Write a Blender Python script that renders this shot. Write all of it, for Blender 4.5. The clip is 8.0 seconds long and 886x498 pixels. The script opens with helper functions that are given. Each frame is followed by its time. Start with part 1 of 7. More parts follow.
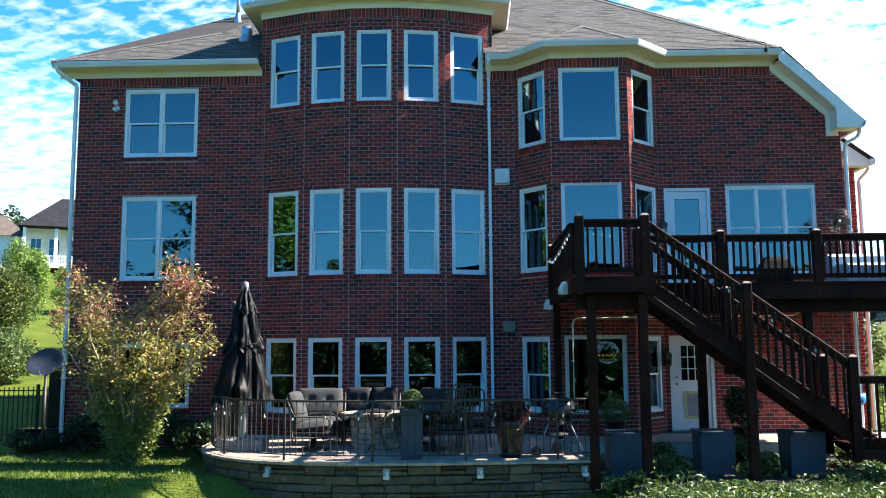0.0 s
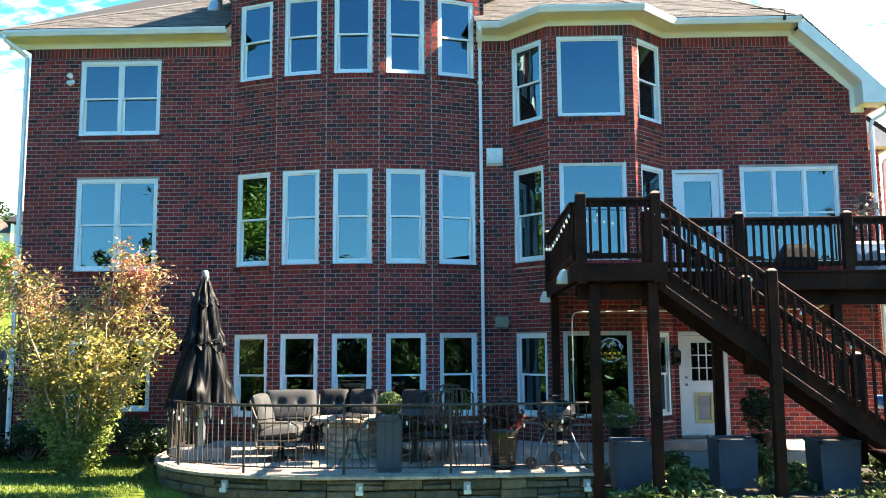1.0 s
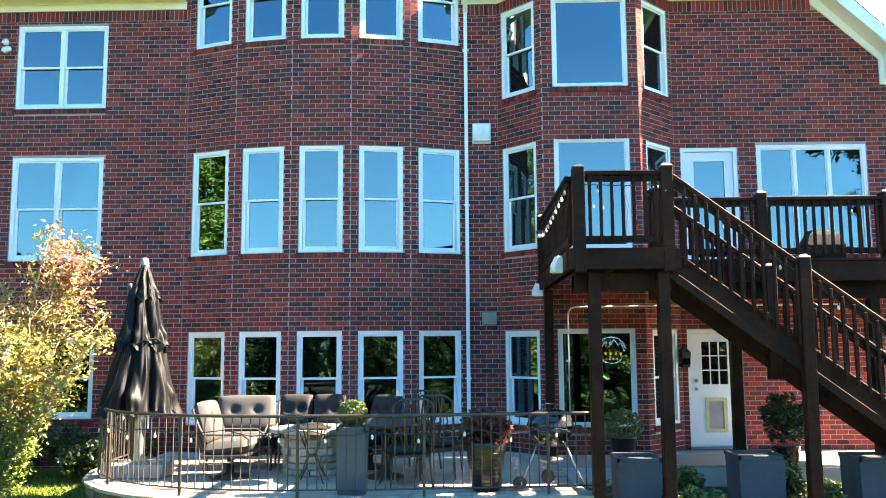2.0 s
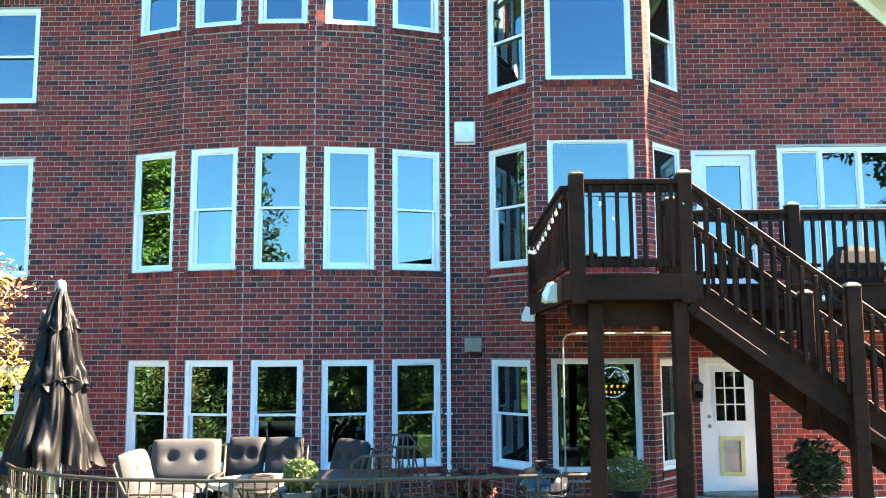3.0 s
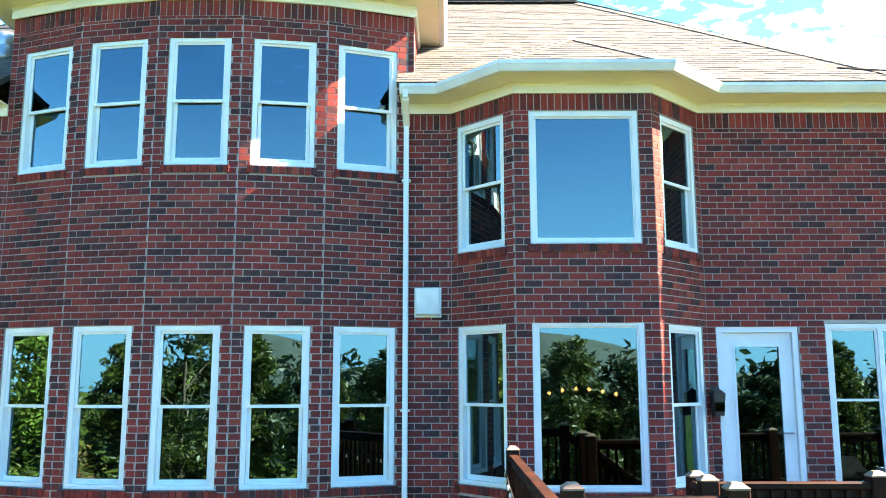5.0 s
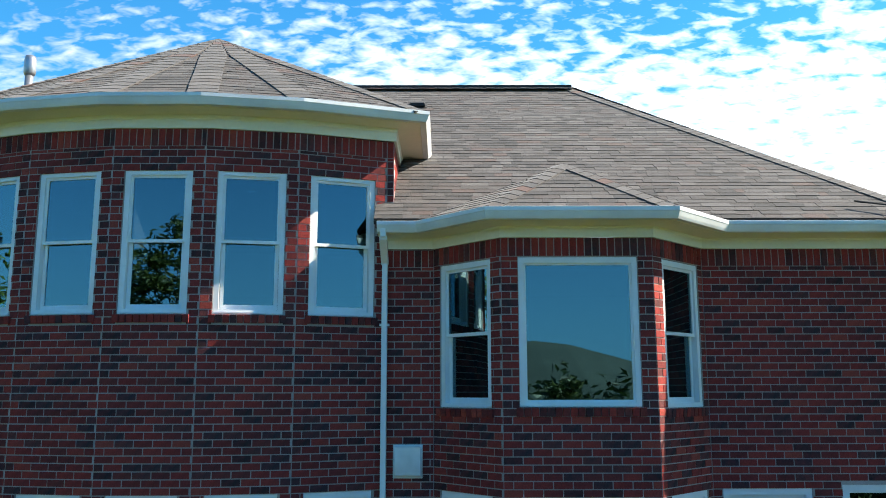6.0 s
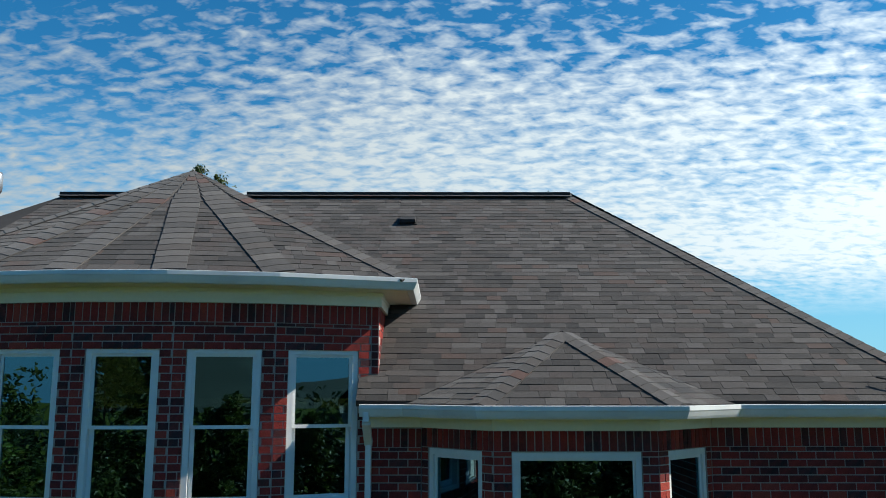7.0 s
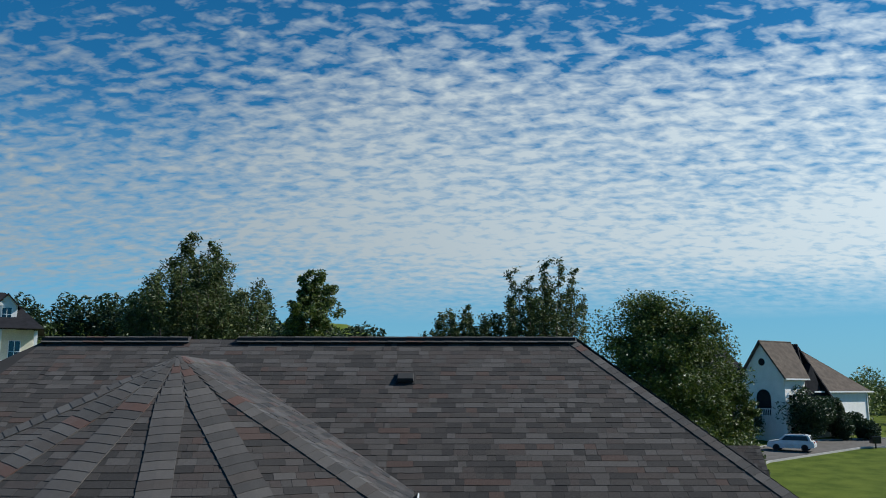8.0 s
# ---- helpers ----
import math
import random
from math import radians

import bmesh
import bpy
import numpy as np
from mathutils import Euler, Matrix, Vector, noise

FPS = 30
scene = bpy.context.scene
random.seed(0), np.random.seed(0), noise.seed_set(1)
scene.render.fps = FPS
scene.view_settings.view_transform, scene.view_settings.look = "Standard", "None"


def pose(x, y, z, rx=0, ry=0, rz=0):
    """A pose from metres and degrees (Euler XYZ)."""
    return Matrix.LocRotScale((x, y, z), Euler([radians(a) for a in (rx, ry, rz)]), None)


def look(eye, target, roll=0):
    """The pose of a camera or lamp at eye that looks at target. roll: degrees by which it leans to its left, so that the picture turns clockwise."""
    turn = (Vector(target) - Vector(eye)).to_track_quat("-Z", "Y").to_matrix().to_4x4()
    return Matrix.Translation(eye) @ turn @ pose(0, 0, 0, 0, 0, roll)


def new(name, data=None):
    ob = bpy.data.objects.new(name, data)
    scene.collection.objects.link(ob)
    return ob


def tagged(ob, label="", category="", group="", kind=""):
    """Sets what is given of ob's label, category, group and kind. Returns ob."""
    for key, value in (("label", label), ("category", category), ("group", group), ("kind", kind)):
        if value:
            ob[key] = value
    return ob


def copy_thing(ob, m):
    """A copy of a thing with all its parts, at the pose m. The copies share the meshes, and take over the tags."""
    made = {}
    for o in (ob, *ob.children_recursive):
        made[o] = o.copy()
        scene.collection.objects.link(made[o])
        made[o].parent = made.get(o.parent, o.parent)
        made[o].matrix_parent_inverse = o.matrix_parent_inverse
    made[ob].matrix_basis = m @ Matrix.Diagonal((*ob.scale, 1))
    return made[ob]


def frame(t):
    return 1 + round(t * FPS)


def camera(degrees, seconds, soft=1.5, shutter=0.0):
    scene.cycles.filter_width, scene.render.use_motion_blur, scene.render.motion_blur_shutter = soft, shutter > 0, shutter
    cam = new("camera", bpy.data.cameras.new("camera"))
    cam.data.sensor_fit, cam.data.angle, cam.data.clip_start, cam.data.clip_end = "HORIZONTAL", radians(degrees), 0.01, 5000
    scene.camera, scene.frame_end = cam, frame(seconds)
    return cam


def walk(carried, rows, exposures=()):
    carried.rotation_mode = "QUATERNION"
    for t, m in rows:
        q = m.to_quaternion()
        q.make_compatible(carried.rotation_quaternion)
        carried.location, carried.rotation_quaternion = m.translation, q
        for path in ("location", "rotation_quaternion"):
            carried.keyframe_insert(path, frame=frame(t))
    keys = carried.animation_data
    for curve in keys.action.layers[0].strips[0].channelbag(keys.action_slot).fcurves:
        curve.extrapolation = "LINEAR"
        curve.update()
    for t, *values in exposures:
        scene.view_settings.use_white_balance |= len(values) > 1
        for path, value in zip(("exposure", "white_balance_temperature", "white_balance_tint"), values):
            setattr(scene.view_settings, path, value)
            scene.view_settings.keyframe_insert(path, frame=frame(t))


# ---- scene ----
cam = camera(55.8, 8.0, soft=1.0)
PATH = [
    (0, (1.004, -18.013, 2.196), (0.938, -16.028, 2.431), -0.4),
    (0.5, (1.083, -17.213, 2.183), (1.02, -15.227, 2.414), -0.4),
    (1, (1.148, -16.34, 2.165), (1.09, -14.355, 2.397), -0.4),
    (1.5, (1.253, -15.443, 2.133), (1.2, -13.457, 2.362), -0.4),
    (3, (1.58, -12.737, 2.633), (1.546, -10.75, 2.861), -0.3),
    (3.5, (1.687, -11.943, 3.08), (1.661, -9.958, 3.318), -0.3),
    (4, (1.803, -11.244, 3.649), (1.779, -9.26, 3.896), -0.2),
    (5.5, (2.019, -9.818, 5.743), (2.015, -7.846, 6.076), -0.1),
    (6, (2.101, -9.559, 6.686), (2.102, -7.587, 7.018), -0.1),
    (6.5, (2.171, -9.326, 7.691), (2.176, -7.354, 8.023), 0.0),
    (7, (2.197, -9.147, 8.686), (2.204, -7.175, 9.018), 0.0),
    (7.5, (2.163, -8.982, 9.853), (2.172, -7.01, 10.185), 0.0),
    (8, (2.181, -8.953, 11.07), (2.192, -6.981, 11.404), 0.0),
]
walk(cam, [(t, look(eye, target, roll)) for t, eye, target, roll in PATH],
     exposures=[(0, 2.05, 6900, 12), (0.5, 2.5, 7500, 13), (1, 2.9, 8400, 14), (1.5, 3.35, 8900, 15), (3, 4.0, 9600, 18), (3.5, 4.1, 9700, 18), (4, 4.0, 9500, 18),
                (5.5, 2.85, 8300, 13), (6, 1.75, 7200, 10), (6.5, 1.0, 6600, 8), (7, 0.52, 6650, 8), (7.5, 0.18, 6450, 8), (8, 0.02, 6300, 8)])

# ---- sky, sun and exposure ----
SUN_EL, SUN_AZ = radians(40), radians(5)   # azimuth from +x towards +y
world = bpy.data.worlds.new("world")
scene.world = world
world.use_nodes = True


def build_sky():
    nt = world.node_tree
    N, L = nt.nodes, nt.links
    bg = N["Background"]
    bg.inputs[1].default_value = 0.088
    sky = N.new("ShaderNodeTexSky")
    sky.sky_type, sky.sun_disc = "NISHITA", False
    sky.sun_elevation, sky.sun_rotation = SUN_EL, radians(90) - SUN_AZ
    sky.altitude, sky.air_density, sky.dust_density, sky.ozone_density = 200, 1.0, 0.4, 2.0
    hs = N.new("ShaderNodeHueSaturation")
    hs.inputs["Saturation"].default_value = 1.08
    tn = N.new("ShaderNodeMix")
    tn.data_type, tn.blend_type = "RGBA", "MULTIPLY"
    tn.inputs["Factor"].default_value = 1.0
    L.new(sky.outputs[0], tn.inputs["A"])
    L.new(tn.outputs["Result"], hs.inputs["Color"])
    tc = N.new("ShaderNodeTexCoord")
    sep = N.new("ShaderNodeSeparateXYZ")
    L.new(tc.outputs["Generated"], sep.inputs[0])

    def m(op, a, b=None, clamp=False):
        n = N.new("ShaderNodeMath")
        n.operation, n.use_clamp = op, clamp
        for i, v in enumerate((a, b)):
            if v is None:
                continue
            if isinstance(v, (int, float)):
                n.inputs[i].default_value = v
            else:
                L.new(v, n.inputs[i])
        return n.outputs[0]

    # deeper blue on the clear side of the sky
    side = N.new("ShaderNodeMix")
    side.data_type = "RGBA"
    L.new(m("MULTIPLY", sep.outputs[1], -1.6, True), side.inputs["Factor"])
    side.inputs["A"].default_value, side.inputs["B"].default_value = (0.35, 0.80, 1.02, 1), (0.30, 0.66, 0.96, 1)
    L.new(side.outputs["Result"], tn.inputs["B"])

    zz = m("ADD", m("MAXIMUM", sep.outputs[2], 0.0), 0.23)
    com = N.new("ShaderNodeCombineXYZ")
    L.new(m("DIVIDE", sep.outputs[0], zz), com.inputs[0])
    L.new(m("DIVIDE", sep.outputs[1], zz), com.inputs[1])
    rot = N.new("ShaderNodeMapping")
    rot.inputs["Rotation"].default_value = (0, 0, radians(24))
    rot.inputs["Scale"].default_value = (0.8, 1.25, 1)
    L.new(com.outputs[0], rot.inputs[0])

    def noise_tex(scale, detail, rough, dist=0.0, vec=None):
        n = N.new("ShaderNodeTexNoise")
        n.inputs["Scale"].default_value, n.inputs["Detail"].default_value = scale, detail
        n.inputs["Roughness"].default_value, n.inputs["Distortion"].default_value = rough, dist
        L.new(vec or rot.outputs[0], n.inputs["Vector"])
        return n.outputs["Fac"]

    fine = noise_tex(24.0, 3.0, 0.55, 0.25)
    broad = noise_tex(1.3, 2.0, 0.5)
    # more cover low down and towards the sun
    cover = m("ADD", m("ADD", m("MULTIPLY", broad, 0.72), 0.085), m("MULTIPLY", sep.outputs[0], 0.13))
    band = m("MAXIMUM", m("SUBTRACT", 1.0, m("MULTIPLY", m("ABSOLUTE", m("SUBTRACT", sep.outputs[2], 0.19)), 4.2)), 0.0)
    cover = m("ADD", cover, m("MULTIPLY", band, 0.24))
    # thinner overhead
    cover = m("SUBTRACT", cover, m("MULTIPLY", m("MAXIMUM", m("SUBTRACT", sep.outputs[2], 0.27), 0.0), 0.34))
    # clear sky on the side away from the sun and the house
    cover = m("ADD", cover, m("MULTIPLY", m("MINIMUM", m("SUBTRACT", sep.outputs[1], 0.25), 0.0), 0.9))
    mask = m("MULTIPLY", m("SUBTRACT", m("ADD", fine, cover), 0.86), 2.5, True)
    low = m("MULTIPLY", m("SUBTRACT", sep.outputs[2], 0.078), 18.0, True)
    mask = m("MULTIPLY", m("MULTIPLY", mask, low), 0.9)
    # clouds scatter more light the nearer they stand to the sun
    dot = N.new("ShaderNodeVectorMath")
    dot.operation = "DOT_PRODUCT"
    L.new(tc.outputs["Generated"], dot.inputs[0])
    dot.inputs[1].default_value = (math.cos(SUN_EL) * math.cos(SUN_AZ), math.cos(SUN_EL) * math.sin(SUN_AZ), math.sin(SUN_EL))
    near_sun = m("POWER", m("MAXIMUM", m("MULTIPLY", m("ADD", dot.outputs["Value"], 0.35), 0.74), 0.0), 1.6)
    lum = m("ADD", m("MULTIPLY", near_sun, 9.6), 4.1)
    tint = N.new("ShaderNodeMix")
    tint.data_type, tint.blend_type = "RGBA", "MULTIPLY"
    tint.inputs["Factor"].default_value = 1.0
    tint.inputs["A"].default_value = (0.90, 1.0, 1.04, 1)
    L.new(lum, tint.inputs["B"])
    mix = N.new("ShaderNodeMix")
    mix.data_type = "RGBA"
    L.new(mask, mix.inputs["Factor"])
    hz = N.new("ShaderNodeMix")
    hz.data_type = "RGBA"
    L.new(m("MULTIPLY", m("SUBTRACT", 1.0, m("MULTIPLY", m("MAXIMUM", sep.outputs[2], 0.0), 3.0), True), 0.75), hz.inputs["Factor"])
    L.new(hs.outputs[0], hz.inputs["A"])
    hc = N.new("ShaderNodeMix")
    hc.data_type = "RGBA"
    L.new(m("ADD", m("MULTIPLY", sep.outputs[1], 0.6), 0.4, True), hc.inputs["Factor"])
    hc.inputs["A"].default_value, hc.inputs["B"].default_value = (1.25, 4.1, 7.4, 1), (2.5, 5.3, 7.6, 1)
    L.new(hc.outputs["Result"], hz.inputs["B"])
    L.new(hz.outputs["Result"], mix.inputs["A"])
    L.new(tint.outputs["Result"], mix.inputs["B"])
    L.new(mix.outputs["Result"], bg.inputs[0])


build_sky()
sun = new("sun", bpy.data.lights.new("sun", "SUN"))
sun.data.energy, sun.data.angle, sun.data.color = 5.0, radians(0.53), (1.0, 0.965, 0.90)
sun.matrix_world = look((math.cos(SUN_EL) * math.cos(SUN_AZ) * 60, math.cos(SUN_EL) * math.sin(SUN_AZ) * 60, math.sin(SUN_EL) * 60), (0, 0, 0))


# ---- materials ----
def mat(name, c1, c2=None, scale=3.0, rough=0.7, bump=0.0, grain=40.0, metal=0.0, ramp=None, stretch=None, spec=0.5, gv=0.28, mixr=0.35):
    """Two-scale noise between c1 and c2; ramp: colours picked piece by piece."""
    ma = bpy.data.materials.new(name)
    ma.use_nodes = True
    nt = ma.node_tree
    N, L = nt.nodes, nt.links
    bs = N["Principled BSDF"]
    bs.inputs["Roughness"].default_value, bs.inputs["Metallic"].default_value = rough, metal
    bs.inputs["Specular IOR Level"].default_value = spec
    c2 = c2 or tuple(v * 0.75 for v in c1)
    tc = N.new("ShaderNodeTexCoord")
    vec = tc.outputs["Object"]
    if stretch:
        mp = N.new("ShaderNodeMapping")
        mp.inputs["Scale"].default_value = stretch
        L.new(vec, mp.inputs[0])
        vec = mp.outputs[0]

    def nz(s, d):
        n = N.new("ShaderNodeTexNoise")
        n.inputs["Scale"].default_value, n.inputs["Detail"].default_value = s, d
        L.new(vec, n.inputs["Vector"])
        return n

    big, small = nz(scale, 4), nz(grain, 3)
    mx = N.new("ShaderNodeMix")
    mx.data_type = "RGBA"
    cr = N.new("ShaderNodeMapRange")
    cr.inputs["From Min"].default_value, cr.inputs["From Max"].default_value = 0.32, 0.68
    L.new(big.outputs["Fac"], cr.inputs["Value"])
    L.new(cr.outputs[0], mx.inputs["Factor"])
    mx.inputs["A"].default_value, mx.inputs["B"].default_value = (*c1, 1), (*c2, 1)
    col = mx.outputs["Result"]
    if ramp:
        oi, ge = N.new("ShaderNodeObjectInfo"), N.new("ShaderNodeNewGeometry")
        ad = N.new("ShaderNodeMath")
        L.new(oi.outputs["Random"], ad.inputs[0])
        L.new(ge.outputs["Random Per Island"], ad.inputs[1])
        fr = N.new("ShaderNodeMath")
        fr.operation = "FRACT"
        L.new(ad.outputs[0], fr.inputs[0])
        rp = N.new("ShaderNodeValToRGB")
        rp.color_ramp.interpolation = "CONSTANT"
        el = rp.color_ramp.elements
        while len(el) < len(ramp):
            el.new(0.5)
        for i, (p, c) in enumerate(ramp):
            el[i].position, el[i].color = p, (*c, 1)
        L.new(fr.outputs[0], rp.inputs[0])
        m2 = N.new("ShaderNodeMix")
        m2.data_type = "RGBA"
        m2.inputs["Factor"].default_value = 1 - mixr
        L.new(col, m2.inputs["A"])
        L.new(rp.outputs[0], m2.inputs["B"])
        col = m2.outputs["Result"]
    gr = N.new("ShaderNodeMix")
    gr.data_type, gr.blend_type = "RGBA", "MULTIPLY"
    gr.inputs["Factor"].default_value = 1.0
    gm = N.new("ShaderNodeMapRange")
    gm.inputs["To Min"].default_value, gm.inputs["To Max"].default_value = 1 - gv, 1 + gv
    L.new(small.outputs["Fac"], gm.inputs["Value"])
    L.new(col, gr.inputs["A"])
    L.new(gm.outputs[0], gr.inputs["B"])
    L.new(gr.outputs["Result"], bs.inputs["Base Color"])
    rr = N.new("ShaderNodeMapRange")
    rr.inputs["To Min"].default_value, rr.inputs["To Max"].default_value = max(0.02, rough - 0.12), min(1, rough + 0.12)
    L.new(big.outputs["Fac"], rr.inputs["Value"])
    L.new(rr.outputs[0], bs.inputs["Roughness"])
    if bump:
        b = N.new("ShaderNodeBump")
        b.inputs["Strength"].default_value, b.inputs["Distance"].default_value = 0.6, bump
        L.new(small.outputs["Fac"], b.inputs["Height"])
        L.new(b.outputs[0], bs.inputs["Normal"])
    return ma


def leafmat(name, ramp, scale=0.8):
    ma = mat(name, ramp[0][1], ramp[-1][1], scale, 0.45, 0, 20, ramp=ramp, mixr=0.22, spec=0.42)
    bs = ma.node_tree.nodes["Principled BSDF"]
    bs.inputs["Subsurface Weight"].default_value = 0.0
    nt = ma.node_tree
    tr = nt.nodes.new("ShaderNodeBsdfTranslucent")
    ms = nt.nodes.new("ShaderNodeMixShader")
    ms.inputs[0].default_value = 0.22
    src = bs.inputs["Base Color"].links[0].from_socket
    nt.links.new(src, tr.inputs["Color"])
    nt.links.new(bs.outputs[0], ms.inputs[1])
    nt.links.new(tr.outputs[0], ms.inputs[2])
    nt.links.new(ms.outputs[0], nt.nodes["Material Output"].inputs["Surface"])
    return ma


def glassmat(name, ior=2.2, tint=(0.20, 0.22, 0.22)):
    ma = bpy.data.materials.new(name)
    ma.use_nodes = True
    N, L = ma.node_tree.nodes, ma.node_tree.links
    N.remove(N["Principled BSDF"])
    gl, tr, fr, ms = (N.new("ShaderNodeBsdfGlossy"), N.new("ShaderNodeBsdfTransparent"), N.new("ShaderNodeFresnel"), N.new("ShaderNodeMixShader"))
    gl.inputs["Roughness"].default_value = 0.0
    gl.inputs["Color"].default_value = (0.48, 0.90, 1.0, 1)
    tr.inputs["Color"].default_value = (*tint, 1)
    fr.inputs["IOR"].default_value = ior
    nz, bp, tc = N.new("ShaderNodeTexNoise"), N.new("ShaderNodeBump"), N.new("ShaderNodeTexCoord")
    nz.inputs["Scale"].default_value = 1.3
    bp.inputs["Strength"].default_value, bp.inputs["Distance"].default_value = 0.05, 0.02
    L.new(tc.outputs["Object"], nz.inputs["Vector"])
    L.new(nz.outputs["Fac"], bp.inputs["Height"])
    L.new(bp.outputs[0], gl.inputs["Normal"])
    L.new(fr.outputs[0], ms.inputs[0])
    L.new(tr.outputs[0], ms.inputs[1])
    L.new(gl.outputs[0], ms.inputs[2])
    L.new(ms.outputs[0], N["Material Output"].inputs["Surface"])
    return ma


def glow(name, color, strength):
    ma = bpy.data.materials.new(name)
    ma.use_nodes = True
    bs = ma.node_tree.nodes["Principled BSDF"]
    bs.inputs["Base Color"].default_value = (*color, 1)
    bs.inputs["Emission Color"].default_value = (*color, 1)
    bs.inputs["Emission Strength"].default_value = strength
    return ma


BRICK = mat("brick", (0.265, 0.031, 0.025), (0.064, 0.017, 0.016), 12, 0.85, 0.006, 60, mixr=0.36, spec=0.2, gv=0.6, ramp=[
    (0.0, (0.30, 0.035, 0.028)), (0.15, (0.20, 0.028, 0.025)), (0.29, (0.35, 0.044, 0.033)), (0.41, (0.13, 0.024, 0.023)), (0.52, (0.265, 0.030, 0.025)),
    (0.63, (0.032, 0.029, 0.035)), (0.72, (0.165, 0.033, 0.029)), (0.80, (0.018, 0.018, 0.022)), (0.88, (0.095, 0.038, 0.037)), (0.93, (0.39, 0.062, 0.042))])
MORTAR = mat("mortar", (0.41, 0.345, 0.315), (0.31, 0.26, 0.24), 2, 0.95, 0.003, 90)
TRIM = mat("white_vinyl", (0.78, 0.78, 0.76), (0.70, 0.70, 0.68), 2.5, 0.45, 0, 30, gv=0.05)
FRIEZE = mat("cream_paint", (0.80, 0.78, 0.66), (0.74, 0.72, 0.60), 1.6, 0.6, 0, 25, gv=0.05)
SOFFIT = mat("soffit_paint", (0.77, 0.735, 0.58), (0.69, 0.655, 0.52), 1.6, 0.6, 0, 25, gv=0.05)
GUTTER = mat("gutter_aluminium", (0.70, 0.72, 0.71), (0.58, 0.60, 0.60), 2.0, 0.4, 0, 25, gv=0.05)
GLASS = glassmat("window_glass")
SHINGLE = mat("asphalt_shingle", (0.047, 0.041, 0.038), (0.027, 0.0245, 0.024), 3, 0.93, 0.006, 90, mixr=0.18, spec=0.2, gv=0.65, ramp=[
    (0.0, (0.049, 0.0435, 0.040)), (0.17, (0.071, 0.064, 0.060)), (0.32, (0.036, 0.033, 0.0315)), (0.48, (0.057, 0.046, 0.042)), (0.61, (0.027, 0.0255, 0.025)),
    (0.73, (0.061, 0.056, 0.053)), (0.85, (0.088, 0.081, 0.076)), (0.94, (0.072, 0.047, 0.039))])
CAPSHINGLE = mat("cap_shingle", (0.078, 0.072, 0.068), (0.056, 0.052, 0.050), 5, 0.93, 0.004, 160, mixr=0.25, spec=0.2, gv=0.5, ramp=[
    (0.0, (0.080, 0.074, 0.070)), (0.28, (0.054, 0.051, 0.049)), (0.52, (0.102, 0.094, 0.088)), (0.76, (0.070, 0.060, 0.054)), (0.90, (0.100, 0.050, 0.038))])
for _m in (SHINGLE, CAPSHINGLE):
    _b = _m.node_tree.nodes["Principled BSDF"]
    _b.inputs["Sheen Weight"].default_value, _b.inputs["Sheen Roughness"].default_value = 0.15, 0.4
FELT = mat("roof_felt", (0.03, 0.028, 0.027), None, 3, 0.95)
DECK = mat("stained_wood", (0.042, 0.0120, 0.0062), (0.014, 0.0050, 0.0032), 2.2, 0.62, 0.003, 26, spec=0.10, gv=0.5)
WORN = mat("worn_wood", (0.30, 0.19, 0.13), (0.18, 0.11, 0.08), 6, 0.8, 0.002, 40)
STONE = mat("fieldstone", (0.120, 0.092, 0.056), (0.028, 0.026, 0.016), 7, 0.9, 0.03, 20, gv=0.6, mixr=0.55, ramp=[
    (0, (0.120, 0.095, 0.062)), (0.2, (0.050, 0.046, 0.031)), (0.4, (0.165, 0.125, 0.080)), (0.6, (0.085, 0.075, 0.052)), (0.78, (0.20, 0.150, 0.098)), (0.9, (0.060, 0.062, 0.043))])
PITSTONE = mat("ledge_stone", (0.46, 0.37, 0.29), (0.28, 0.23, 0.19), 6, 0.9, 0.012, 30, gv=0.4, mixr=0.4, ramp=[
    (0, (0.46, 0.36, 0.27)), (0.3, (0.28, 0.23, 0.19)), (0.55, (0.56, 0.47, 0.37)), (0.8, (0.36, 0.27, 0.20))])
CAPSTONE = mat("cap_stone", (0.40, 0.32, 0.24), (0.22, 0.18, 0.14), 5, 0.88, 0.012, 26, gv=0.45)
PAVER = mat("paver", (0.34, 0.25, 0.20), (0.26, 0.20, 0.17), 2, 0.85, 0.003, 50, mixr=0.4, ramp=[
    (0, (0.34, 0.25, 0.20)), (0.3, (0.29, 0.22, 0.18)), (0.6, (0.38, 0.28, 0.22)), (0.8, (0.27, 0.22, 0.19))])
CONCRETE = mat("concrete", (0.40, 0.38, 0.35), (0.32, 0.31, 0.29), 1.5, 0.9, 0.003, 40)
IRON = mat("dark_iron", (0.045, 0.040, 0.036), (0.075, 0.062, 0.052), 8, 0.5, 0.001, 80, metal=0.6)
BLACKCLOTH = mat("black_canvas", (0.0020, 0.0020, 0.0024), (0.0035, 0.0035, 0.0040), 2, 0.5, 0.002, 300, spec=0.16)
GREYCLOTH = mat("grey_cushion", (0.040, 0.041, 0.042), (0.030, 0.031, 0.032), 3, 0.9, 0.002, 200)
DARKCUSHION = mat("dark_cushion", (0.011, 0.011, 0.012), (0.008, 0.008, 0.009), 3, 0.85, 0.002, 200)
PLASTIC = mat("white_plastic", (0.75, 0.76, 0.72), None, 5, 0.35, gv=0.05)
GREYMETAL = mat("grey_metal", (0.42, 0.43, 0.44), (0.34, 0.35, 0.36), 4, 0.35, 0, 50, metal=0.8, gv=0.05)
ENAMEL = mat("black_enamel", (0.012, 0.013, 0.015), (0.02, 0.02, 0.022), 3, 0.12)
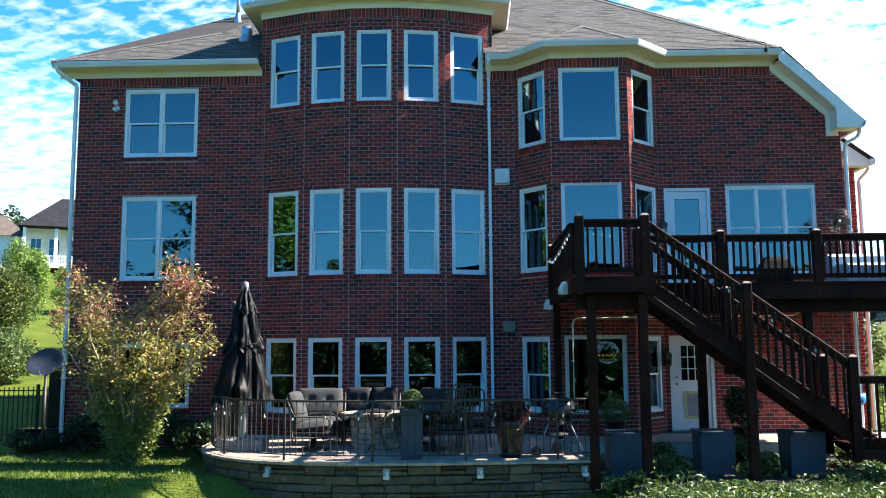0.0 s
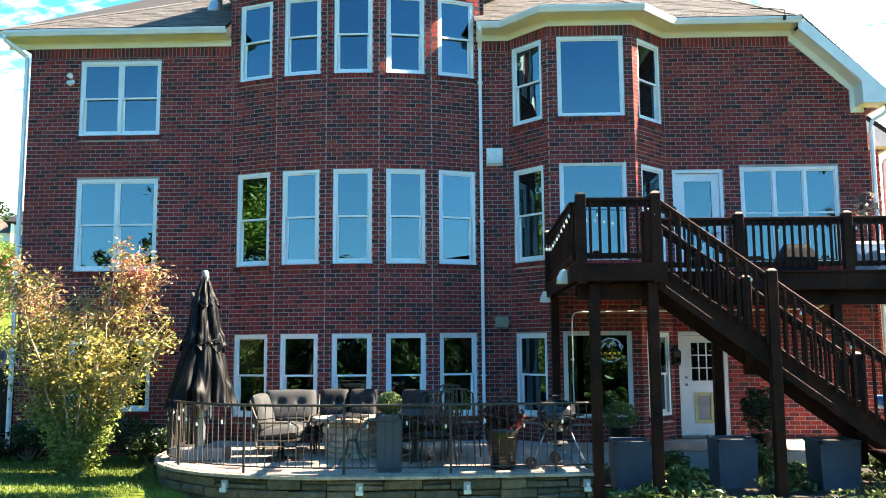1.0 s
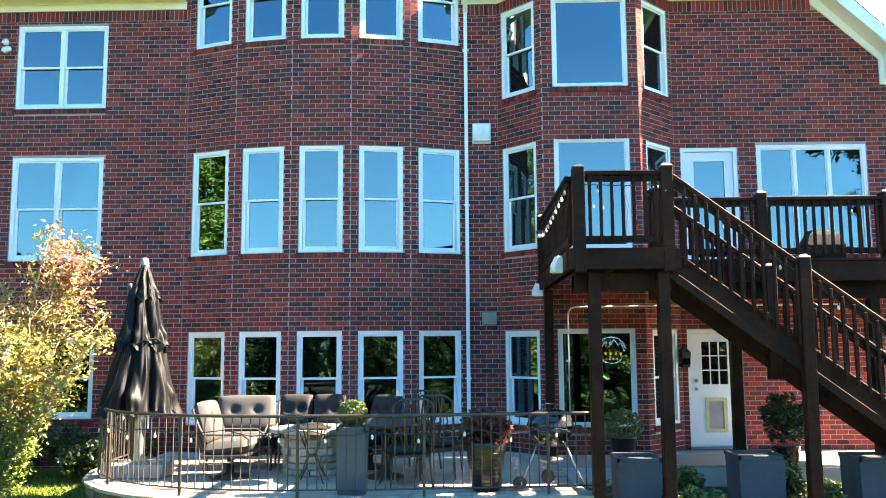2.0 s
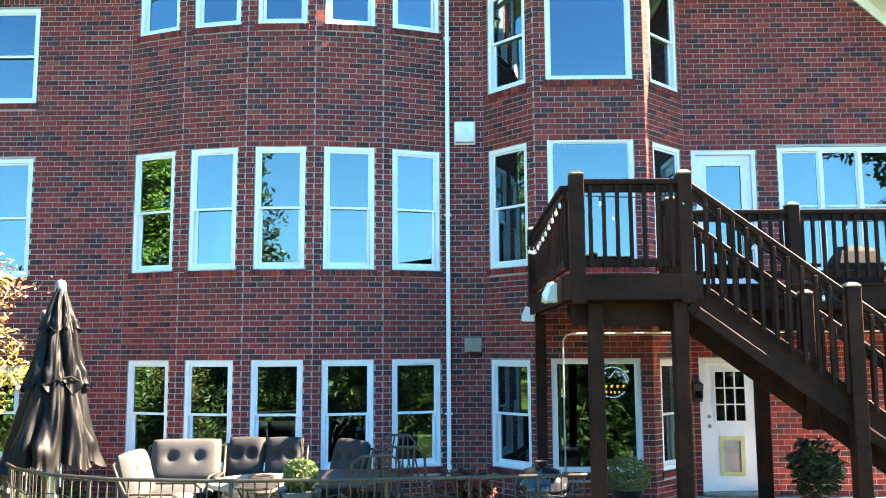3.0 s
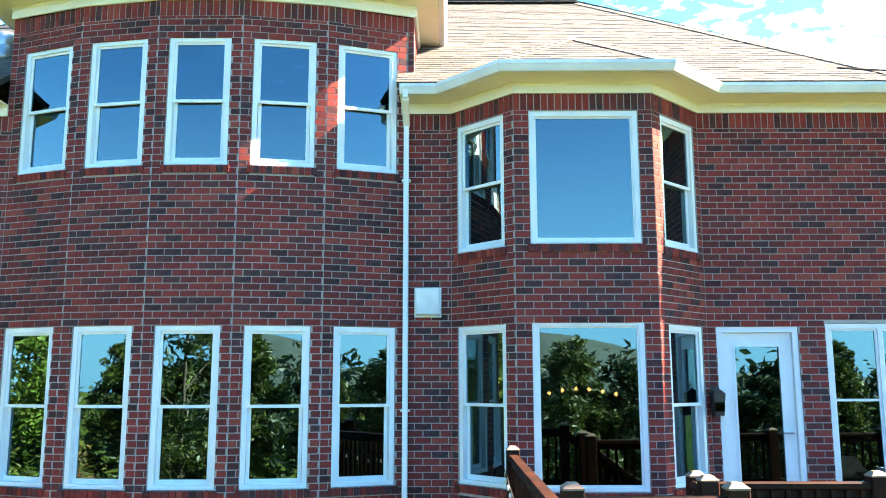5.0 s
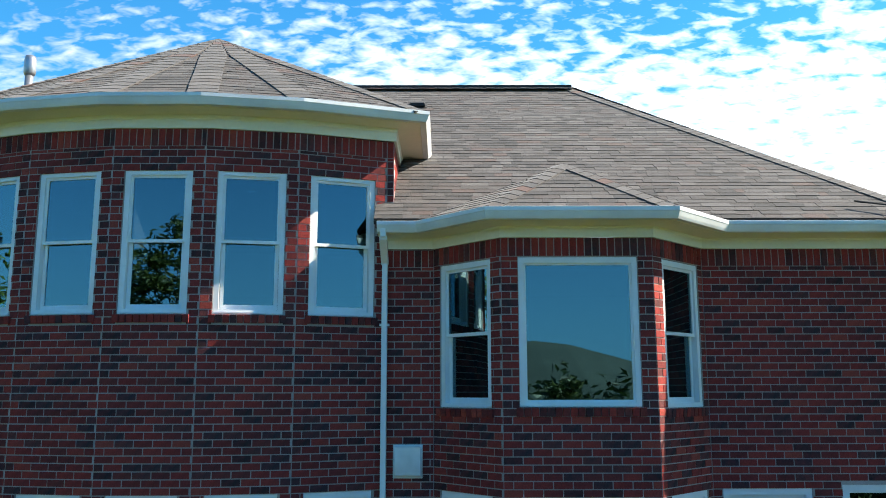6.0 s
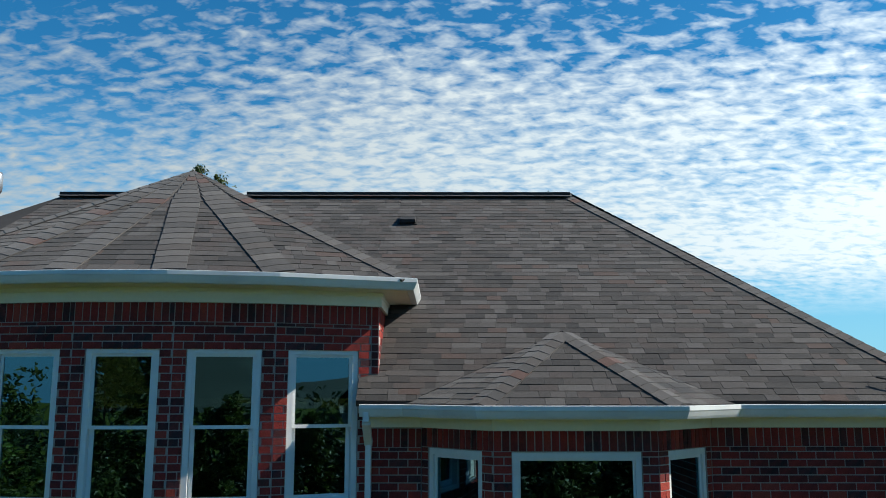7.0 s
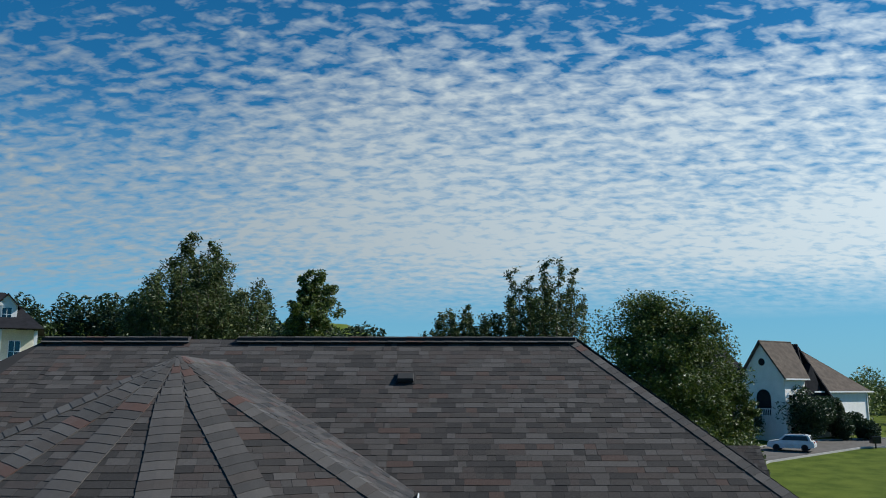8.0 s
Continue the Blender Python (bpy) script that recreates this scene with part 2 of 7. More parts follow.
BLUEPOT = mat("slate_planter", (0.050, 0.070, 0.090), (0.035, 0.052, 0.070), 3, 0.6, 0.002, 40)
BROWNPOT = mat("brown_pot", (0.022, 0.015, 0.012), (0.013, 0.010, 0.008), 4, 0.35, 0.002, 60)
SOIL = mat("soil", (0.035, 0.026, 0.018), None, 8, 0.95, 0.01, 60)
BARK = mat("bark", (0.16, 0.12, 0.09), (0.09, 0.07, 0.05), 5, 0.9, 0.01, 30)
PALEBARK = mat("pale_bark", (0.36, 0.28, 0.20), (0.22, 0.16, 0.11), 6, 0.75, 0.004, 40)
GRASS = mat("lawn", (0.108, 0.136, 0.022), (0.060, 0.087, 0.015), 0.5, 0.9, 0.02, 18, gv=0.45, spec=0.04)
HAZE = mat("hazy_woods", (0.060, 0.085, 0.070), (0.040, 0.060, 0.050), 0.02, 0.95, 0, 0.06)
ASPHALT = mat("asphalt", (0.15, 0.138, 0.125), (0.115, 0.107, 0.098), 1, 0.9, 0.003, 60, spec=0.1)
# room shade is put into this near-black colour
INTERIOR = mat("darkened_interior", (0.07, 0.066, 0.062), (0.05, 0.048, 0.046), 1, 0.9)
CURTAIN = mat("grey_curtain", (0.30, 0.29, 0.28), (0.22, 0.21, 0.20), 3, 0.9, 0, 30, stretch=(8, 8, 0.4))
WHITEBRICK = mat("white_painted_brick", (0.82, 0.80, 0.76), (0.74, 0.72, 0.68), 1.2, 0.8, 0.004, 14)
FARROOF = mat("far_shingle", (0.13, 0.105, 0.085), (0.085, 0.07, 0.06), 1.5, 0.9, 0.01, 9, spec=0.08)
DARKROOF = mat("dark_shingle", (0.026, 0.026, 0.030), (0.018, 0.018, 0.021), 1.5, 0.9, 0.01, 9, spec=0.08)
FARGLASS = glassmat("far_glass", 1.8, (0.1, 0.1, 0.1))
CARPAINT = mat("white_car_paint", (0.75, 0.76, 0.77), None, 1, 0.18, gv=0.05)
RUBBER = mat("rubber", (0.02, 0.02, 0.02), None, 6, 0.8)
L_MYRTLE = leafmat("myrtle_leaf", [(0, (0.234, 0.209, 0.052)), (0.2, (0.347, 0.277, 0.060)), (0.4, (0.157, 0.165, 0.043)), (0.58, (0.417, 0.330, 0.060)), (0.72, (0.244, 0.165, 0.078)), (0.85, (0.122, 0.139, 0.043))])
L_MYRTLELOW = leafmat("myrtle_low_leaf", [(0, (0.120, 0.180, 0.036)), (0.35, (0.084, 0.132, 0.030)), (0.6, (0.240, 0.240, 0.048)), (0.8, (0.168, 0.216, 0.048))])
L_MYRTLETOP = leafmat("myrtle_top_leaf", [(0, (0.288, 0.162, 0.082)), (0.3, (0.216, 0.144, 0.067)), (0.55, (0.342, 0.234, 0.072)), (0.75, (0.180, 0.154, 0.054)), (0.9, (0.360, 0.072, 0.072))])
L_FLOWER = leafmat("myrtle_flower", [(0, (0.45, 0.04, 0.09)), (0.5, (0.30, 0.03, 0.05))])
L_OAK = leafmat("oak_leaf", [(0, (0.042, 0.078, 0.014)), (0.35, (0.014, 0.030, 0.007)), (0.6, (0.095, 0.14, 0.024)), (0.85, (0.185, 0.21, 0.045))])
L_ELM = leafmat("elm_leaf", [(0, (0.052, 0.082, 0.020)), (0.35, (0.030, 0.052, 0.014)), (0.6, (0.092, 0.122, 0.032)), (0.85, (0.145, 0.165, 0.050))])
L_DARK = leafmat("evergreen_leaf", [(0, (0.026, 0.050, 0.018)), (0.4, (0.018, 0.036, 0.014)), (0.7, (0.040, 0.070, 0.024))])
L_LIME = leafmat("lime_leaf", [(0, (0.14, 0.23, 0.04)), (0.4, (0.10, 0.18, 0.03)), (0.7, (0.19, 0.28, 0.05))])
L_IVY = leafmat("ivy_leaf", [(0, (0.07, 0.12, 0.03)), (0.4, (0.045, 0.08, 0.022)), (0.7, (0.16, 0.20, 0.06))])
L_RED = leafmat("red_leaf", [(0, (0.085, 0.012, 0.012)), (0.4, (0.045, 0.012, 0.010)), (0.7, (0.12, 0.020, 0.012))])
L_GRASS = leafmat("grass_blade", [(0, (0.060, 0.114, 0.018)), (0.4, (0.042, 0.084, 0.013)), (0.7, (0.090, 0.132, 0.027))])
NEON_B, NEON_Y = glow("neon_blue", (0.25, 0.55, 1.0), 2.0), glow("neon_yellow", (1.0, 0.75, 0.10), 1.2)
BULB = glow("lamp_filament", (1.0, 0.62, 0.25), 3.0)
BULBGLASS = mat("bulb_glass", (0.75, 0.74, 0.70), None, 9, 0.1)


# ---- mesh helpers ----
class Geo:
    """Gathers vertices and faces for one mesh."""

    def __init__(self):
        self.v, self.f = [], []

    def add(self, vs, fs):
        o = len(self.v)
        self.v += [tuple(p) for p in vs]
        self.f += [tuple(i + o for i in f) for f in fs]
        return self

    def box(self, x0, x1, y0, y1, z0, z1, m=None):
        vs = [Vector((x, y, z)) for z in (z0, z1) for y in (y0, y1) for x in (x0, x1)]
        if m:
            vs = [m @ p for p in vs]
        return self.add(vs, [(0, 2, 3, 1), (4, 5, 7, 6), (0, 1, 5, 4), (2, 6, 7, 3), (0, 4, 6, 2), (1, 3, 7, 5)])

    def cbox(self, x0, x1, y0, y1, z0, z1, c=0.008, m=None):
        """A box with chamfered edges."""
        pts = []
        for x, sx in ((x0, 1), (x1, -1)):
            for y, sy in ((y0, 1), (y1, -1)):
                for z, sz in ((z0, 1), (z1, -1)):
                    pts += [(x, y + sy * c, z + sz * c), (x + sx * c, y, z + sz * c), (x + sx * c, y + sy * c, z)]
        return self.hull(pts, m)

    def hull(self, pts, m=None):
        bm = bmesh.new()
        for p in pts:
            bm.verts.new(p)
        bmesh.ops.convex_hull(bm, input=bm.verts)
        bmesh.ops.dissolve_limit(bm, angle_limit=0.01, verts=bm.verts, edges=bm.edges)
        bm.verts.index_update()
        self.add([(m @ v.co if m else v.co.copy()) for v in bm.verts], [[v.index for v in f.verts] for f in bm.faces])
        bm.free()
        return self

    def quad(self, *ps):
        return self.add(ps, [tuple(range(len(ps)))])

    def slab(self, ps, thick):
        """A flat polygon with thickness below it."""
        ps = [Vector(p) for p in ps]
        n = (ps[1] - ps[0]).cross(ps[-1] - ps[0]).normalized()
        k = len(ps)
        fs = [tuple(range(k)), tuple(reversed(range(k, 2 * k)))]
        fs += [(i + k, (i + 1) % k + k, (i + 1) % k, i) for i in range(k)]
        return self.add(ps + [p - n * thick for p in ps], fs)

    def prism(self, poly, z0, z1):
        k = len(poly)
        vs = [(x, y, z0) for x, y in poly] + [(x, y, z1) for x, y in poly]
        fs = [tuple(reversed(range(k))), tuple(range(k, 2 * k))] + [(i, (i + 1) % k, (i + 1) % k + k, i + k) for i in range(k)]
        return self.add(vs, fs)

    def tube(self, pts, r, n=6, r1=None):
        pts = [Vector(p) for p in pts]
        k, vs, fs = len(pts), [], []
        for i, p in enumerate(pts):
            d = (pts[min(i + 1, k - 1)] - pts[max(i - 1, 0)]).normalized()
            a = d.cross(Vector((0, 0, 1)))
            a = a.normalized() if a.length > 1e-4 else Vector((1, 0, 0))
            b = d.cross(a)
            rad = r + (r1 - r) * i / max(1, k - 1) if r1 is not None else r
            vs += [p + (a * math.cos(t) + b * math.sin(t)) * rad for t in (2 * math.pi * j / n for j in range(n))]
        for i in range(k - 1):
            fs += [(i * n + j, i * n + (j + 1) % n, (i + 1) * n + (j + 1) % n, (i + 1) * n + j) for j in range(n)]
        fs += [tuple(reversed(range(n))), tuple(range((k - 1) * n, k * n))]
        return self.add(vs, fs)

    def lathe(self, prof, n=20, c=(0, 0, 0), squash=1.0):
        vs = [(c[0] + r * math.cos(2 * math.pi * j / n), c[1] + r * squash * math.sin(2 * math.pi * j / n), c[2] + z) for r, z in prof for j in range(n)]
        fs = [(i * n + j, i * n + (j + 1) % n, (i + 1) * n + (j + 1) % n, (i + 1) * n + j) for i in range(len(prof) - 1) for j in range(n)]
        if prof[0][0] > 1e-4:
            fs.append(tuple(reversed(range(n))))
        if prof[-1][0] > 1e-4:
            fs.append(tuple(range((len(prof) - 1) * n, len(prof) * n)))
        return self.add(vs, fs)

    def beam(self, p, q, w, h, c=0.006):
        """A chamfered beam from p to q, w wide and h high."""
        p, q = Vector(p), Vector(q)
        d = q - p
        m = Matrix.Translation((p + q) / 2) @ d.to_track_quat("X", "Z").to_matrix().to_4x4()
        l = d.length / 2
        return self.cbox(-l, l, -w / 2, w / 2, -h / 2, h / 2, c, m)


def mesh_of(name, g, material, smooth=False):
    me = bpy.data.meshes.new(name)
    me.from_pydata(g.v, [], g.f)
    if material:
        me.materials.append(material)
    if smooth:
        me.polygons.foreach_set("use_smooth", [True] * len(me.polygons))
    me.update()
    return me


def part(name, g, material, parent=None, label="", smooth=False, kind=""):
    ob = new(name, g if isinstance(g, bpy.types.Mesh) else mesh_of(name, g, material, smooth))
    ob.parent = parent
    return tagged(ob, label=label, kind=kind)


def thing(name, label, category, m=None, group="", kind=""):
    ob = new(name)
    ob.empty_display_size = 0.2
    if m is not None:
        ob.matrix_world = m
    return tagged(ob, label, category, group, kind)


rng = random.Random(7)


# ---- terrain ----
def land(x, y):
    k = min(1, max(0, (20 - x) / 45))
    z = max(0.0, y - 3.0) * (0.055 + 0.085 * k)
    if y < -9:
        z -= 6.5 * min(1, (-9 - y) / 30)
    z -= 0.45 * max(0, min(1, (-4.0 - y) / 0.9)) * max(0, min(1, (4.2 - abs(x + 0.5)) / 1.0)) * max(0, min(1, (y + 10) / 3))
    return z + 0.12


def build_ground():
    xs = sorted(set([-900, -500, -300, -200, -150, -120] + list(range(-100, 101, 5)) + [i * 0.5 for i in range(-24, 26)] + [120, 150, 200, 300, 500, 900]))
    ys = sorted(set([-900, -600, -400, -300, -220, -160, -120] + list(range(-100, 201, 5)) + [i * 0.5 for i in range(-40, 10)] + [240, 300, 400, 600, 900]))
    g = Geo()
    g.v = [(x, y, land(x, min(y, 220))) for y in ys for x in xs]
    w = len(xs)
    g.f = [(j * w + i, j * w + i + 1, (j + 1) * w + i + 1, (j + 1) * w + i) for j in range(len(ys) - 1) for i in range(w - 1)
           if not (-7.6 <= xs[i] and xs[i + 1] <= 9.0 and 0.5 <= ys[j] and ys[j + 1] <= 9.0)]
    tagged(part("ground", g, GRASS), "mown green lawn on sloping ground", "lawn", kind="structure")


build_ground()

# ---- house walls ----
CW, CH = 0.203, 0.0813      # brick length and course with joint
ZB = 5.6 - 70 * CH          # a course joint lies at the main window heads
BOWX = [(-3.55, 0.0), (-2.58, -0.353), (-1.565, -0.532), (-0.535, -0.532), (0.48, -0.353), (1.45, 0.0)]
BAY = [(2.0, 0.0), (2.72, -0.75), (4.34, -0.75), (5.09, 0.0)]
FLOOR = 0.43


def rake_top(x):
    return min(8.29, 8.16 - (x - 7.66) * 0.93) if x < 8.75 else 6.74


def solid_wall(name, p0, p1, z0, z1, holes, label, thick=0.22, top=None):
    """The mortar body of a wall from p0 to p1 (left to right seen from outside), with openings through it."""
    p0, p1 = Vector((*p0, 0)), Vector((*p1, 0))
    u = (p1 - p0).normalized()
    ln = (p1 - p0).length
    inw = Vector((-u.y, u.x, 0))
    m = Matrix(((u.x, inw.x, 0, p0.x), (u.y, inw.y, 0, p0.y), (0, 0, 1, 0), (0, 0, 0, 1)))
    us = sorted({0.0, ln, *(h[0] for h in holes), *(h[1] for h in holes)})
    zs = sorted({z0, z1, *(h[2] for h in holes), *(h[3] for h in holes)})
    g = Geo()
    for a, b in zip(us, us[1:]):
        run = None
        for c, d in zip(zs, zs[1:]):
            hole = any(h[0] <= (a + b) / 2 <= h[1] and h[2] <= (c + d) / 2 <= h[3] for h in holes)
            if hole:
                if run is not None:
                    g.box(a, b, 0.006, thick, run, c, m)
                run = None
            elif run is None:
                run = c
        if run is not None:
            if top and b > top[0]:
                k = 8
                for i in range(k):
                    s, e = a + (b - a) * i / k, a + (b - a) * (i + 1) / k
                    g.box(s, e, 0.006, thick, run, min(z1, top[1](p0.x + s) + 0.02), m)
            else:
                g.box(a, b, 0.006, thick, run, z1, m)
    return tagged(part(name, g, MORTAR), label, "wall", kind="structure"), m, ln


def lay_bricks(wall, m, ln, z0, z1, holes, near=None, soldier=True, top=None, x0=0.0):
    """Bricks in running bond with raked joints, a soldier course on top and rowlock sills."""
    g, singles = Geo(), []
    j = 0.0115
    zt = z1 - 0.20 if soldier else z1
    n0 = int(math.floor((z0 - ZB) / CH))
    row = n0
    while ZB + row * CH < zt - 0.03:
        za, zb = ZB + row * CH + j / 2, min(ZB + (row + 1) * CH - j / 2, zt - 0.004)
        if zb - za > 0.02 and za > z0 - 0.08:
            u = -CW / 2 if row % 2 else 0.0
            while u < ln:
                spans = [(max(u, 0.0) + j / 2, min(u + CW, ln) - j / 2)]
                for h in holes:
                    if h[2] - 0.088 < (za + zb) / 2 < h[3] + 0.004:
                        spans = [q for a, b in spans for q in ((a, min(b, h[0] - 0.004)), (max(a, h[1] + 0.004), b))]
                for a, b in spans:
                    if b - a > 0.022 and not (top and (za + zb) / 2 > top(x0 + (a + b) / 2) + 0.05):
                        dy = rng.uniform(-0.0015, 0.0015)
                        full = b - a > CW - j - 0.001 and zb - za > CH - j - 0.001
                        if full and near and near(a, za) and len(singles) < 290:
                            singles.append((a, dy, za))
                        else:
                            g.box(a, b, dy, 0.03, za, zb, m)
                u += CW
        row += 1
    if soldier:
        u = 0.0
        while u < ln - 0.02:
            b = min(u + CH, ln)
            if not (top and top(x0 + b) < z1 - 0.10):
                g.box(u + j / 2, b - j / 2, rng.uniform(-0.0015, 0.0015), 0.03, zt + 0.004, z1 - 0.004, m)
            u += CH
    for h in holes:
        if h[2] < FLOOR + 0.1 or (len(h) > 4 and h[4] == "door"):
            continue
        k = max(2, round((h[1] - h[0] + 0.08) / 0.078))
        w = (h[1] - h[0] + 0.08) / k
        for i in range(k):
            a = h[0] - 0.04 + i * w
            tilt = m @ Matrix.Translation((0, 0, h[2])) @ Matrix.Rotation(radians(7), 4, "X")
            g.box(a + 0.005, a + w - 0.005, -0.030 + rng.uniform(-0.003, 0.003), 0.06, -0.090, -0.004, tilt)
    part("bricks", g, BRICK, wall, "dark red wire-cut bricks with raked grey joints", kind="stuff")
    if singles:
        sg = Geo().box(0, CW - j, 0, 0.03, 0, CH - j)
        me = mesh_of("brick", sg, BRICK)
        for a, dy, za in singles:
            b = part("brick", me, None, wall)
            b.matrix_world = m @ Matrix.Translation((a, dy, za))


def bow_holes(ln):
    c = ln / 2
    return [(c - 0.378, c + 0.378, z0, z1) for z0, z1 in ((0.85, 2.43), (3.75, 5.60), (7.50, 9.12))]


BAYSIDE = [(0.10, 0.88, 0.85, 2.41), (0.10, 0.88, 3.77, 5.60), (0.10, 0.88, 6.49, 8.085)]
BAYSIDE_R = [(1.061 - b, 1.061 - a, c, d) for a, b, c, d in BAYSIDE]
BAYFRONT = [(0.18, 1.445, 0.85, 2.44), (0.18, 1.445, 3.75, 5.635), (0.18, 1.455, 6.505, 8.085)]
LEFT = [(1.05, 2.705, 6.455, 8.015), (1.06, 2.71, 3.70, 5.565), (1.055, 2.675, 0.95, 2.34)]
RIGHT = [(0.11, 1.10, 3.34, 5.61, "door"), (1.43, 3.345, 3.70, 5.643), (0.10, 1.035, FLOOR, 2.425, "door")]
BTXT = "dark red brick house wall with grey mortar joints"
WALLS = [("wall_left", (-7.755, 0), (-3.55, 0), -0.3, 8.28, LEFT, None, None)]
for k in range(5):
    p, q = BOWX[k], BOWX[k + 1]
    WALLS.append((f"wall_bow_{k + 1}", p, q, -0.3, 9.58, bow_holes(math.dist(p, q)), None, None))
WALLS += [("wall_middle", (1.45, 0), (2.0, 0), -0.3, 8.28, [], None, None),
          ("wall_turret_right", (1.45, 0), (1.53, 0), 8.3, 9.58, [], None, None),
          ("wall_turret_side", (1.53, 0.01), (1.53, 2.4), 8.4, 9.58, [], None, None),
          ("wall_turret_left", (-3.63, 0), (-3.55, 0), 8.3, 9.58, [], None, None),
          ("wall_turret_west", (-3.63, 2.4), (-3.63, 0.01), 8.4, 9.58, [], None, None),
          ("wall_bay_left", BAY[0], BAY[1], -0.3, 8.29, BAYSIDE, None, None),
          ("wall_bay_front", BAY[1], BAY[2], -0.3, 8.29, BAYFRONT, (lambda a, z: 6.0 < z < 8.2), None),
          ("wall_bay_right", BAY[2], BAY[3], -0.3, 8.29, BAYSIDE_R, None, None),
          ("wall_right", (5.09, 0), (9.04, 0), -0.3, 8.29, RIGHT, (lambda a, z: 6.2 < z < 7.9 and a < 2.7), rake_top),
          ("wall_wing", (9.04, 1.5), (9.98, 1.5), -0.3, 6.45, [], None, None)]
NEARBOW = {f"wall_bow_{k}": (lambda a, z: 2.5 < z < 9.6) for k in range(1, 6)}
NEARBOW.update({k: (lambda a, z: z > 2.0) for k in ("wall_middle", "wall_bay_left", "wall_bay_right", "wall_turret_right", "wall_turret_side")})
NEARBOW["wall_left"] = lambda a, z: a > 2.8 and z > 3.0
MATS = {}
for name, p, q, z0, z1, holes, near, top in WALLS:
    w, m, ln = solid_wall(name, p, q, z0, z1, [h[:4] for h in holes], BTXT, top=(2.5, top) if top else None)
    MATS[name] = (w, m, ln, z0, z1, holes, NEARBOW.get(name, near), top, p[0])

# plain brick walls that close the house
for name, p, q, z1 in (("wall_east", (9.04, 0.22), (9.04, 9.2), 6.8), ("wall_back", (9.04, 9.2), (-7.755, 9.2), 8.3), ("wall_west", (-7.755, 9.2), (-7.755, 0.22), 8.3),
                       ("wall_wing_east", (9.98, 1.72), (9.98, 9.2), 6.45)):
    g = Geo()
    d = Vector((q[0] - p[0], q[1] - p[1], 0))
    L_ = d.length
    d.normalize()
    mm = Matrix(((d.x, -d.y, 0, p[0]), (d.y, d.x, 0, p[1]), (0, 0, 1, 0), (0, 0, 0, 1)))
    g.box(0, L_, 0, 0.2, -0.3, z1, mm)
    tagged(part(name, g, BRICK), "plain dark red brick side wall", "wall", kind="structure")

# floors, ceilings and inner walls; their near-black colour paints in unlit rooms
PLAN = [(-7.5, 0.25), (-3.5, 0.25), (-2.5, -0.1), (-1.5, -0.28), (-0.6, -0.28), (0.4, -0.1), (1.5, 0.25), (2.1, 0.25), (2.8, -0.5), (4.25, -0.5), (5.0, 0.25), (8.8, 0.25), (8.8, 9.0), (-7.5, 9.0)]
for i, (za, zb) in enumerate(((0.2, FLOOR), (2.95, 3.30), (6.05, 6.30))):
    tagged(part(f"floor_{i + 1}", Geo().prism(PLAN, za, zb), INTERIOR), "interior floor coloured near-black for room shade", "floor", kind="structure")
tagged(part("ceiling", Geo().prism([(min(x, 7.5), y) for x, y in PLAN], 8.22, 8.27), INTERIOR), "ceiling coloured near-black for room shade", "ceiling", kind="structure")
tagged(part("ceiling_turret", Geo().prism([(-3.5, 0.25), (-2.5, -0.1), (-1.5, -0.28), (-0.6, -0.28), (0.4, -0.1), (1.38, 0.25), (1.38, 2.3), (-3.5, 2.3)], 9.45, 9.5), INTERIOR), "ceiling coloured near-black for room shade", "ceiling", kind="structure")
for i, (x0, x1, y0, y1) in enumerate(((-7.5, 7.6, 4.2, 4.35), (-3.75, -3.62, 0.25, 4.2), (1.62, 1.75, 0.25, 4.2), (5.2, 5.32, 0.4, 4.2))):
    tagged(part(f"wall_inner_{i + 1}", Geo().box(x0, x1, y0, y1, FLOOR, 8.2), INTERIOR), "interior partition wall coloured near-black for room shade", "wall", kind="structure")


# ---- windows and doors ----
def ring(g, x0, x1, z0, z1, w, y0, y1, wb=None, wt=None):
    wb, wt = wb or w, wt or w
    g.box(x0, x0 + w, y0, y1, z0, z1)
    g.box(x1 - w, x1, y0, y1, z0, z1)
    g.box(x0 + w, x1 - w, y0, y1, z0, z0 + wb)
    g.box(x0 + w, x1 - w, y0, y1, z1 - wt, z1)


WCOUNT = [0]


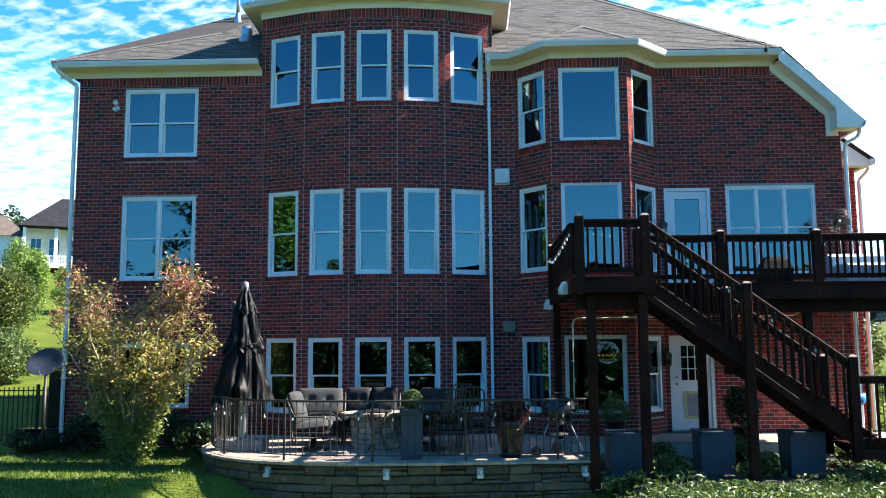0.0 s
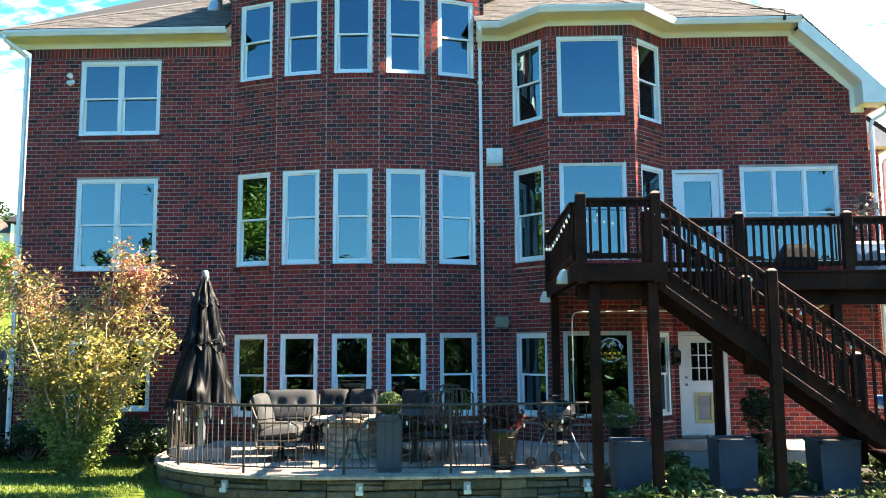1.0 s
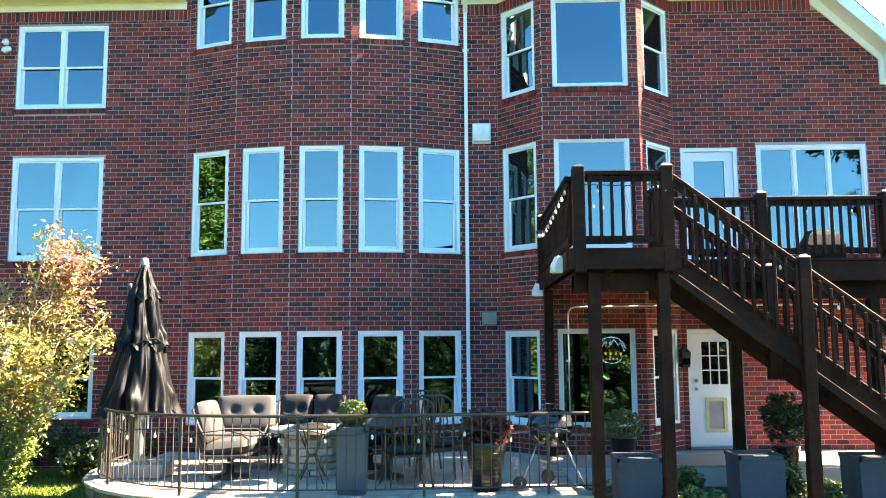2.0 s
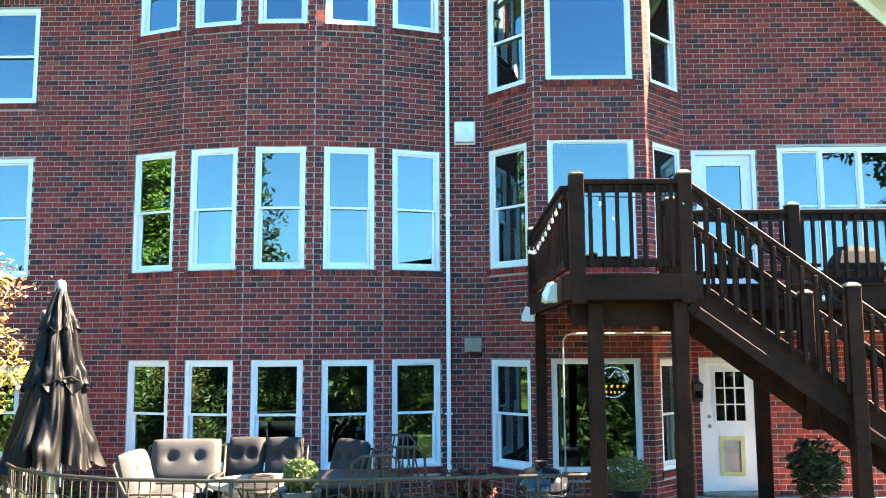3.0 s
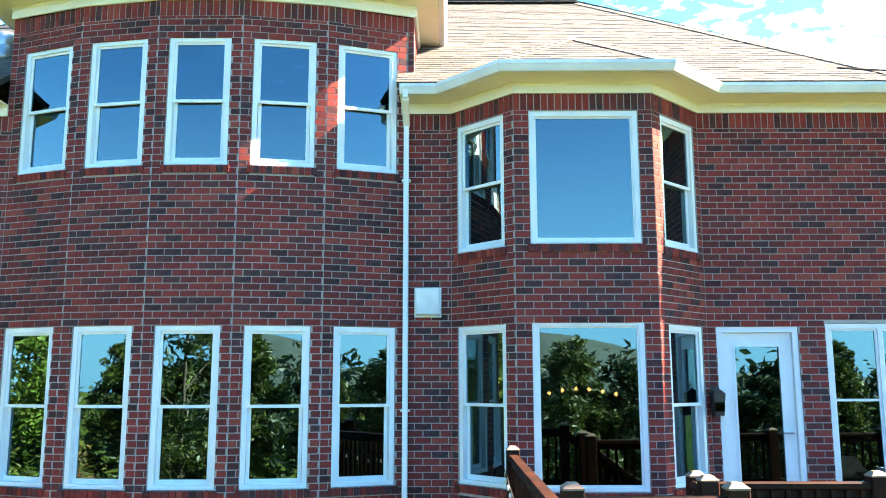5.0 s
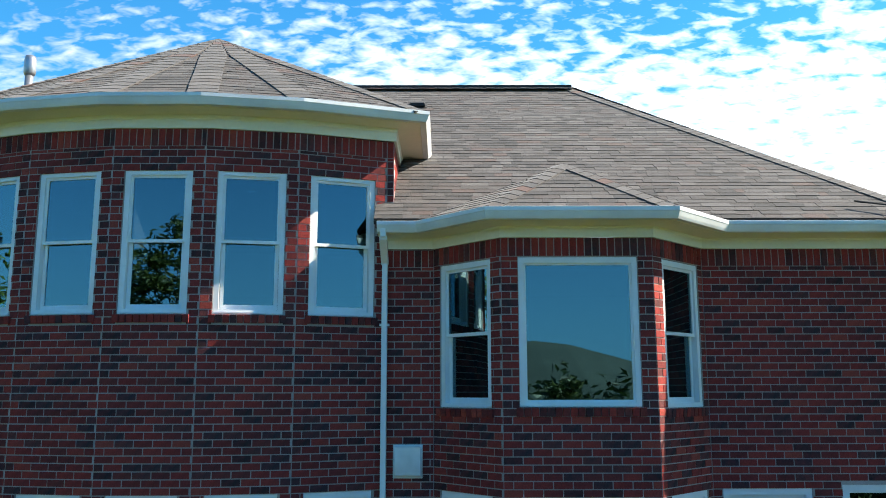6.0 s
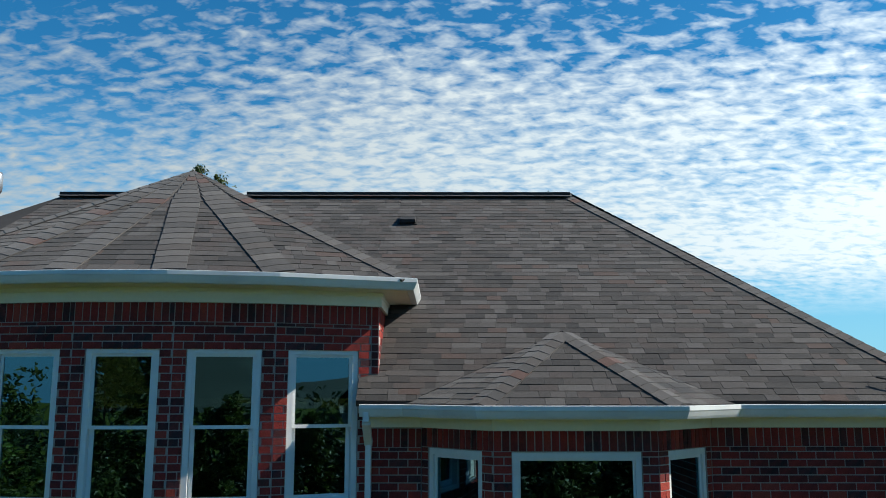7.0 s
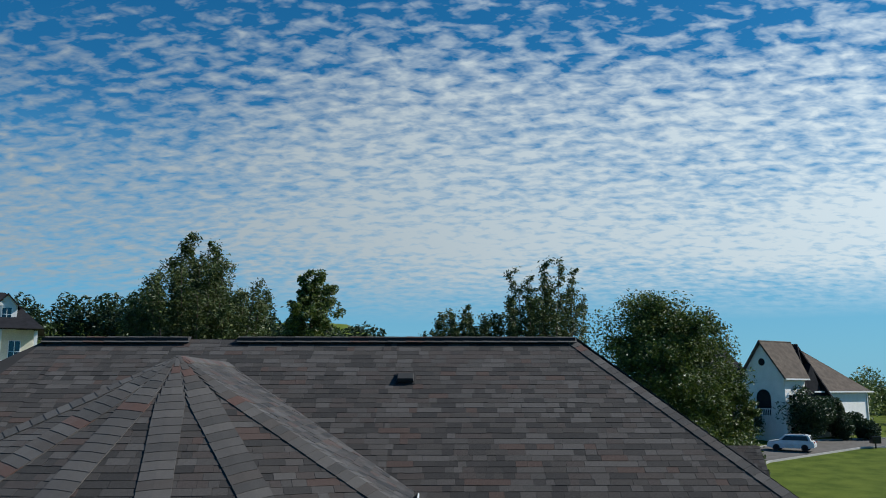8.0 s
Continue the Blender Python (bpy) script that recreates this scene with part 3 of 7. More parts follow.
def window(m, x0, x1, z0, z1, style="hung", label="white vinyl double-hung window in a brick opening"):
    WCOUNT[0] += 1
    th = thing(f"window_{WCOUNT[0]}", label, "window", m @ Matrix.Translation((x0, 0, z0)), kind="structure")
    w, h = x1 - x0, z1 - z0
    g = Geo()
    ring(g, 0.004, w - 0.004, 0.004, h - 0.004, 0.058, 0.020, 0.20, 0.05, 0.062)
    g.box(0.012, w - 0.012, 0.008, 0.020, 0.012, 0.030)
    lites = {"hung": [(0.062, w - 0.062)], "twin": [(0.062, w / 2 - 0.03), (w / 2 + 0.03, w - 0.062)], "fixed": [(0.062, w - 0.062)],
             "triple": [(0.062 + i * (w - 0.124) / 3 + (0.022 if i else 0), 0.062 + (i + 1) * (w - 0.124) / 3 - (0.022 if i < 2 else 0)) for i in range(3)]}[style]
    for (a, b), (c, d) in zip(lites, lites[1:]):
        g.box(b, c, 0.022, 0.18, 0.05, h - 0.06)
    part("window_frame", g, TRIM, th)
    for a, b in lites:
        if style in ("hung", "twin"):
            mid = h / 2 + 0.01
            s = Geo()
            ring(s, a, b, mid - 0.028, h - 0.062, 0.030, 0.045, 0.075, 0.036, 0.034)
            part("upper_sash", s, TRIM, th)
            s = Geo()
            ring(s, a + 0.004, b - 0.004, 0.052, mid + 0.020, 0.042, 0.085, 0.115, 0.060, 0.034)
            part("lower_sash", s, TRIM, th)
            s = Geo().box(a + 0.028, b - 0.028, 0.058, 0.064, mid, h - 0.09)
            p1 = part("pane", s, GLASS, th)
            s = Geo().box(a + 0.044, b - 0.044, 0.098, 0.104, 0.10, mid - 0.005)
            p2 = part("pane", s, GLASS, th)
            part("sash_lock", Geo().cbox((a + b) / 2 - 0.03, (a + b) / 2 + 0.03, 0.070, 0.090, mid + 0.018, mid + 0.032, 0.004), TRIM, th)
            p1.visible_shadow = p2.visible_shadow = False
        elif style == "triple":
            s = Geo()
            ring(s, a, b, 0.052, h - 0.062, 0.030, 0.045, 0.075)
            s.box(a + 0.03, b - 0.03, 0.047, 0.073, h * 0.52, h * 0.52 + 0.03)
            part("upper_sash", s, TRIM, th)
            p1 = part("pane", Geo().box(a + 0.028, b - 0.028, 0.058, 0.064, 0.08, h - 0.09), GLASS, th)
            p1.visible_shadow = False
        else:
            s = Geo()
            ring(s, a, b, 0.052, h - 0.062, 0.024, 0.045, 0.075)
            part("sash", s, TRIM, th)
            p1 = part("pane", Geo().box(a + 0.022, b - 0.022, 0.056, 0.062, 0.07, h - 0.08), GLASS, th)
            p1.visible_shadow = False
    return th


for name, (w, m, ln, z0, z1, holes, near, top, x0) in MATS.items():
    for h in holes:
        if len(h) > 4:
            continue
        if name == "wall_left":
            window(m, *h, "twin", "white twin double-hung window in a brick wall")
        elif name == "wall_bay_front":
            window(m, *h, "fixed", "white-framed picture window in a brick bay")
        elif name == "wall_right":
            window(m, *h, "triple", "white three-part window above the deck")
        else:
            window(m, *h)

WR = MATS["wall_right"][1]


def door(name, x0, x1, z0, z1, label, lites):
    th = thing(name, label, "door", WR @ Matrix.Translation((x0, 0, z0)), kind="structure")
    w, h = x1 - x0, z1 - z0
    g = Geo()
    g.box(0.004, 0.07, 0.015, 0.2, 0, h - 0.004)
    g.box(w - 0.07, w - 0.004, 0.015, 0.2, 0, h - 0.004)
    g.box(0.07, w - 0.07, 0.015, 0.2, h - 0.075, h - 0.004)
    part("door_frame", g, TRIM, th)
    part("threshold", Geo().cbox(0.0, w, -0.05, 0.2, -0.02, 0.025, 0.005), GREYMETAL, th, "grey metal threshold")
    a, b, t = 0.074, w - 0.074, h - 0.08
    g = Geo()
    if lites == "full":
        ring(g, a, b, 0.03, t, 0.15, 0.06, 0.105, 0.26, 0.16)
        gx0, gx1, gz0, gz1 = a + 0.15, b - 0.15, 0.29, t - 0.16
    else:
        gx0, gx1, gz0, gz1 = a + 0.17, b - 0.17, 1.05, t - 0.13
        ring(g, a, b, gz0 - 0.10, t, 0.17, 0.06, 0.105, 0.10, 0.13)
        g.box(a, a + 0.22, 0.06, 0.105, 0.03, gz0 - 0.10)
        g.box(b - 0.22, b, 0.06, 0.105, 0.03, gz0 - 0.10)
        g.box(a + 0.22, b - 0.22, 0.06, 0.105, 0.03, 0.26)
        g.box(a + 0.22, b - 0.22, 0.06, 0.105, 0.82, gz0 - 0.10)
    leaf = part("door_leaf", g, TRIM, th)
    bead = Geo()
    ring(bead, gx0 - 0.02, gx1 + 0.02, gz0 - 0.02, gz1 + 0.02, 0.025, 0.050, 0.062)
    part("glazing_bead", bead, TRIM, th)
    p = part("pane", Geo().box(gx0, gx1, 0.078, 0.084, gz0, gz1), GLASS, th)
    p.visible_shadow = False
    if lites != "full":
        mu = Geo()
        for i in (1, 2):
            x = gx0 + (gx1 - gx0) * i / 3
            mu.box(x - 0.010, x + 0.010, 0.066, 0.094, gz0, gz1)
            z = gz0 + (gz1 - gz0) * i / 3
            mu.box(gx0, gx1, 0.067, 0.093, z - 0.010, z + 0.010)
        part("muntins", mu, TRIM, th)
        pet = Geo()
        ring(pet, a + 0.21, b - 0.21, 0.25, 0.83, 0.06, 0.045, 0.115)
        part("pet_door_frame", pet, mat("yellowed_plastic", (0.62, 0.55, 0.24), None, 4, 0.5), th, "yellowed plastic pet door frame")
        part("pet_door_flap", Geo().box(a + 0.27, b - 0.27, 0.075, 0.082, 0.31, 0.77), GREYMETAL, th, "grey smoky pet door flap")
        for z in (0.98, 1.12):
            part("door_knob", Geo().lathe([(0.0, 0), (0.03, 0.004), (0.03, 0.02), (0.012, 0.03), (0.026, 0.05), (0.02, 0.07), (0, 0.074)], 12), GREYMETAL, th, "worn brass door knob", True).matrix_local = pose(a + 0.07, 0.06, z, 90)
    else:
        part("door_handle", Geo().tube([(b - 0.06, 0.06, 1.0), (b - 0.06, 0.0, 1.0), (b - 0.17, 0.0, 1.0)], 0.011), GREYMETAL, th, "metal lever handle")
    return th


door("door_1", 0.11, 1.10, 3.34, 5.61, "white glazed deck door with a full-height pane", "full")
door("door_2", 0.10, 1.035, FLOOR, 2.425, "white half-glazed door with a pet flap", "nine")

# ---- eaves, gutters and roofs ----
def offset_path(pts, d):
    """A plan polyline moved outwards (to its right-hand side seen along it) by d."""
    out = []
    for i, p in enumerate(pts):
        ns = []
        for a, b in ((i - 1, i), (i, i + 1)):
            if 0 <= a and b < len(pts):
                t = Vector((pts[b][0] - pts[a][0], pts[b][1] - pts[a][1])).normalized()
                ns.append(Vector((t.y, -t.x)))
        n = sum(ns, Vector((0, 0))).normalized()
        out.append((p[0] + n.x * d / n.dot(ns[0]), p[1] + n.y * d / n.dot(ns[0])))
    return out


def strip(g, path, prof):
    """Sweeps a profile of (out, z) along a plan path."""
    rows = [offset_path(path, o) for o, z in prof]
    k = len(path)
    vs = [(x, y, prof[r][1]) for r in range(len(prof)) for x, y in rows[r]]
    n = len(prof)
    fs = [(r * k + i, r * k + i + 1, ((r + 1) % n) * k + i + 1, ((r + 1) % n) * k + i) for r in range(n) for i in range(k - 1)]
    fs += [tuple(r * k for r in range(n)), tuple(r * k + k - 1 for r in reversed(range(n)))]
    g.add(vs, fs)


def eaves(tag, path, zf, zs, out=0.49):
    """Frieze board, soffit and gutter along a wall top."""
    g = Geo()
    strip(g, path, [(0.0, zf), (0.028, zf), (0.028, zf + 0.10), (0.04, zf + 0.115), (0.04, zs), (0.0, zs)])
    tagged(part(f"trim_frieze_{tag}", g, FRIEZE), "cream painted frieze board under the eaves", "trim", kind="structure")
    g = Geo()
    strip(g, path, [(-0.02, zs + 0.002), (out - 0.115, zs + 0.002), (out - 0.115, zs + 0.02), (-0.02, zs + 0.02)])
    strip(g, path, [(out - 0.135, zs + 0.022), (out - 0.115, zs + 0.022), (out - 0.115, zs + 0.13), (out - 0.135, zs + 0.13)])
    tagged(part(f"trim_soffit_{tag}", g, SOFFIT), "cream soffit and fascia board", "trim", kind="structure")
    g = Geo()
    a = out - 0.112
    strip(g, path, [(a, zs + 0.005), (a + 0.07, zs + 0.005), (a + 0.085, zs + 0.03), (a + 0.105, zs + 0.075), (a + 0.112, zs + 0.085), (a + 0.112, zs + 0.125),
                    (a + 0.098, zs + 0.130), (a + 0.098, zs + 0.09), (a + 0.062, zs + 0.02), (a + 0.006, zs + 0.02), (a + 0.006, zs + 0.125), (a, zs + 0.125)])
    tagged(part(f"gutter_{tag}", g, GUTTER), "pale aluminium eaves gutter", "gutter", kind="structure")


EZ = 8.41
eaves("left", [(-8.20, 0), (-3.62, 0)], 8.28, EZ, 0.455)
eaves("right", [(1.37, 0), BAY[0], BAY[1], BAY[2], BAY[3], (7.72, 0)], 8.29, EZ, 0.455)
TZ = 9.73
TPATH = [(-3.63, 1.45), (-3.63, 0.0), *BOWX[1:5], (1.53, 0.0), (1.53, 1.45)]
eaves("turret", TPATH, 9.58, TZ, 0.425)

SL = 0.689


def front_z(y):
    return 8.53 + SL * (y + 0.45)


def clip_poly(poly, a, b, c):
    """Keeps the part of a 2D polygon where a*u + b*v <= c."""
    out = []
    for i, p in enumerate(poly):
        q = poly[(i + 1) % len(poly)]
        dp, dq = a * p[0] + b * p[1] - c, a * q[0] + b * q[1] - c
        if dp <= 0:
            out.append(p)
        if (dp < 0) != (dq < 0) and abs(dp - dq) > 1e-9:
            t = dp / (dp - dq)
            out.append((p[0] + (q[0] - p[0]) * t, p[1] + (q[1] - p[1]) * t))
    return out


def clip_convex(poly, region):
    for i, p in enumerate(region):
        q = region[(i + 1) % len(region)]
        nx, ny = q[1] - p[1], -(q[0] - p[0])
        poly = clip_poly(poly, nx, ny, nx * p[0] + ny * p[1])
        if len(poly) < 3:
            return []
    return poly


def shingle_plane(roof, corners, near=None, exposure=0.114, lift=0.0045):
    """Lays shingle tabs on a convex roof plane; corners in 3D, counter-clockwise seen from above, the first two along the eave."""
    cs = [Vector(c) for c in corners]
    u = (cs[1] - cs[0]).normalized()
    n = (cs[1] - cs[0]).cross(cs[-1] - cs[0]).normalized()
    v = n.cross(u)
    o = cs[0]
    region = [((c - o).dot(u), (c - o).dot(v)) for c in cs]
    m = Matrix(((u.x, v.x, n.x, o.x), (u.y, v.y, n.y, o.y), (u.z, v.z, n.z, o.z), (0, 0, 0, 1)))
    g, singles = Geo(), []
    vmax = max(p[1] for p in region)
    umin, umax = min(p[0] for p in region), max(p[0] for p in region)
    r = 0
    while r * exposure < vmax:
        va, vb = r * exposure, (r + 1) * exposure + 0.02
        x = umin - rng.uniform(0, 1.0)
        while x < umax:
            w = rng.choice((0.11, 0.15, 0.19, 0.23, 0.28, 0.34))
            sag = (rng.uniform(-0.006, 0.004), rng.uniform(-0.006, 0.004))
            poly = [(x + 0.0018, va), (x + w - 0.0018, va), (x + w - 0.0018, vb), (x + 0.0018, vb)]
            c = clip_convex(poly, region)
            th = lift + rng.choice((0.0, 0.001, 0.003))
            if len(c) >= 3:
                k = len(c)
                full = k == 4 and abs(sum(c[i][0] * c[(i + 1) % 4][1] - c[(i + 1) % 4][0] * c[i][1] for i in range(4)) / 2 - (w - 0.0036) * (vb - va)) < 1e-6
                world_pt = m @ Vector((x, va, 0))
                if full and near and near(world_pt) and len(singles) < 290:
                    singles.append((x, va, w, th))
                else:
                    low = [p[1] + (sag[p[0] > x + w / 2] if p[1] < va + 1e-6 else 0.0) for p in c]
                    top = [m @ Vector((p[0], q, th + 0.001 - (q - va) * 0.04)) for p, q in zip(c, low)]
                    bot = [m @ Vector((p[0], q, -0.004)) for p, q in zip(c, low)]
                    g.add(top + bot, [tuple(range(k))] + [(i + k, (i + 1) % k + k, (i + 1) % k, i) for i in range(k)])
            x += w
        r += 1
    part("shingles", g, SHINGLE, roof, "weathered brown-grey asphalt shingles", kind="stuff")
    shared = {}
    for x, va, w, th in singles:
        if (w, th) not in shared:
            s = Geo()
            vb = exposure + 0.02
            s.add([(0.0018, 0, th + 0.001), (w - 0.0018, 0, th + 0.001), (w - 0.0018, vb, th + 0.001 - vb * 0.04), (0.0018, vb, th + 0.001 - vb * 0.04),
                   (0.0018, 0, -0.004), (w - 0.0018, 0, -0.004), (w - 0.0018, vb, -0.004), (0.0018, vb, -0.004)],
                  [(0, 1, 2, 3), (4, 5, 1, 0), (5, 6, 2, 1), (6, 7, 3, 2), (7, 4, 0, 3)])
            shared[w, th] = mesh_of("shingle", s, SHINGLE)
        part("shingle", shared[w, th], None, roof).matrix_world = m @ Matrix.Translation((x, va, 0))


def hip_caps(roof, p, q, na, nb, half=0.15, exposure=0.145, name="hip_cap", taper=9.0):
    """Overlapping bent cap shingles from the eave p up to q; na, nb: normals of the two planes."""
    p, q, na, nb = Vector(p), Vector(q), Vector(na).normalized(), Vector(nb).normalized()
    d = (q - p).normalized()
    sa, sb = d.cross(na).normalized(), d.cross(nb).normalized()
    sa = -sa if sa.dot(nb) > 0 else sa
    sb = -sb if sb.dot(na) > 0 else sb
    if sa.cross(sb).dot(d) < 0:
        sa, sb, na, nb = sb, sa, nb, na
    up = (na + nb).normalized()
    n = int((q - p).length / exposure)
    for i in range(n):
        a, b = p + d * (i * exposure), p + d * min((i + 1) * exposure + 0.05, (q - p).length)
        g = Geo()
        t0, t1, tb = 0.020, 0.013, -0.004
        w = min(half, 0.02 + taper * (q - b).length) * rng.uniform(0.985, 1.015)
        vs = [a + sa * w + na * t0, a + up * t0, a + sb * w + nb * t0, b + sa * w + na * t1, b + up * t1, b + sb * w + nb * t1,
              a + sa * w + na * tb, a + up * tb, a + sb * w + nb * tb, b + sa * w, b, b + sb * w]
        g.add(vs, [(0, 1, 4, 3), (1, 2, 5, 4), (6, 7, 1, 0), (7, 8, 2, 1), (6, 0, 3, 9), (2, 8, 11, 5)])
        part(name, g, CAPSHINGLE, roof)


def under_roof(g, ps):
    n = (Vector(ps[1]) - Vector(ps[0])).cross(Vector(ps[-1]) - Vector(ps[0])).normalized()
    g.slab([Vector(p) - n * 0.006 for p in ps], 0.06)


RIDGE_L, RIDGE_R = Vector((-4.02, 4.40, front_z(4.40))), Vector((4.32, 4.40, front_z(4.40)))
EAVE_Y = -0.39
ez = front_z(EAVE_Y)
HR = Vector((7.745, EAVE_Y, ez))
KL = Vector((-4.95, 1.60, front_z(1.60)))
HL = Vector((-8.24, EAVE_Y, ez))
SIDE_R = 0.986
RE = 9.42
rz = ez - (RE - 7.745) * SIDE_R
g = Geo()
TL, TR, TY = -3.63, 1.53, 1.30


def fp(x, y):
    return Vector((x, y, front_z(y)))


FRONT = [[HL, fp(TL, EAVE_Y), fp(TL, 1.60), KL], [KL, fp(TL, 1.60), fp(TL, 4.40), RIDGE_L],
         [fp(TL, TY), fp(TR, TY), fp(TR, 4.40), fp(TL, 4.40)], [fp(TR - 0.2, EAVE_Y), HR, RIDGE_R, fp(TR - 0.2, 4.40)]]
for ps in FRONT:
    under_roof(g, ps)
under_roof(g, [HR, Vector((RE, EAVE_Y, rz)), Vector((RE, 9.4, rz)), Vector((4.32, 9.4, RIDGE_R.z)), RIDGE_R])
under_roof(g, [KL, RIDGE_L, Vector((-4.02, 9.4, RIDGE_L.z)), Vector((-8.24, 9.4, ez)), HL])
under_roof(g, [RIDGE_R, RIDGE_L, Vector((-4.02, 9.4, RIDGE_R.z - 3.3)), Vector((4.32, 9.4, RIDGE_R.z - 3.3))][::-1])
main_roof = tagged(part("roof_main", g, FELT), "hipped roof with weathered brown-grey asphalt shingles", "roof", kind="structure")
LNORM = (KL - HL).cross(Vector((0, 1, 0))).normalized()
FN, RN = Vector((0, -SL, 1)).normalized(), Vector((SIDE_R, 0, 1)).normalized()

AP = Vector((-1.0, 1.40, 11.48))
BACK = Vector((-1.0, (AP.z - 8.53) / SL - 0.45, AP.z))
tz = TZ + 0.135
TE = [(x, y, tz) for x, y in offset_path([(-3.63, 1.5), (-3.63, 0.0), *BOWX[1:5], (1.53, 0.0), (1.53, 1.5)], 0.36)]
yend = (tz - 8.53) / SL - 0.45
TE[0], TE[-1] = (TE[0][0], yend, tz), (TE[-1][0], yend, tz)
g = Geo()
for a, b in zip(TE[1:-2], TE[2:-1]):
    under_roof(g, [a, b, AP])
under_roof(g, [TE[-2], TE[-1], BACK, AP])
under_roof(g, [TE[0], TE[1], AP, BACK])
turret_roof = tagged(part("roof_turret", g, FELT), "faceted turret roof with weathered asphalt shingles and hip caps", "roof", kind="structure")

BA = Vector((3.53, 0.02, front_z(0.02) + 0.46))
BB = Vector((3.53, (BA.z - 8.53) / SL - 0.45, BA.z))
bz = EZ + 0.135
BE = [(x, y, bz) for x, y in offset_path([(1.2, 0), *BAY, (5.9, 0)], 0.37)]
BE = BE[1:-1]
g = Geo()
for a, b in zip(BE, BE[1:]):
    under_roof(g, [a, b, BA])
bay_roof = tagged(part("roof_bay", g, FELT), "small hipped bay roof with weathered asphalt shingles", "roof", kind="structure")


def nrm(a, b, c):
    return (Vector(b) - Vector(a)).cross(Vector(c) - Vector(a)).normalized()


# hip and ridge lines
hip_caps(main_roof, HR, RIDGE_R, FN, RN)
hip_caps(main_roof, HL, KL, LNORM if LNORM.z > 0 else -LNORM, FN)
for i in range(1, len(TE) - 1):
    na = nrm(TE[i - 1], TE[i], AP) if i > 1 else nrm(TE[0], TE[1], AP)
    nb = nrm(TE[i], TE[i + 1], AP) if i < len(TE) - 2 else nrm(TE[-2], TE[-1], AP)
    hip_caps(turret_roof, TE[i], AP, na, nb, 0.165, taper=0.16)
hip_caps(turret_roof, BACK, AP, nrm(TE[0], TE[1], AP), nrm(TE[-2], TE[-1], AP), 0.14, name="ridge_cap")
for i in (1, 2):
    hip_caps(bay_roof, BE[i], BA, nrm(BE[i - 1], BE[i], BA), nrm(BE[i], BE[i + 1], BA), 0.13)
hip_caps(bay_roof, BB, BA, nrm(BE[0], BE[1], BA), nrm(BE[2], BE[3], BA), 0.12, name="ridge_cap")

# ridge vents
for x0, x1 in ((-4.05, -1.75), (-0.98, 4.34)):
    th = thing("ridge_vent", "dark raised ridge vent capped with shingles", "roof vent", pose(0, 4.40, RIDGE_R.z), group="ridge vents")
    part("vent_body", Geo().box(x0, x1, -0.13, 0.13, -0.06, 0.025), FELT, th, "black plastic vent body")
    n = int((x1 - x0) / 0.29)
    for i in range(n):
        a = x0 + (x1 - x0) * i / n
        b = a + (x1 - x0) / n + 0.02
        s = Geo().add([(a, -0.17, -0.045), (b, -0.17, -0.050), (b, 0, 0.045), (a, 0, 0.050), (b, 0.17, -0.050), (a, 0.17, -0.045),
                       (a, -0.17, -0.055), (b, -0.17, -0.060)], [(0, 1, 2, 3), (3, 2, 4, 5), (6, 7, 1, 0)])
        part("ridge_cap", s, CAPSHINGLE, th)

# roof box vent
VN = Vector((1.70, 3.47, front_z(3.47)))
th = thing("box_vent", "small black metal roof vent on the shingles", "roof vent", Matrix.Translation(VN) @ Matrix.Rotation(math.atan(SL), 4, "X"))
part("flashing", Geo().box(-0.15, 0.15, -0.13, 0.15, 0.004, 0.018), FELT, th)
part("hood", Geo().hull([(-0.12, -0.10, 0.018), (0.12, -0.10, 0.018), (0.12, 0.12, 0.018), (-0.12, 0.12, 0.018), (-0.125, -0.12, 0.045), (0.125, -0.12, 0.045), (-0.11, -0.10, 0.09), (0.11, -0.10, 0.09), (0.11, 0.10, 0.05), (-0.11, 0.10, 0.05)]), RUBBER, th, "black hood")


# flue pipes
def flue(x, y, top, r, cap):
    z = front_z(y)
    th = thing("flue_pipe", "grey metal flue pipe with a cap on the roof", "flue", pose(x, y, z - 0.15), group="roof flues")
    h = top - z + 0.15
    part("pipe", Geo().lathe([(r, 0), (r, h - 0.3)], 16), GREYMETAL, th, smooth=True)
    part("flashing", Geo().lathe([(r * 2.2, 0.0), (r * 2.0, 0.12), (r * 1.12, 0.34), (r * 1.05, 0.36)], 16), GREYMETAL, th, smooth=True)
    if cap:
        part("cap", Geo().lathe([(r * 1.05, h - 0.32), (r * 1.45, h - 0.28), (r * 1.45, h - 0.06), (r * 1.2, h), (0, h)], 16), GREYMETAL, th, smooth=True)


flue(-4.36, 2.9, 11.86, 0.062, True)
flue(-4.95, 2.6, 12.3, 0.05, True)
flue(-4.25, 0.95, 9.80, 0.09, True)

# clipped rake at the right end
def upright(g, poly, y0, y1):
    """A convex plate in the wall's plane; poly in (x, z)."""
    return g.hull([(x, y, z) for x, z in poly for y in (y0, y1)])


g = Geo()
upright(g, [(7.60, 8.19), (7.66, 8.155), (8.83, 7.07), (8.83, 7.42), (7.76, 8.40), (7.60, 8.40)], -0.034, 0.004)
upright(g, [(8.735, 7.16), (8.735, 6.70), (8.99, 6.70), (8.99, 7.25), (8.83, 7.40)], -0.032, 0.004)
tagged(part("trim_rake_frieze", g, FRIEZE), "broad cream frieze board along the clipped rake", "trim", kind="structure")
g = Geo()
g.slab([(7.70, -0.375, 8.335), (8.86, -0.375, 7.21), (8.86, -0.036, 7.21), (7.70, -0.036, 8.335)], 0.03)
g.box(8.84, 9.33, -0.375, 0.0, 6.80, 6.83)
g.box(8.815, 8.84, -0.375, -0.036, 6.80, 7.20)
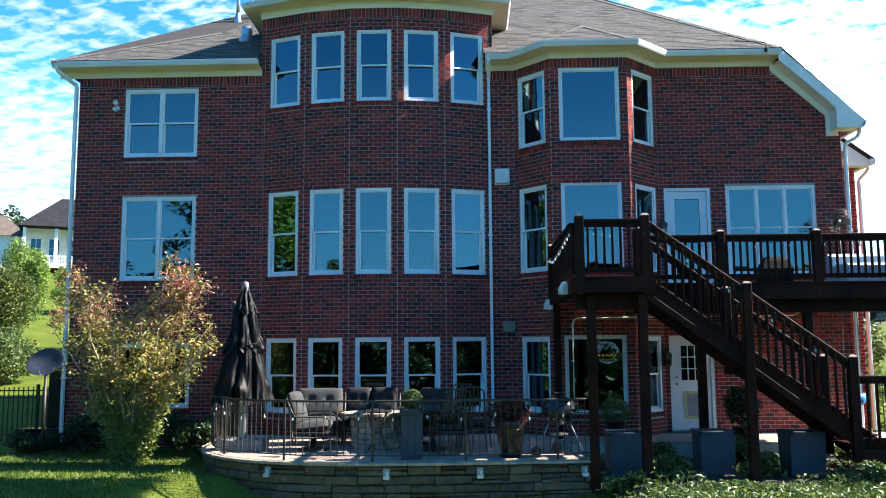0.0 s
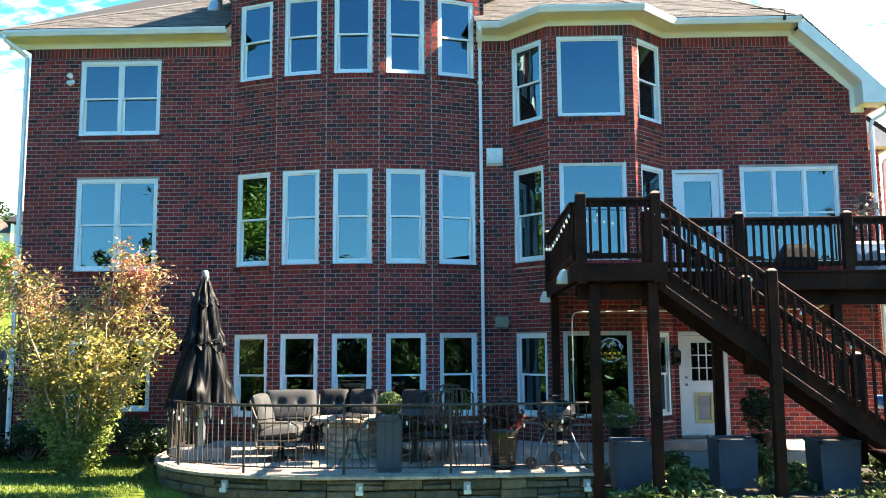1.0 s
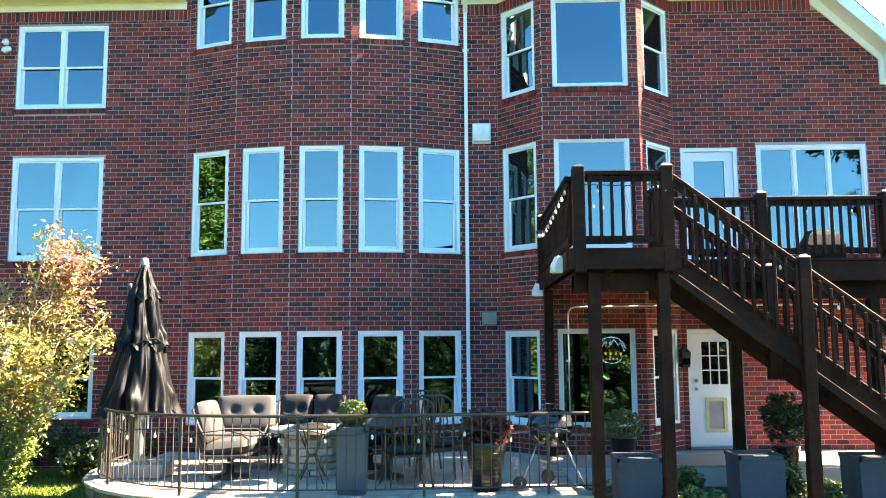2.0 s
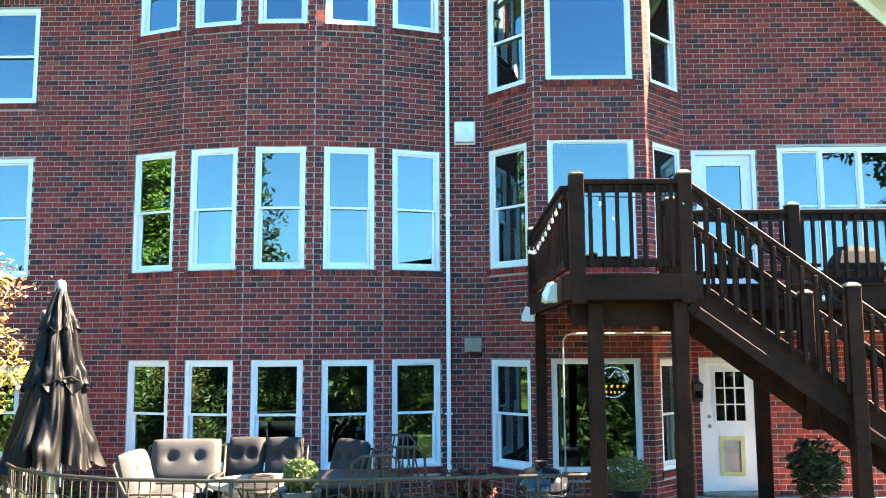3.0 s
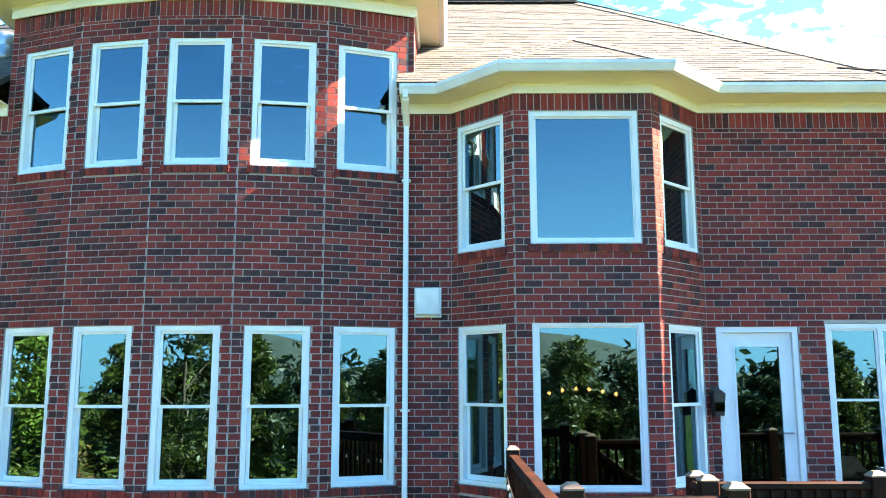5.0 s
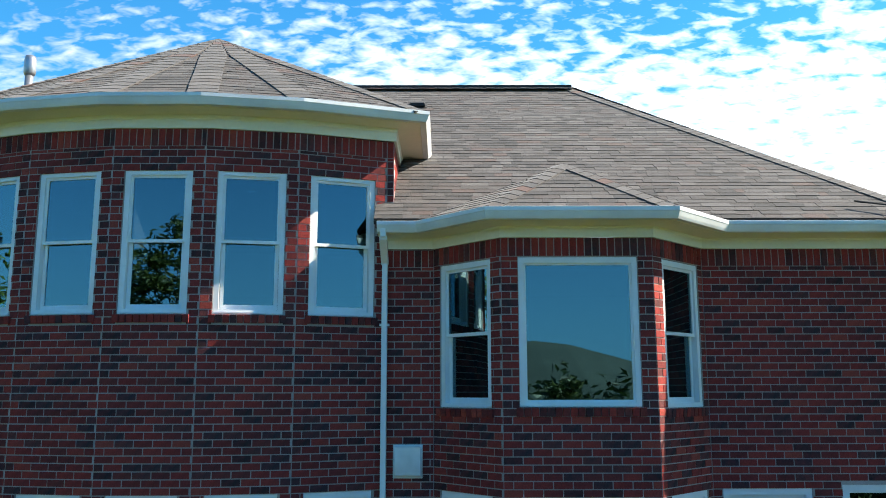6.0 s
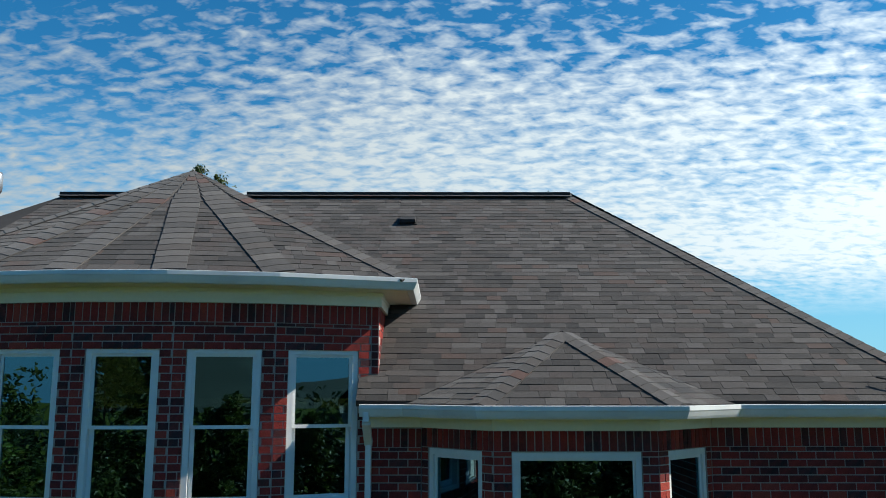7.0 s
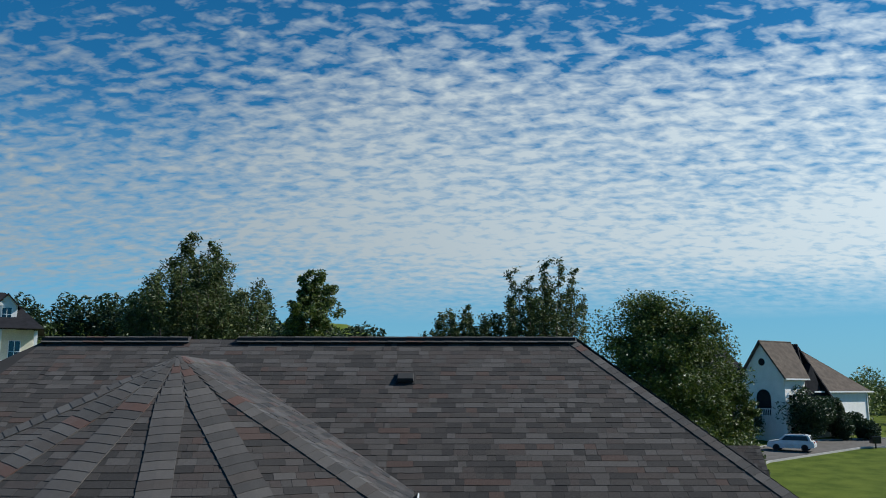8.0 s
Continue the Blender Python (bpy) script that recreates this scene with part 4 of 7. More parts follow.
tagged(part("trim_rake_soffit", g, FRIEZE), "cream boxed rake soffit", "trim", kind="structure")
g = Geo()
upright(g, [(7.66, 8.30), (7.66, 8.40), (7.76, 8.50), (9.41, 6.93), (9.36, 6.86), (9.22, 6.86)], -0.405, -0.377)
upright(g, [(8.815, 7.24), (8.815, 6.79), (9.34, 6.79), (9.34, 6.87), (9.20, 6.92)], -0.403, -0.375)
tagged(part("trim_rake", g, TRIM), "white rake board along the roof edge", "trim", kind="structure")
g = Geo()
strip(g, [(9.30, -0.42), (9.30, 9.3)], [(0.0, 6.80), (0.07, 6.80), (0.085, 6.83), (0.11, 6.87), (0.11, 6.93), (0.095, 6.93), (0.095, 6.88), (0.06, 6.82), (0.01, 6.82), (0.0, 6.93)])
tagged(part("gutter_east", g, GUTTER), "pale aluminium eaves gutter", "gutter", kind="structure")
th = thing("roof_cable", "loose black cable end hanging over the gutter", "cable", pose(7.38, -0.47, 8.62))
part("lead", Geo().tube([(-0.55, 0.30, 0.20), (-0.30, 0.20, 0.14), (-0.05, 0.10, 0.09), (0.0, -0.01, 0.03), (0.0, -0.02, -0.08)], 0.011, 6), RUBBER, th)
part("plug", Geo().hull([(sx * 0.028, sy * 0.02, z) for sx in (-1, 1) for sy in (-1, 1) for z in (-0.16, -0.09)] + [(0, 0, -0.20), (0, 0, -0.05)], Matrix.Translation((-0.01, -0.02, 0))), RUBBER, th)
g = Geo()
g.slab([(9.0, 1.10, 7.34), (10.23, 1.10, 6.44), (10.23, 9.3, 6.44), (9.0, 9.3, 7.34)], 0.06)
tagged(part("roof_wing", g, FELT), "low wing roof with brown-grey shingles", "roof", kind="structure")
shingle_plane(bpy.data.objects["roof_wing"], [(10.26, 1.08, 6.425), (10.26, 9.3, 6.425), (9.0, 9.3, 7.35), (9.0, 1.08, 7.35)], lift=0.016)
g = Geo()
upright(g, [(9.05, 6.50), (9.05, 7.22), (9.12, 7.22), (9.66, 6.74), (9.66, 6.20), (9.58, 6.20)], 1.40, 1.49)
tagged(part("trim_wing_frieze", g, FRIEZE), "cream frieze board of the wing", "trim", kind="structure")
g = Geo()
upright(g, [(9.05, 7.05), (9.05, 7.26), (10.22, 6.41), (10.10, 6.31), (9.90, 6.31)], 1.12, 1.15)
upright(g, [(9.62, 6.72), (9.62, 6.28), (10.14, 6.28), (10.14, 6.38), (9.70, 6.75)], 1.125, 1.398)
tagged(part("trim_wing_eave", g, TRIM), "white boxed eave return of the wing", "trim", kind="structure")
g = Geo()
g.box(10.16, 10.27, 1.06, 9.3, 6.31, 6.43)
tagged(part("gutter_wing", g, GUTTER), "pale aluminium eaves gutter", "gutter", kind="structure")


# gabled wing behind the main roof
g = Geo().box(5.6, 10.55, 11.4, 17.0, 0.0, 6.3)
g.hull([(x, y, z) for x in (5.6, 10.55) for y, z in ((11.4, 6.3), (17.0, 6.3), (14.0, 9.40))])
tagged(part("wall_rear_wing", g, BRICK), "plain dark red brick wing behind the house", "wall", kind="structure")
g = Geo().slab([(5.5, 11.0, 6.03), (10.77, 11.0, 6.03), (10.77, 14.0, 9.60), (5.5, 14.0, 9.60)], 0.06)
g.slab([(5.5, 14.0, 9.60), (10.77, 14.0, 9.60), (10.77, 17.0, 6.03), (5.5, 17.0, 6.03)], 0.06)
rear_roof = tagged(part("roof_rear_wing", g, FELT), "gabled wing roof with brown-grey shingles", "roof", kind="structure")
shingle_plane(rear_roof, [(5.5, 11.0, 6.05), (10.79, 11.0, 6.05), (10.79, 14.0, 9.62), (5.5, 14.0, 9.62)])


# downspouts
def downspout(pts, label="white aluminium downspout on the brick wall"):
    th = thing("downspout", label, "downspout", group="downspouts")
    g = Geo()
    for p, q in zip(pts, pts[1:]):
        g.beam(p, q, 0.085, 0.065, 0.008)
    part("pipe", g, TRIM, th)
    zs = [z for z in (1.6, 4.6, 7.4) if pts[-1][2] + 0.3 < z < pts[-2][2]]
    for z in zs:
        x, y = pts[-1][0], pts[-1][1]
        part("strap", Geo().box(x - 0.055, x + 0.055, y - 0.040, y + 0.055, z, z + 0.025), TRIM, th)


downspout([(1.44, -0.40, 8.46), (1.44, -0.40, 8.36), (1.44, -0.055, 8.12), (1.44, -0.055, 0.55)])
downspout([(-8.12, -0.40, 8.46), (-8.10, -0.40, 8.36), (-7.80, -0.06, 8.10), (-7.80, -0.06, 0.2)])
downspout([(9.36, -0.20, 6.82), (9.36, -0.20, 6.70), (9.30, -0.16, 6.62), (9.12, -0.07, 6.52), (9.09, -0.06, 6.40), (9.09, -0.06, 0.3)])
downspout([(10.20, 1.30, 6.33), (10.20, 1.30, 6.22), (10.03, 1.42, 6.00), (10.03, 1.42, 0.3)])

# vents and fittings on the wall
th = thing("wall_vent", "white louvred wall vent on the brickwork", "vent", pose(1.56, 0, 5.75))
part("hood", Geo().cbox(0, 0.30, -0.09, 0.0, 0, 0.32, 0.012), PLASTIC, th)
part("flange", Geo().cbox(-0.015, 0.315, -0.012, 0.0, -0.03, 0.335, 0.004), PLASTIC, th)
th = thing("wall_box", "grey-green utility box on the brickwork", "utility box", pose(1.68, 0, 2.52))
part("body", Geo().cbox(0, 0.26, -0.06, 0.0, 0, 0.22, 0.008), mat("grey_green_paint", (0.20, 0.22, 0.17), None, 5, 0.6), th)
part("lid", Geo().cbox(0.012, 0.248, -0.068, -0.06, 0.012, 0.208, 0.003), mat("grey_green_lid", (0.23, 0.25, 0.19), None, 5, 0.6), th)
th = thing("flood_light", "small twin white floodlight on the brick wall", "light fixture", pose(-6.88, 0, 7.58))
part("base", Geo().lathe([(0.06, 0), (0.06, 0.02), (0.03, 0.04)], 14), PLASTIC, th, smooth=True).matrix_local = pose(0, 0, 0, 90)
for dz in (-0.07, 0.08):
    part("lamp_head", Geo().lathe([(0.02, 0), (0.045, 0.03), (0.06, 0.10), (0.0, 0.105)], 12), PLASTIC, th, smooth=True).matrix_local = pose(0, -0.03, dz, 70)
for x, y, z, c in ((5.145, 0, 4.55, "dark wall lantern beside the deck door"), (5.13, 0, 1.78, "dark wall lantern beside the lower door")):
    th = thing("wall_lantern", c, "lantern", pose(x, y, z), group="wall lanterns")
    part("back_plate", Geo().cbox(-0.05, 0.05, -0.02, 0, -0.02, 0.34, 0.004), IRON, th)
    part("housing", Geo().hull([(-0.05, -0.16, 0.0), (0.05, -0.16, 0.0), (0.05, -0.03, 0.0), (-0.05, -0.03, 0.0), (-0.07, -0.18, 0.26), (0.07, -0.18, 0.26), (0.07, -0.02, 0.26), (-0.07, -0.02, 0.26), (0, -0.1, 0.33)]), IRON, th)
    part("lamp_glass", Geo().cbox(-0.058, 0.058, -0.172, -0.16, 0.05, 0.22, 0.003), FARGLASS, th, "dark lantern glass")


# ---- deck and stairs ----
def post(parent, x, y, z0, z1, w=0.14, name="post"):
    p = part(name, Geo().cbox(x - w / 2, x + w / 2, y - w / 2, y + w / 2, z0, z1, 0.008), DECK, parent)
    h = w / 2
    part("post_cap", Geo().hull([(x + sx * h, y + sy * h, z1) for sx in (-1, 1) for sy in (-1, 1)] + [(x + sx * h, y + sy * h, z1 + 0.012) for sx in (-1, 1) for sy in (-1, 1)] + [(x + sx * h * 0.45, y + sy * h * 0.45, z1 + 0.045) for sx in (-1, 1) for sy in (-1, 1)]), WORN, p, "worn bare wood post top")
    return p


DZ = 3.30
deck = thing("deck", "raised dark-stained wooden deck behind the house", "deck", kind="structure")
y = -0.04
k = 0
while y > -3.22:
    part("deck_board", Geo().cbox(2.62 if y < -0.80 else 5.12, 9.6, y - 0.137, y, DZ - 0.03, DZ, 0.004), DECK, deck)
    y -= 0.143
while y > -4.72:
    part("deck_board", Geo().cbox(2.62, 3.86, y - 0.137, y, DZ - 0.03, DZ, 0.004), DECK, deck)
    y -= 0.143
for name, p, q, h in (("rim_joist", (3.86, -3.26, DZ - 0.16), (9.6, -3.26, DZ - 0.16), 0.27), ("rim_joist", (2.60, -4.72, DZ - 0.13), (3.92, -4.72, DZ - 0.13), 0.235),
                      ("rim_joist", (2.60, -4.72, DZ - 0.14), (2.60, -0.82, DZ - 0.14), 0.235), ("rim_joist", (3.88, -4.70, DZ - 0.14), (3.88, -3.28, DZ - 0.14), 0.235),
                      ("beam", (2.70, -4.45, DZ - 0.38), (3.85, -4.45, DZ - 0.38), 0.22), ("beam", (3.9, -3.00, DZ - 0.40), (9.6, -3.00, DZ - 0.40), 0.24), ("ledger", (5.15, -0.03, DZ - 0.16), (9.0, -0.03, DZ - 0.16), 0.24)):
    part(name, Geo().beam(p, q, 0.045, h, 0.004), DECK, deck)
for i in range(17):
    x = 2.75 + i * 0.40
    part("joist", Geo().beam((x, -0.08 if x > 5.2 else -0.85, DZ - 0.14), (x, -3.24 if x > 3.8 else -4.70, DZ - 0.14), 0.04, 0.20, 0.003), DECK, deck)
for x, y, zb in ((2.92, -4.52, 0.0), (3.72, -4.60, 0.0), (5.06, -2.95, 0.0), (6.95, -2.95, 0.0), (9.1, -2.95, 0.0), (2.70, -1.30, 0.35)):
    part("support_post", Geo().cbox(x - 0.07, x + 0.07, y - 0.07, y + 0.07, zb, DZ - 0.27, 0.008), DECK, deck)


def railing(name, label, p, q, posts, z0, z1, gap=0.118, off=0.0):
    """A straight rail between p and q in plan with two rails and square balusters."""
    th = thing(name, label, "railing", kind="structure")
    p, q = Vector(p), Vector(q)
    d = (q - p).normalized()
    n = Vector((d.y, -d.x))
    for s in posts:
        c = p + d * s
        post(th, c.x, c.y, z0 - 0.28, z1 + 0.05)
    L_ = (q - p).length
    part("top_rail", Geo().beam((*p, z1 - 0.02), (*q, z1 - 0.02), 0.10, 0.055, 0.008), DECK, th)
    part("upper_rail", Geo().beam((*p, z1 - 0.085), (*q, z1 - 0.085), 0.04, 0.07, 0.005), DECK, th)
    part("lower_rail", Geo().beam((*p, z0 + 0.11), (*q, z0 + 0.11), 0.04, 0.08, 0.005), DECK, th)
    k = int(L_ / gap)
    for i in range(1, k):
        s = L_ * i / k
        if min([abs(s - t) for t in posts] + [9]) > 0.09:
            c = p + d * s + n * 0.03
            part("baluster", Geo().cbox(c.x - 0.018, c.x + 0.018, c.y - 0.018, c.y + 0.018, z0 + 0.06, z1 - 0.05, 0.003), DECK, th)
    return th


railing("deck_railing", "dark-stained wooden railing along the deck front", (3.95, -3.22), (9.55, -3.22), (0.0, 1.45, 3.12, 4.85, 5.55), DZ, 4.14)
railing("landing_railing_front", "dark-stained wooden railing on the stair landing", (2.74, -4.68), (3.78, -4.68), (0.0, 1.04), DZ, 4.22)
railing("landing_railing_side", "dark-stained wooden railing beside the bay", (2.64, -4.60), (2.64, -0.95), (3.55,), DZ, 4.18)

stairs = thing("stairs", "dark-stained wooden stairs from the deck", "stairs", kind="structure")
RISE, RUN, NS = 0.19, 0.258, 13
for i in range(NS):
    x, z = 3.90 + i * RUN, DZ - (i + 1) * RISE
    for dy in (0.0, 0.145):
        part("tread", Geo().cbox(x, x + 0.135, -4.60, -3.66, z - 0.038, z, 0.005, Matrix.Translation((dy * 0.95, 0, 0))), DECK, stairs)
xe = 3.90 + NS * RUN
slope = RISE / RUN
for y in (-4.66, -3.62):
    part("stringer", Geo().beam((3.86, y, DZ - 0.22), (xe + 0.05, y, DZ - 0.22 - slope * (xe + 0.05 - 3.86)), 0.045, 0.30, 0.005), DECK, stairs)
    part("stringer_trim", Geo().beam((3.86, y - 0.03, DZ - 0.36), (xe - 0.1, y - 0.03, DZ - 0.36 - slope * (xe - 0.1 - 3.86)), 0.03, 0.10, 0.004), DECK, stairs)
for y, px in ((-4.70, (5.33, 6.90)), (-3.62, (3.92, 5.33, 6.90))):
    th = thing("stair_railing", "dark-stained wooden stair railing with square balusters", "railing", group="stair railings", kind="structure")
    zr = lambda x: 4.20 - slope * (x - 3.80)
    for x in px:
        post(th, x, y, zr(x) - (1.35 if x < 6 else 1.5) if y > -4 or x > 6 else -0.05, zr(x) + 0.09)
    part("handrail", Geo().beam((3.80, y, zr(3.80) - 0.02), (6.92, y, zr(6.92) - 0.02), 0.09, 0.06, 0.008), DECK, th)
    part("upper_rail", Geo().beam((3.80, y, zr(3.80) - 0.09), (6.92, y, zr(6.92) - 0.09), 0.04, 0.08, 0.005), DECK, th)
    n = 24
    for i in range(1, n):
        x = 3.84 + (6.88 - 3.84) * i / n
        if min(abs(x - p) for p in px) > 0.09:
            part("baluster", Geo().cbox(x - 0.018, x + 0.018, y - 0.055, y - 0.02, zr(x) - 0.98, zr(x) - 0.06, 0.003), DECK, th)
low = thing("lower_landing", "dark-stained wooden landing at the stair foot", "deck", kind="structure")
for i in range(9):
    part("deck_board", Geo().cbox(6.98, 10.2, -4.72 + i * 0.143, -4.72 + i * 0.143 + 0.137, 0.60, 0.63, 0.004), DECK, low)
part("rim_joist", Geo().beam((6.95, -4.76, 0.50), (10.2, -4.76, 0.50), 0.045, 0.22, 0.004), DECK, low)
for x in (7.3, 9.9):
    part("support_post", Geo().cbox(x - 0.07, x + 0.07, -4.7, -4.56, -0.1, 0.6, 0.006), DECK, low)
railing("landing_railing_low", "dark-stained wooden railing on the lower landing", (6.95, -4.70), (10.1, -4.70), (1.6, 3.1), 0.63, 1.72, 0.14)


# floodlights under the landing
def flood(x, y, z, rz):
    th = thing("flood_lamp", "white plastic floodlight fixed to the deck edge", "light fixture", pose(x, y, z, 0, 0, rz), group="deck floodlights")
    part("bracket", Geo().tube([(0.10, 0, 0.06), (0.04, 0, 0.06), (0.0, 0, 0.02)], 0.018), PLASTIC, th)
    part("housing", Geo().hull([(-0.12, -0.10, -0.10), (0.06, -0.10, -0.10), (0.06, 0.10, -0.10), (-0.12, 0.10, -0.10), (-0.06, -0.08, 0.10), (0.08, -0.08, 0.06), (0.08, 0.08, 0.06), (-0.06, 0.08, 0.10), (-0.14, 0, -0.02)]), PLASTIC, th)
    part("lens", Geo().cbox(-0.10, 0.04, -0.085, 0.085, -0.112, -0.10, 0.004), BULBGLASS, th, "frosted lens")


flood(2.57, -4.25, 3.16, 10)
flood(2.60, -1.05, 3.06, -15)

# conduit under the deck
th = thing("conduit", "thin pale conduit pipe under the deck", "pipe")
part("pipe", Geo().tube([(3.05, -0.92, 0.9), (3.05, -0.92, 2.62), (3.06, -0.92, 2.70), (3.10, -0.92, 2.76), (3.18, -0.92, 2.78), (7.45, -0.92, 2.80), (7.6, -0.92, 2.86), (7.62, -0.92, 3.05)], 0.014, 8), TRIM, th, smooth=True)
part("strap", Geo().box(3.03, 3.07, -0.94, -0.75, 1.9, 1.93), TRIM, th)


# string lights
def bulbs(name, pts, label, step=0.42):
    th = thing(name, label, "string lights", group="string lights")
    pts = [Vector(p) for p in pts]
    part("cable", Geo().tube(pts, 0.006, 5), RUBBER, th, "black rubber cable")
    acc = 0.2
    for a, b in zip(pts, pts[1:]):
        l = (b - a).length
        while acc < l:
            c = a + (b - a) * (acc / l)
            s = part("socket", Geo().lathe([(0.009, -0.05), (0.009, 0.0), (0.0, 0.004)], 8, c), RUBBER, th, "black bulb socket")
            part("bulb", Geo().lathe([(0.0, -0.105), (0.012, -0.10), (0.018, -0.08), (0.013, -0.06), (0.009, -0.048)], 8, c), BULBGLASS, s, "clear glass bulb", True)
            acc += step
        acc -= l


bulbs("string_lights", [(2.56, -0.9, 4.02), (2.56, -2.2, 3.86), (2.56, -3.4, 3.92), (2.58, -4.72, 4.05)], "string of clear bulbs along the deck railing", 0.30)
rail_z = lambda x: 4.06 if x < 3.80 else 4.07 - slope * (x - 3.80)
bulbs("string_lights", [(x, -4.735, rail_z(x) - 0.02 * (i % 2)) for i, x in enumerate((2.76, 3.3, 3.82, 4.2, 4.6, 5.0, 5.4, 5.8, 6.2, 6.6, 6.86))], "string of clear bulbs along the stair railing", 0.8)
bulbs("string_lights", [(x, -3.265, 4.03 - 0.03 * (i % 2)) for i, x in enumerate((4.0, 4.7, 5.4, 6.2, 7.05, 8.2, 9.4))], "string of clear bulbs along the deck railing", 0.6)

# covered grill and table on the deck
th = thing("covered_grill", "small barbecue grill under a black canvas cover", "grill", pose(7.1, -1.05, DZ))
part("cover", Geo().hull([(sx * 0.28, sy * 0.22, 0.02) for sx in (-1, 1) for sy in (-1, 1)] + [(sx * 0.30, sy * 0.23, 0.42) for sx in (-1, 1) for sy in (-1, 1)] + [(-0.16, -0.14, 0.66), (0.16, -0.14, 0.66), (0.15, 0.14, 0.68), (-0.15, 0.14, 0.68), (-0.24, -0.18, 0.58), (0.24, -0.18, 0.58)]), BLACKCLOTH, th)
for sx in (-0.2, 0.2):
    part("caster", Geo().lathe([(0.03, 0.0), (0.04, 0.02), (0.03, 0.05)], 10, (sx, 0.1, 0)), RUBBER, th)
th = thing("covered_sofa", "low deck sofa under a pale blue-grey cover", "sofa", pose(9.0, -1.7, DZ))
COVER = mat("pale_cover", (0.36, 0.40, 0.43), (0.30, 0.34, 0.37), 3, 0.7, 0.004, 20)
part("seat_cover", Geo().cbox(-0.95, 0.95, -0.40, 0.35, 0.0, 0.44, 0.05), COVER, th)
part("back_cover", Geo().hull([(sx * 0.97, y, z) for sx in (-1, 1) for y, z in ((0.20, 0.0), (0.42, 0.0), (0.26, 0.62), (0.40, 0.66), (0.33, 0.68))]), COVER, th)


# ---- patio ----
PATIO = [(-3.95, -0.9), (-3.98, -1.8), (-3.90, -2.6), (-3.62, -3.35), (-3.15, -3.95), (-2.55, -4.40), (-1.80, -4.70), (-0.9, -4.82), (0.2, -4.80), (1.5, -4.66), (2.92, -4.50)]


def along(path, s):
    """Point and direction at arc length s of a plan path."""
    for a, b in zip(path, path[1:]):
        l = math.dist(a, b)
        if s <= l or (a, b) == (path[-2], path[-1]):
            d = Vector((b[0] - a[0], b[1] - a[1])) / l
            return Vector(a) + d * s, d
        s -= l


def path_len(path):
    return sum(math.dist(a, b) for a, b in zip(path, path[1:]))


core = offset_path(PATIO, -0.20)
g = Geo().prism([(-3.7, -0.05)] + core + [(2.72, -2.05), (10.0, -2.05), (10.0, -0.06), (5.1, -0.06), (4.34, -0.80), (2.72, -0.80), (2.0, -0.06), (1.45, -0.06), (0.48, -0.40), (-0.535, -0.58), (-1.565, -0.58), (-2.58, -0.40), (-3.5, -0.05)], -0.4, FLOOR - 0.035)
patio = tagged(part("patio", g, CONCRETE), "raised paved patio with warm brown pavers", "patio", kind="structure")
pav = mesh_of("paver", Geo().cbox(0.004, 0.446, 0.004, 0.296, -0.03, 0, 0.005), PAVER)


def inside(poly, x, y):
    c = False
    for (x0, y0), (x1, y1) in zip(poly, poly[1:] + poly[:1]):
        if (y0 > y) != (y1 > y) and x < (x1 - x0) * (y - y0) / (y1 - y0) + x0:
            c = not c
    return c


area = core + [(2.72, -0.85), (-3.6, -0.85)]
for j in range(16):
    y = -4.75 + j * 0.30
    for i in range(17):
        x = -4.0 + i * 0.45 + (0.225 if j % 2 else 0)
        if all(inside(area, x + dx, y + dy) for dx in (0.02, 0.43) for dy in (0.02, 0.28)):
            part("paver", pav, None, patio).matrix_world = pose(x, y, FLOOR + rng.uniform(-0.002, 0.002))
tagged(part("patio_slab", Geo().cbox(2.74, 9.9, -2.04, -0.82, FLOOR - 0.034, FLOOR - 0.004, 0.004), PAVER), "brown-grey concrete slab under the deck", "paving", kind="structure")

# stone retaining wall
wall = tagged(part("retaining_wall", Geo().prism(offset_path(PATIO, -0.06) + offset_path(PATIO, -0.25)[::-1], -0.5, 0.37), SOIL), "curved dry-laid fieldstone retaining wall", "stone wall", kind="structure")
L_ = path_len(PATIO)


def wall_stone(a, b, z0, z1):
    """One rough-faced stone between arc lengths a and b of the patio's edge."""
    pts = []
    k = max(1, int((b - a) / 0.30))
    face = rng.uniform(-0.02, 0.022)
    for q in range(k + 1):
        p, d = along(PATIO, a + 0.009 + (b - a - 0.018) * q / k)
        n = Vector((d.y, -d.x))
        for zz, o in ((z0 + 0.007, -0.016), (z0 + 0.024, 0.0), (z1 - 0.024, 0.0), (z1 - 0.007, -0.016)):
            c = p + n * (o + face + rng.uniform(-0.013, 0.013))
            pts.append((c.x, c.y, zz + rng.uniform(-0.013, 0.011)))
        c = p - n * 0.14
        pts += [(c.x, c.y, z0 + 0.006), (c.x, c.y, z1 - 0.006)]
    part("stone", Geo().hull(pts), STONE, wall)


z = -0.36
while z < 0.36:
    h = min(rng.uniform(0.10, 0.22), 0.385 - z)
    if 0.385 - z - h < 0.07:
        h = 0.385 - z
    s = -rng.uniform(0, 0.3)
    while s < L_:
        w = rng.uniform(0.30, 0.95)
        a, b = max(s, 0), min(s + w, L_)
        if b - a > 0.08:
            kind = rng.random()
            cut = z + h * rng.uniform(0.35, 0.65)
            if h > 0.13 and kind < 0.20:
                wall_stone(a, b, z, cut)
                wall_stone(a, b, cut, z + h)
            elif h > 0.13 and kind < 0.42 and b - a > 0.35:
                mid = a + (b - a) * rng.uniform(0.35, 0.65)
                wall_stone(a, mid, z, z + h)
                wall_stone(mid, b, z, cut)
                wall_stone(mid, b, cut, z + h)
            else:
                wall_stone(a, b, z, z + h)
        s += w
    z += h
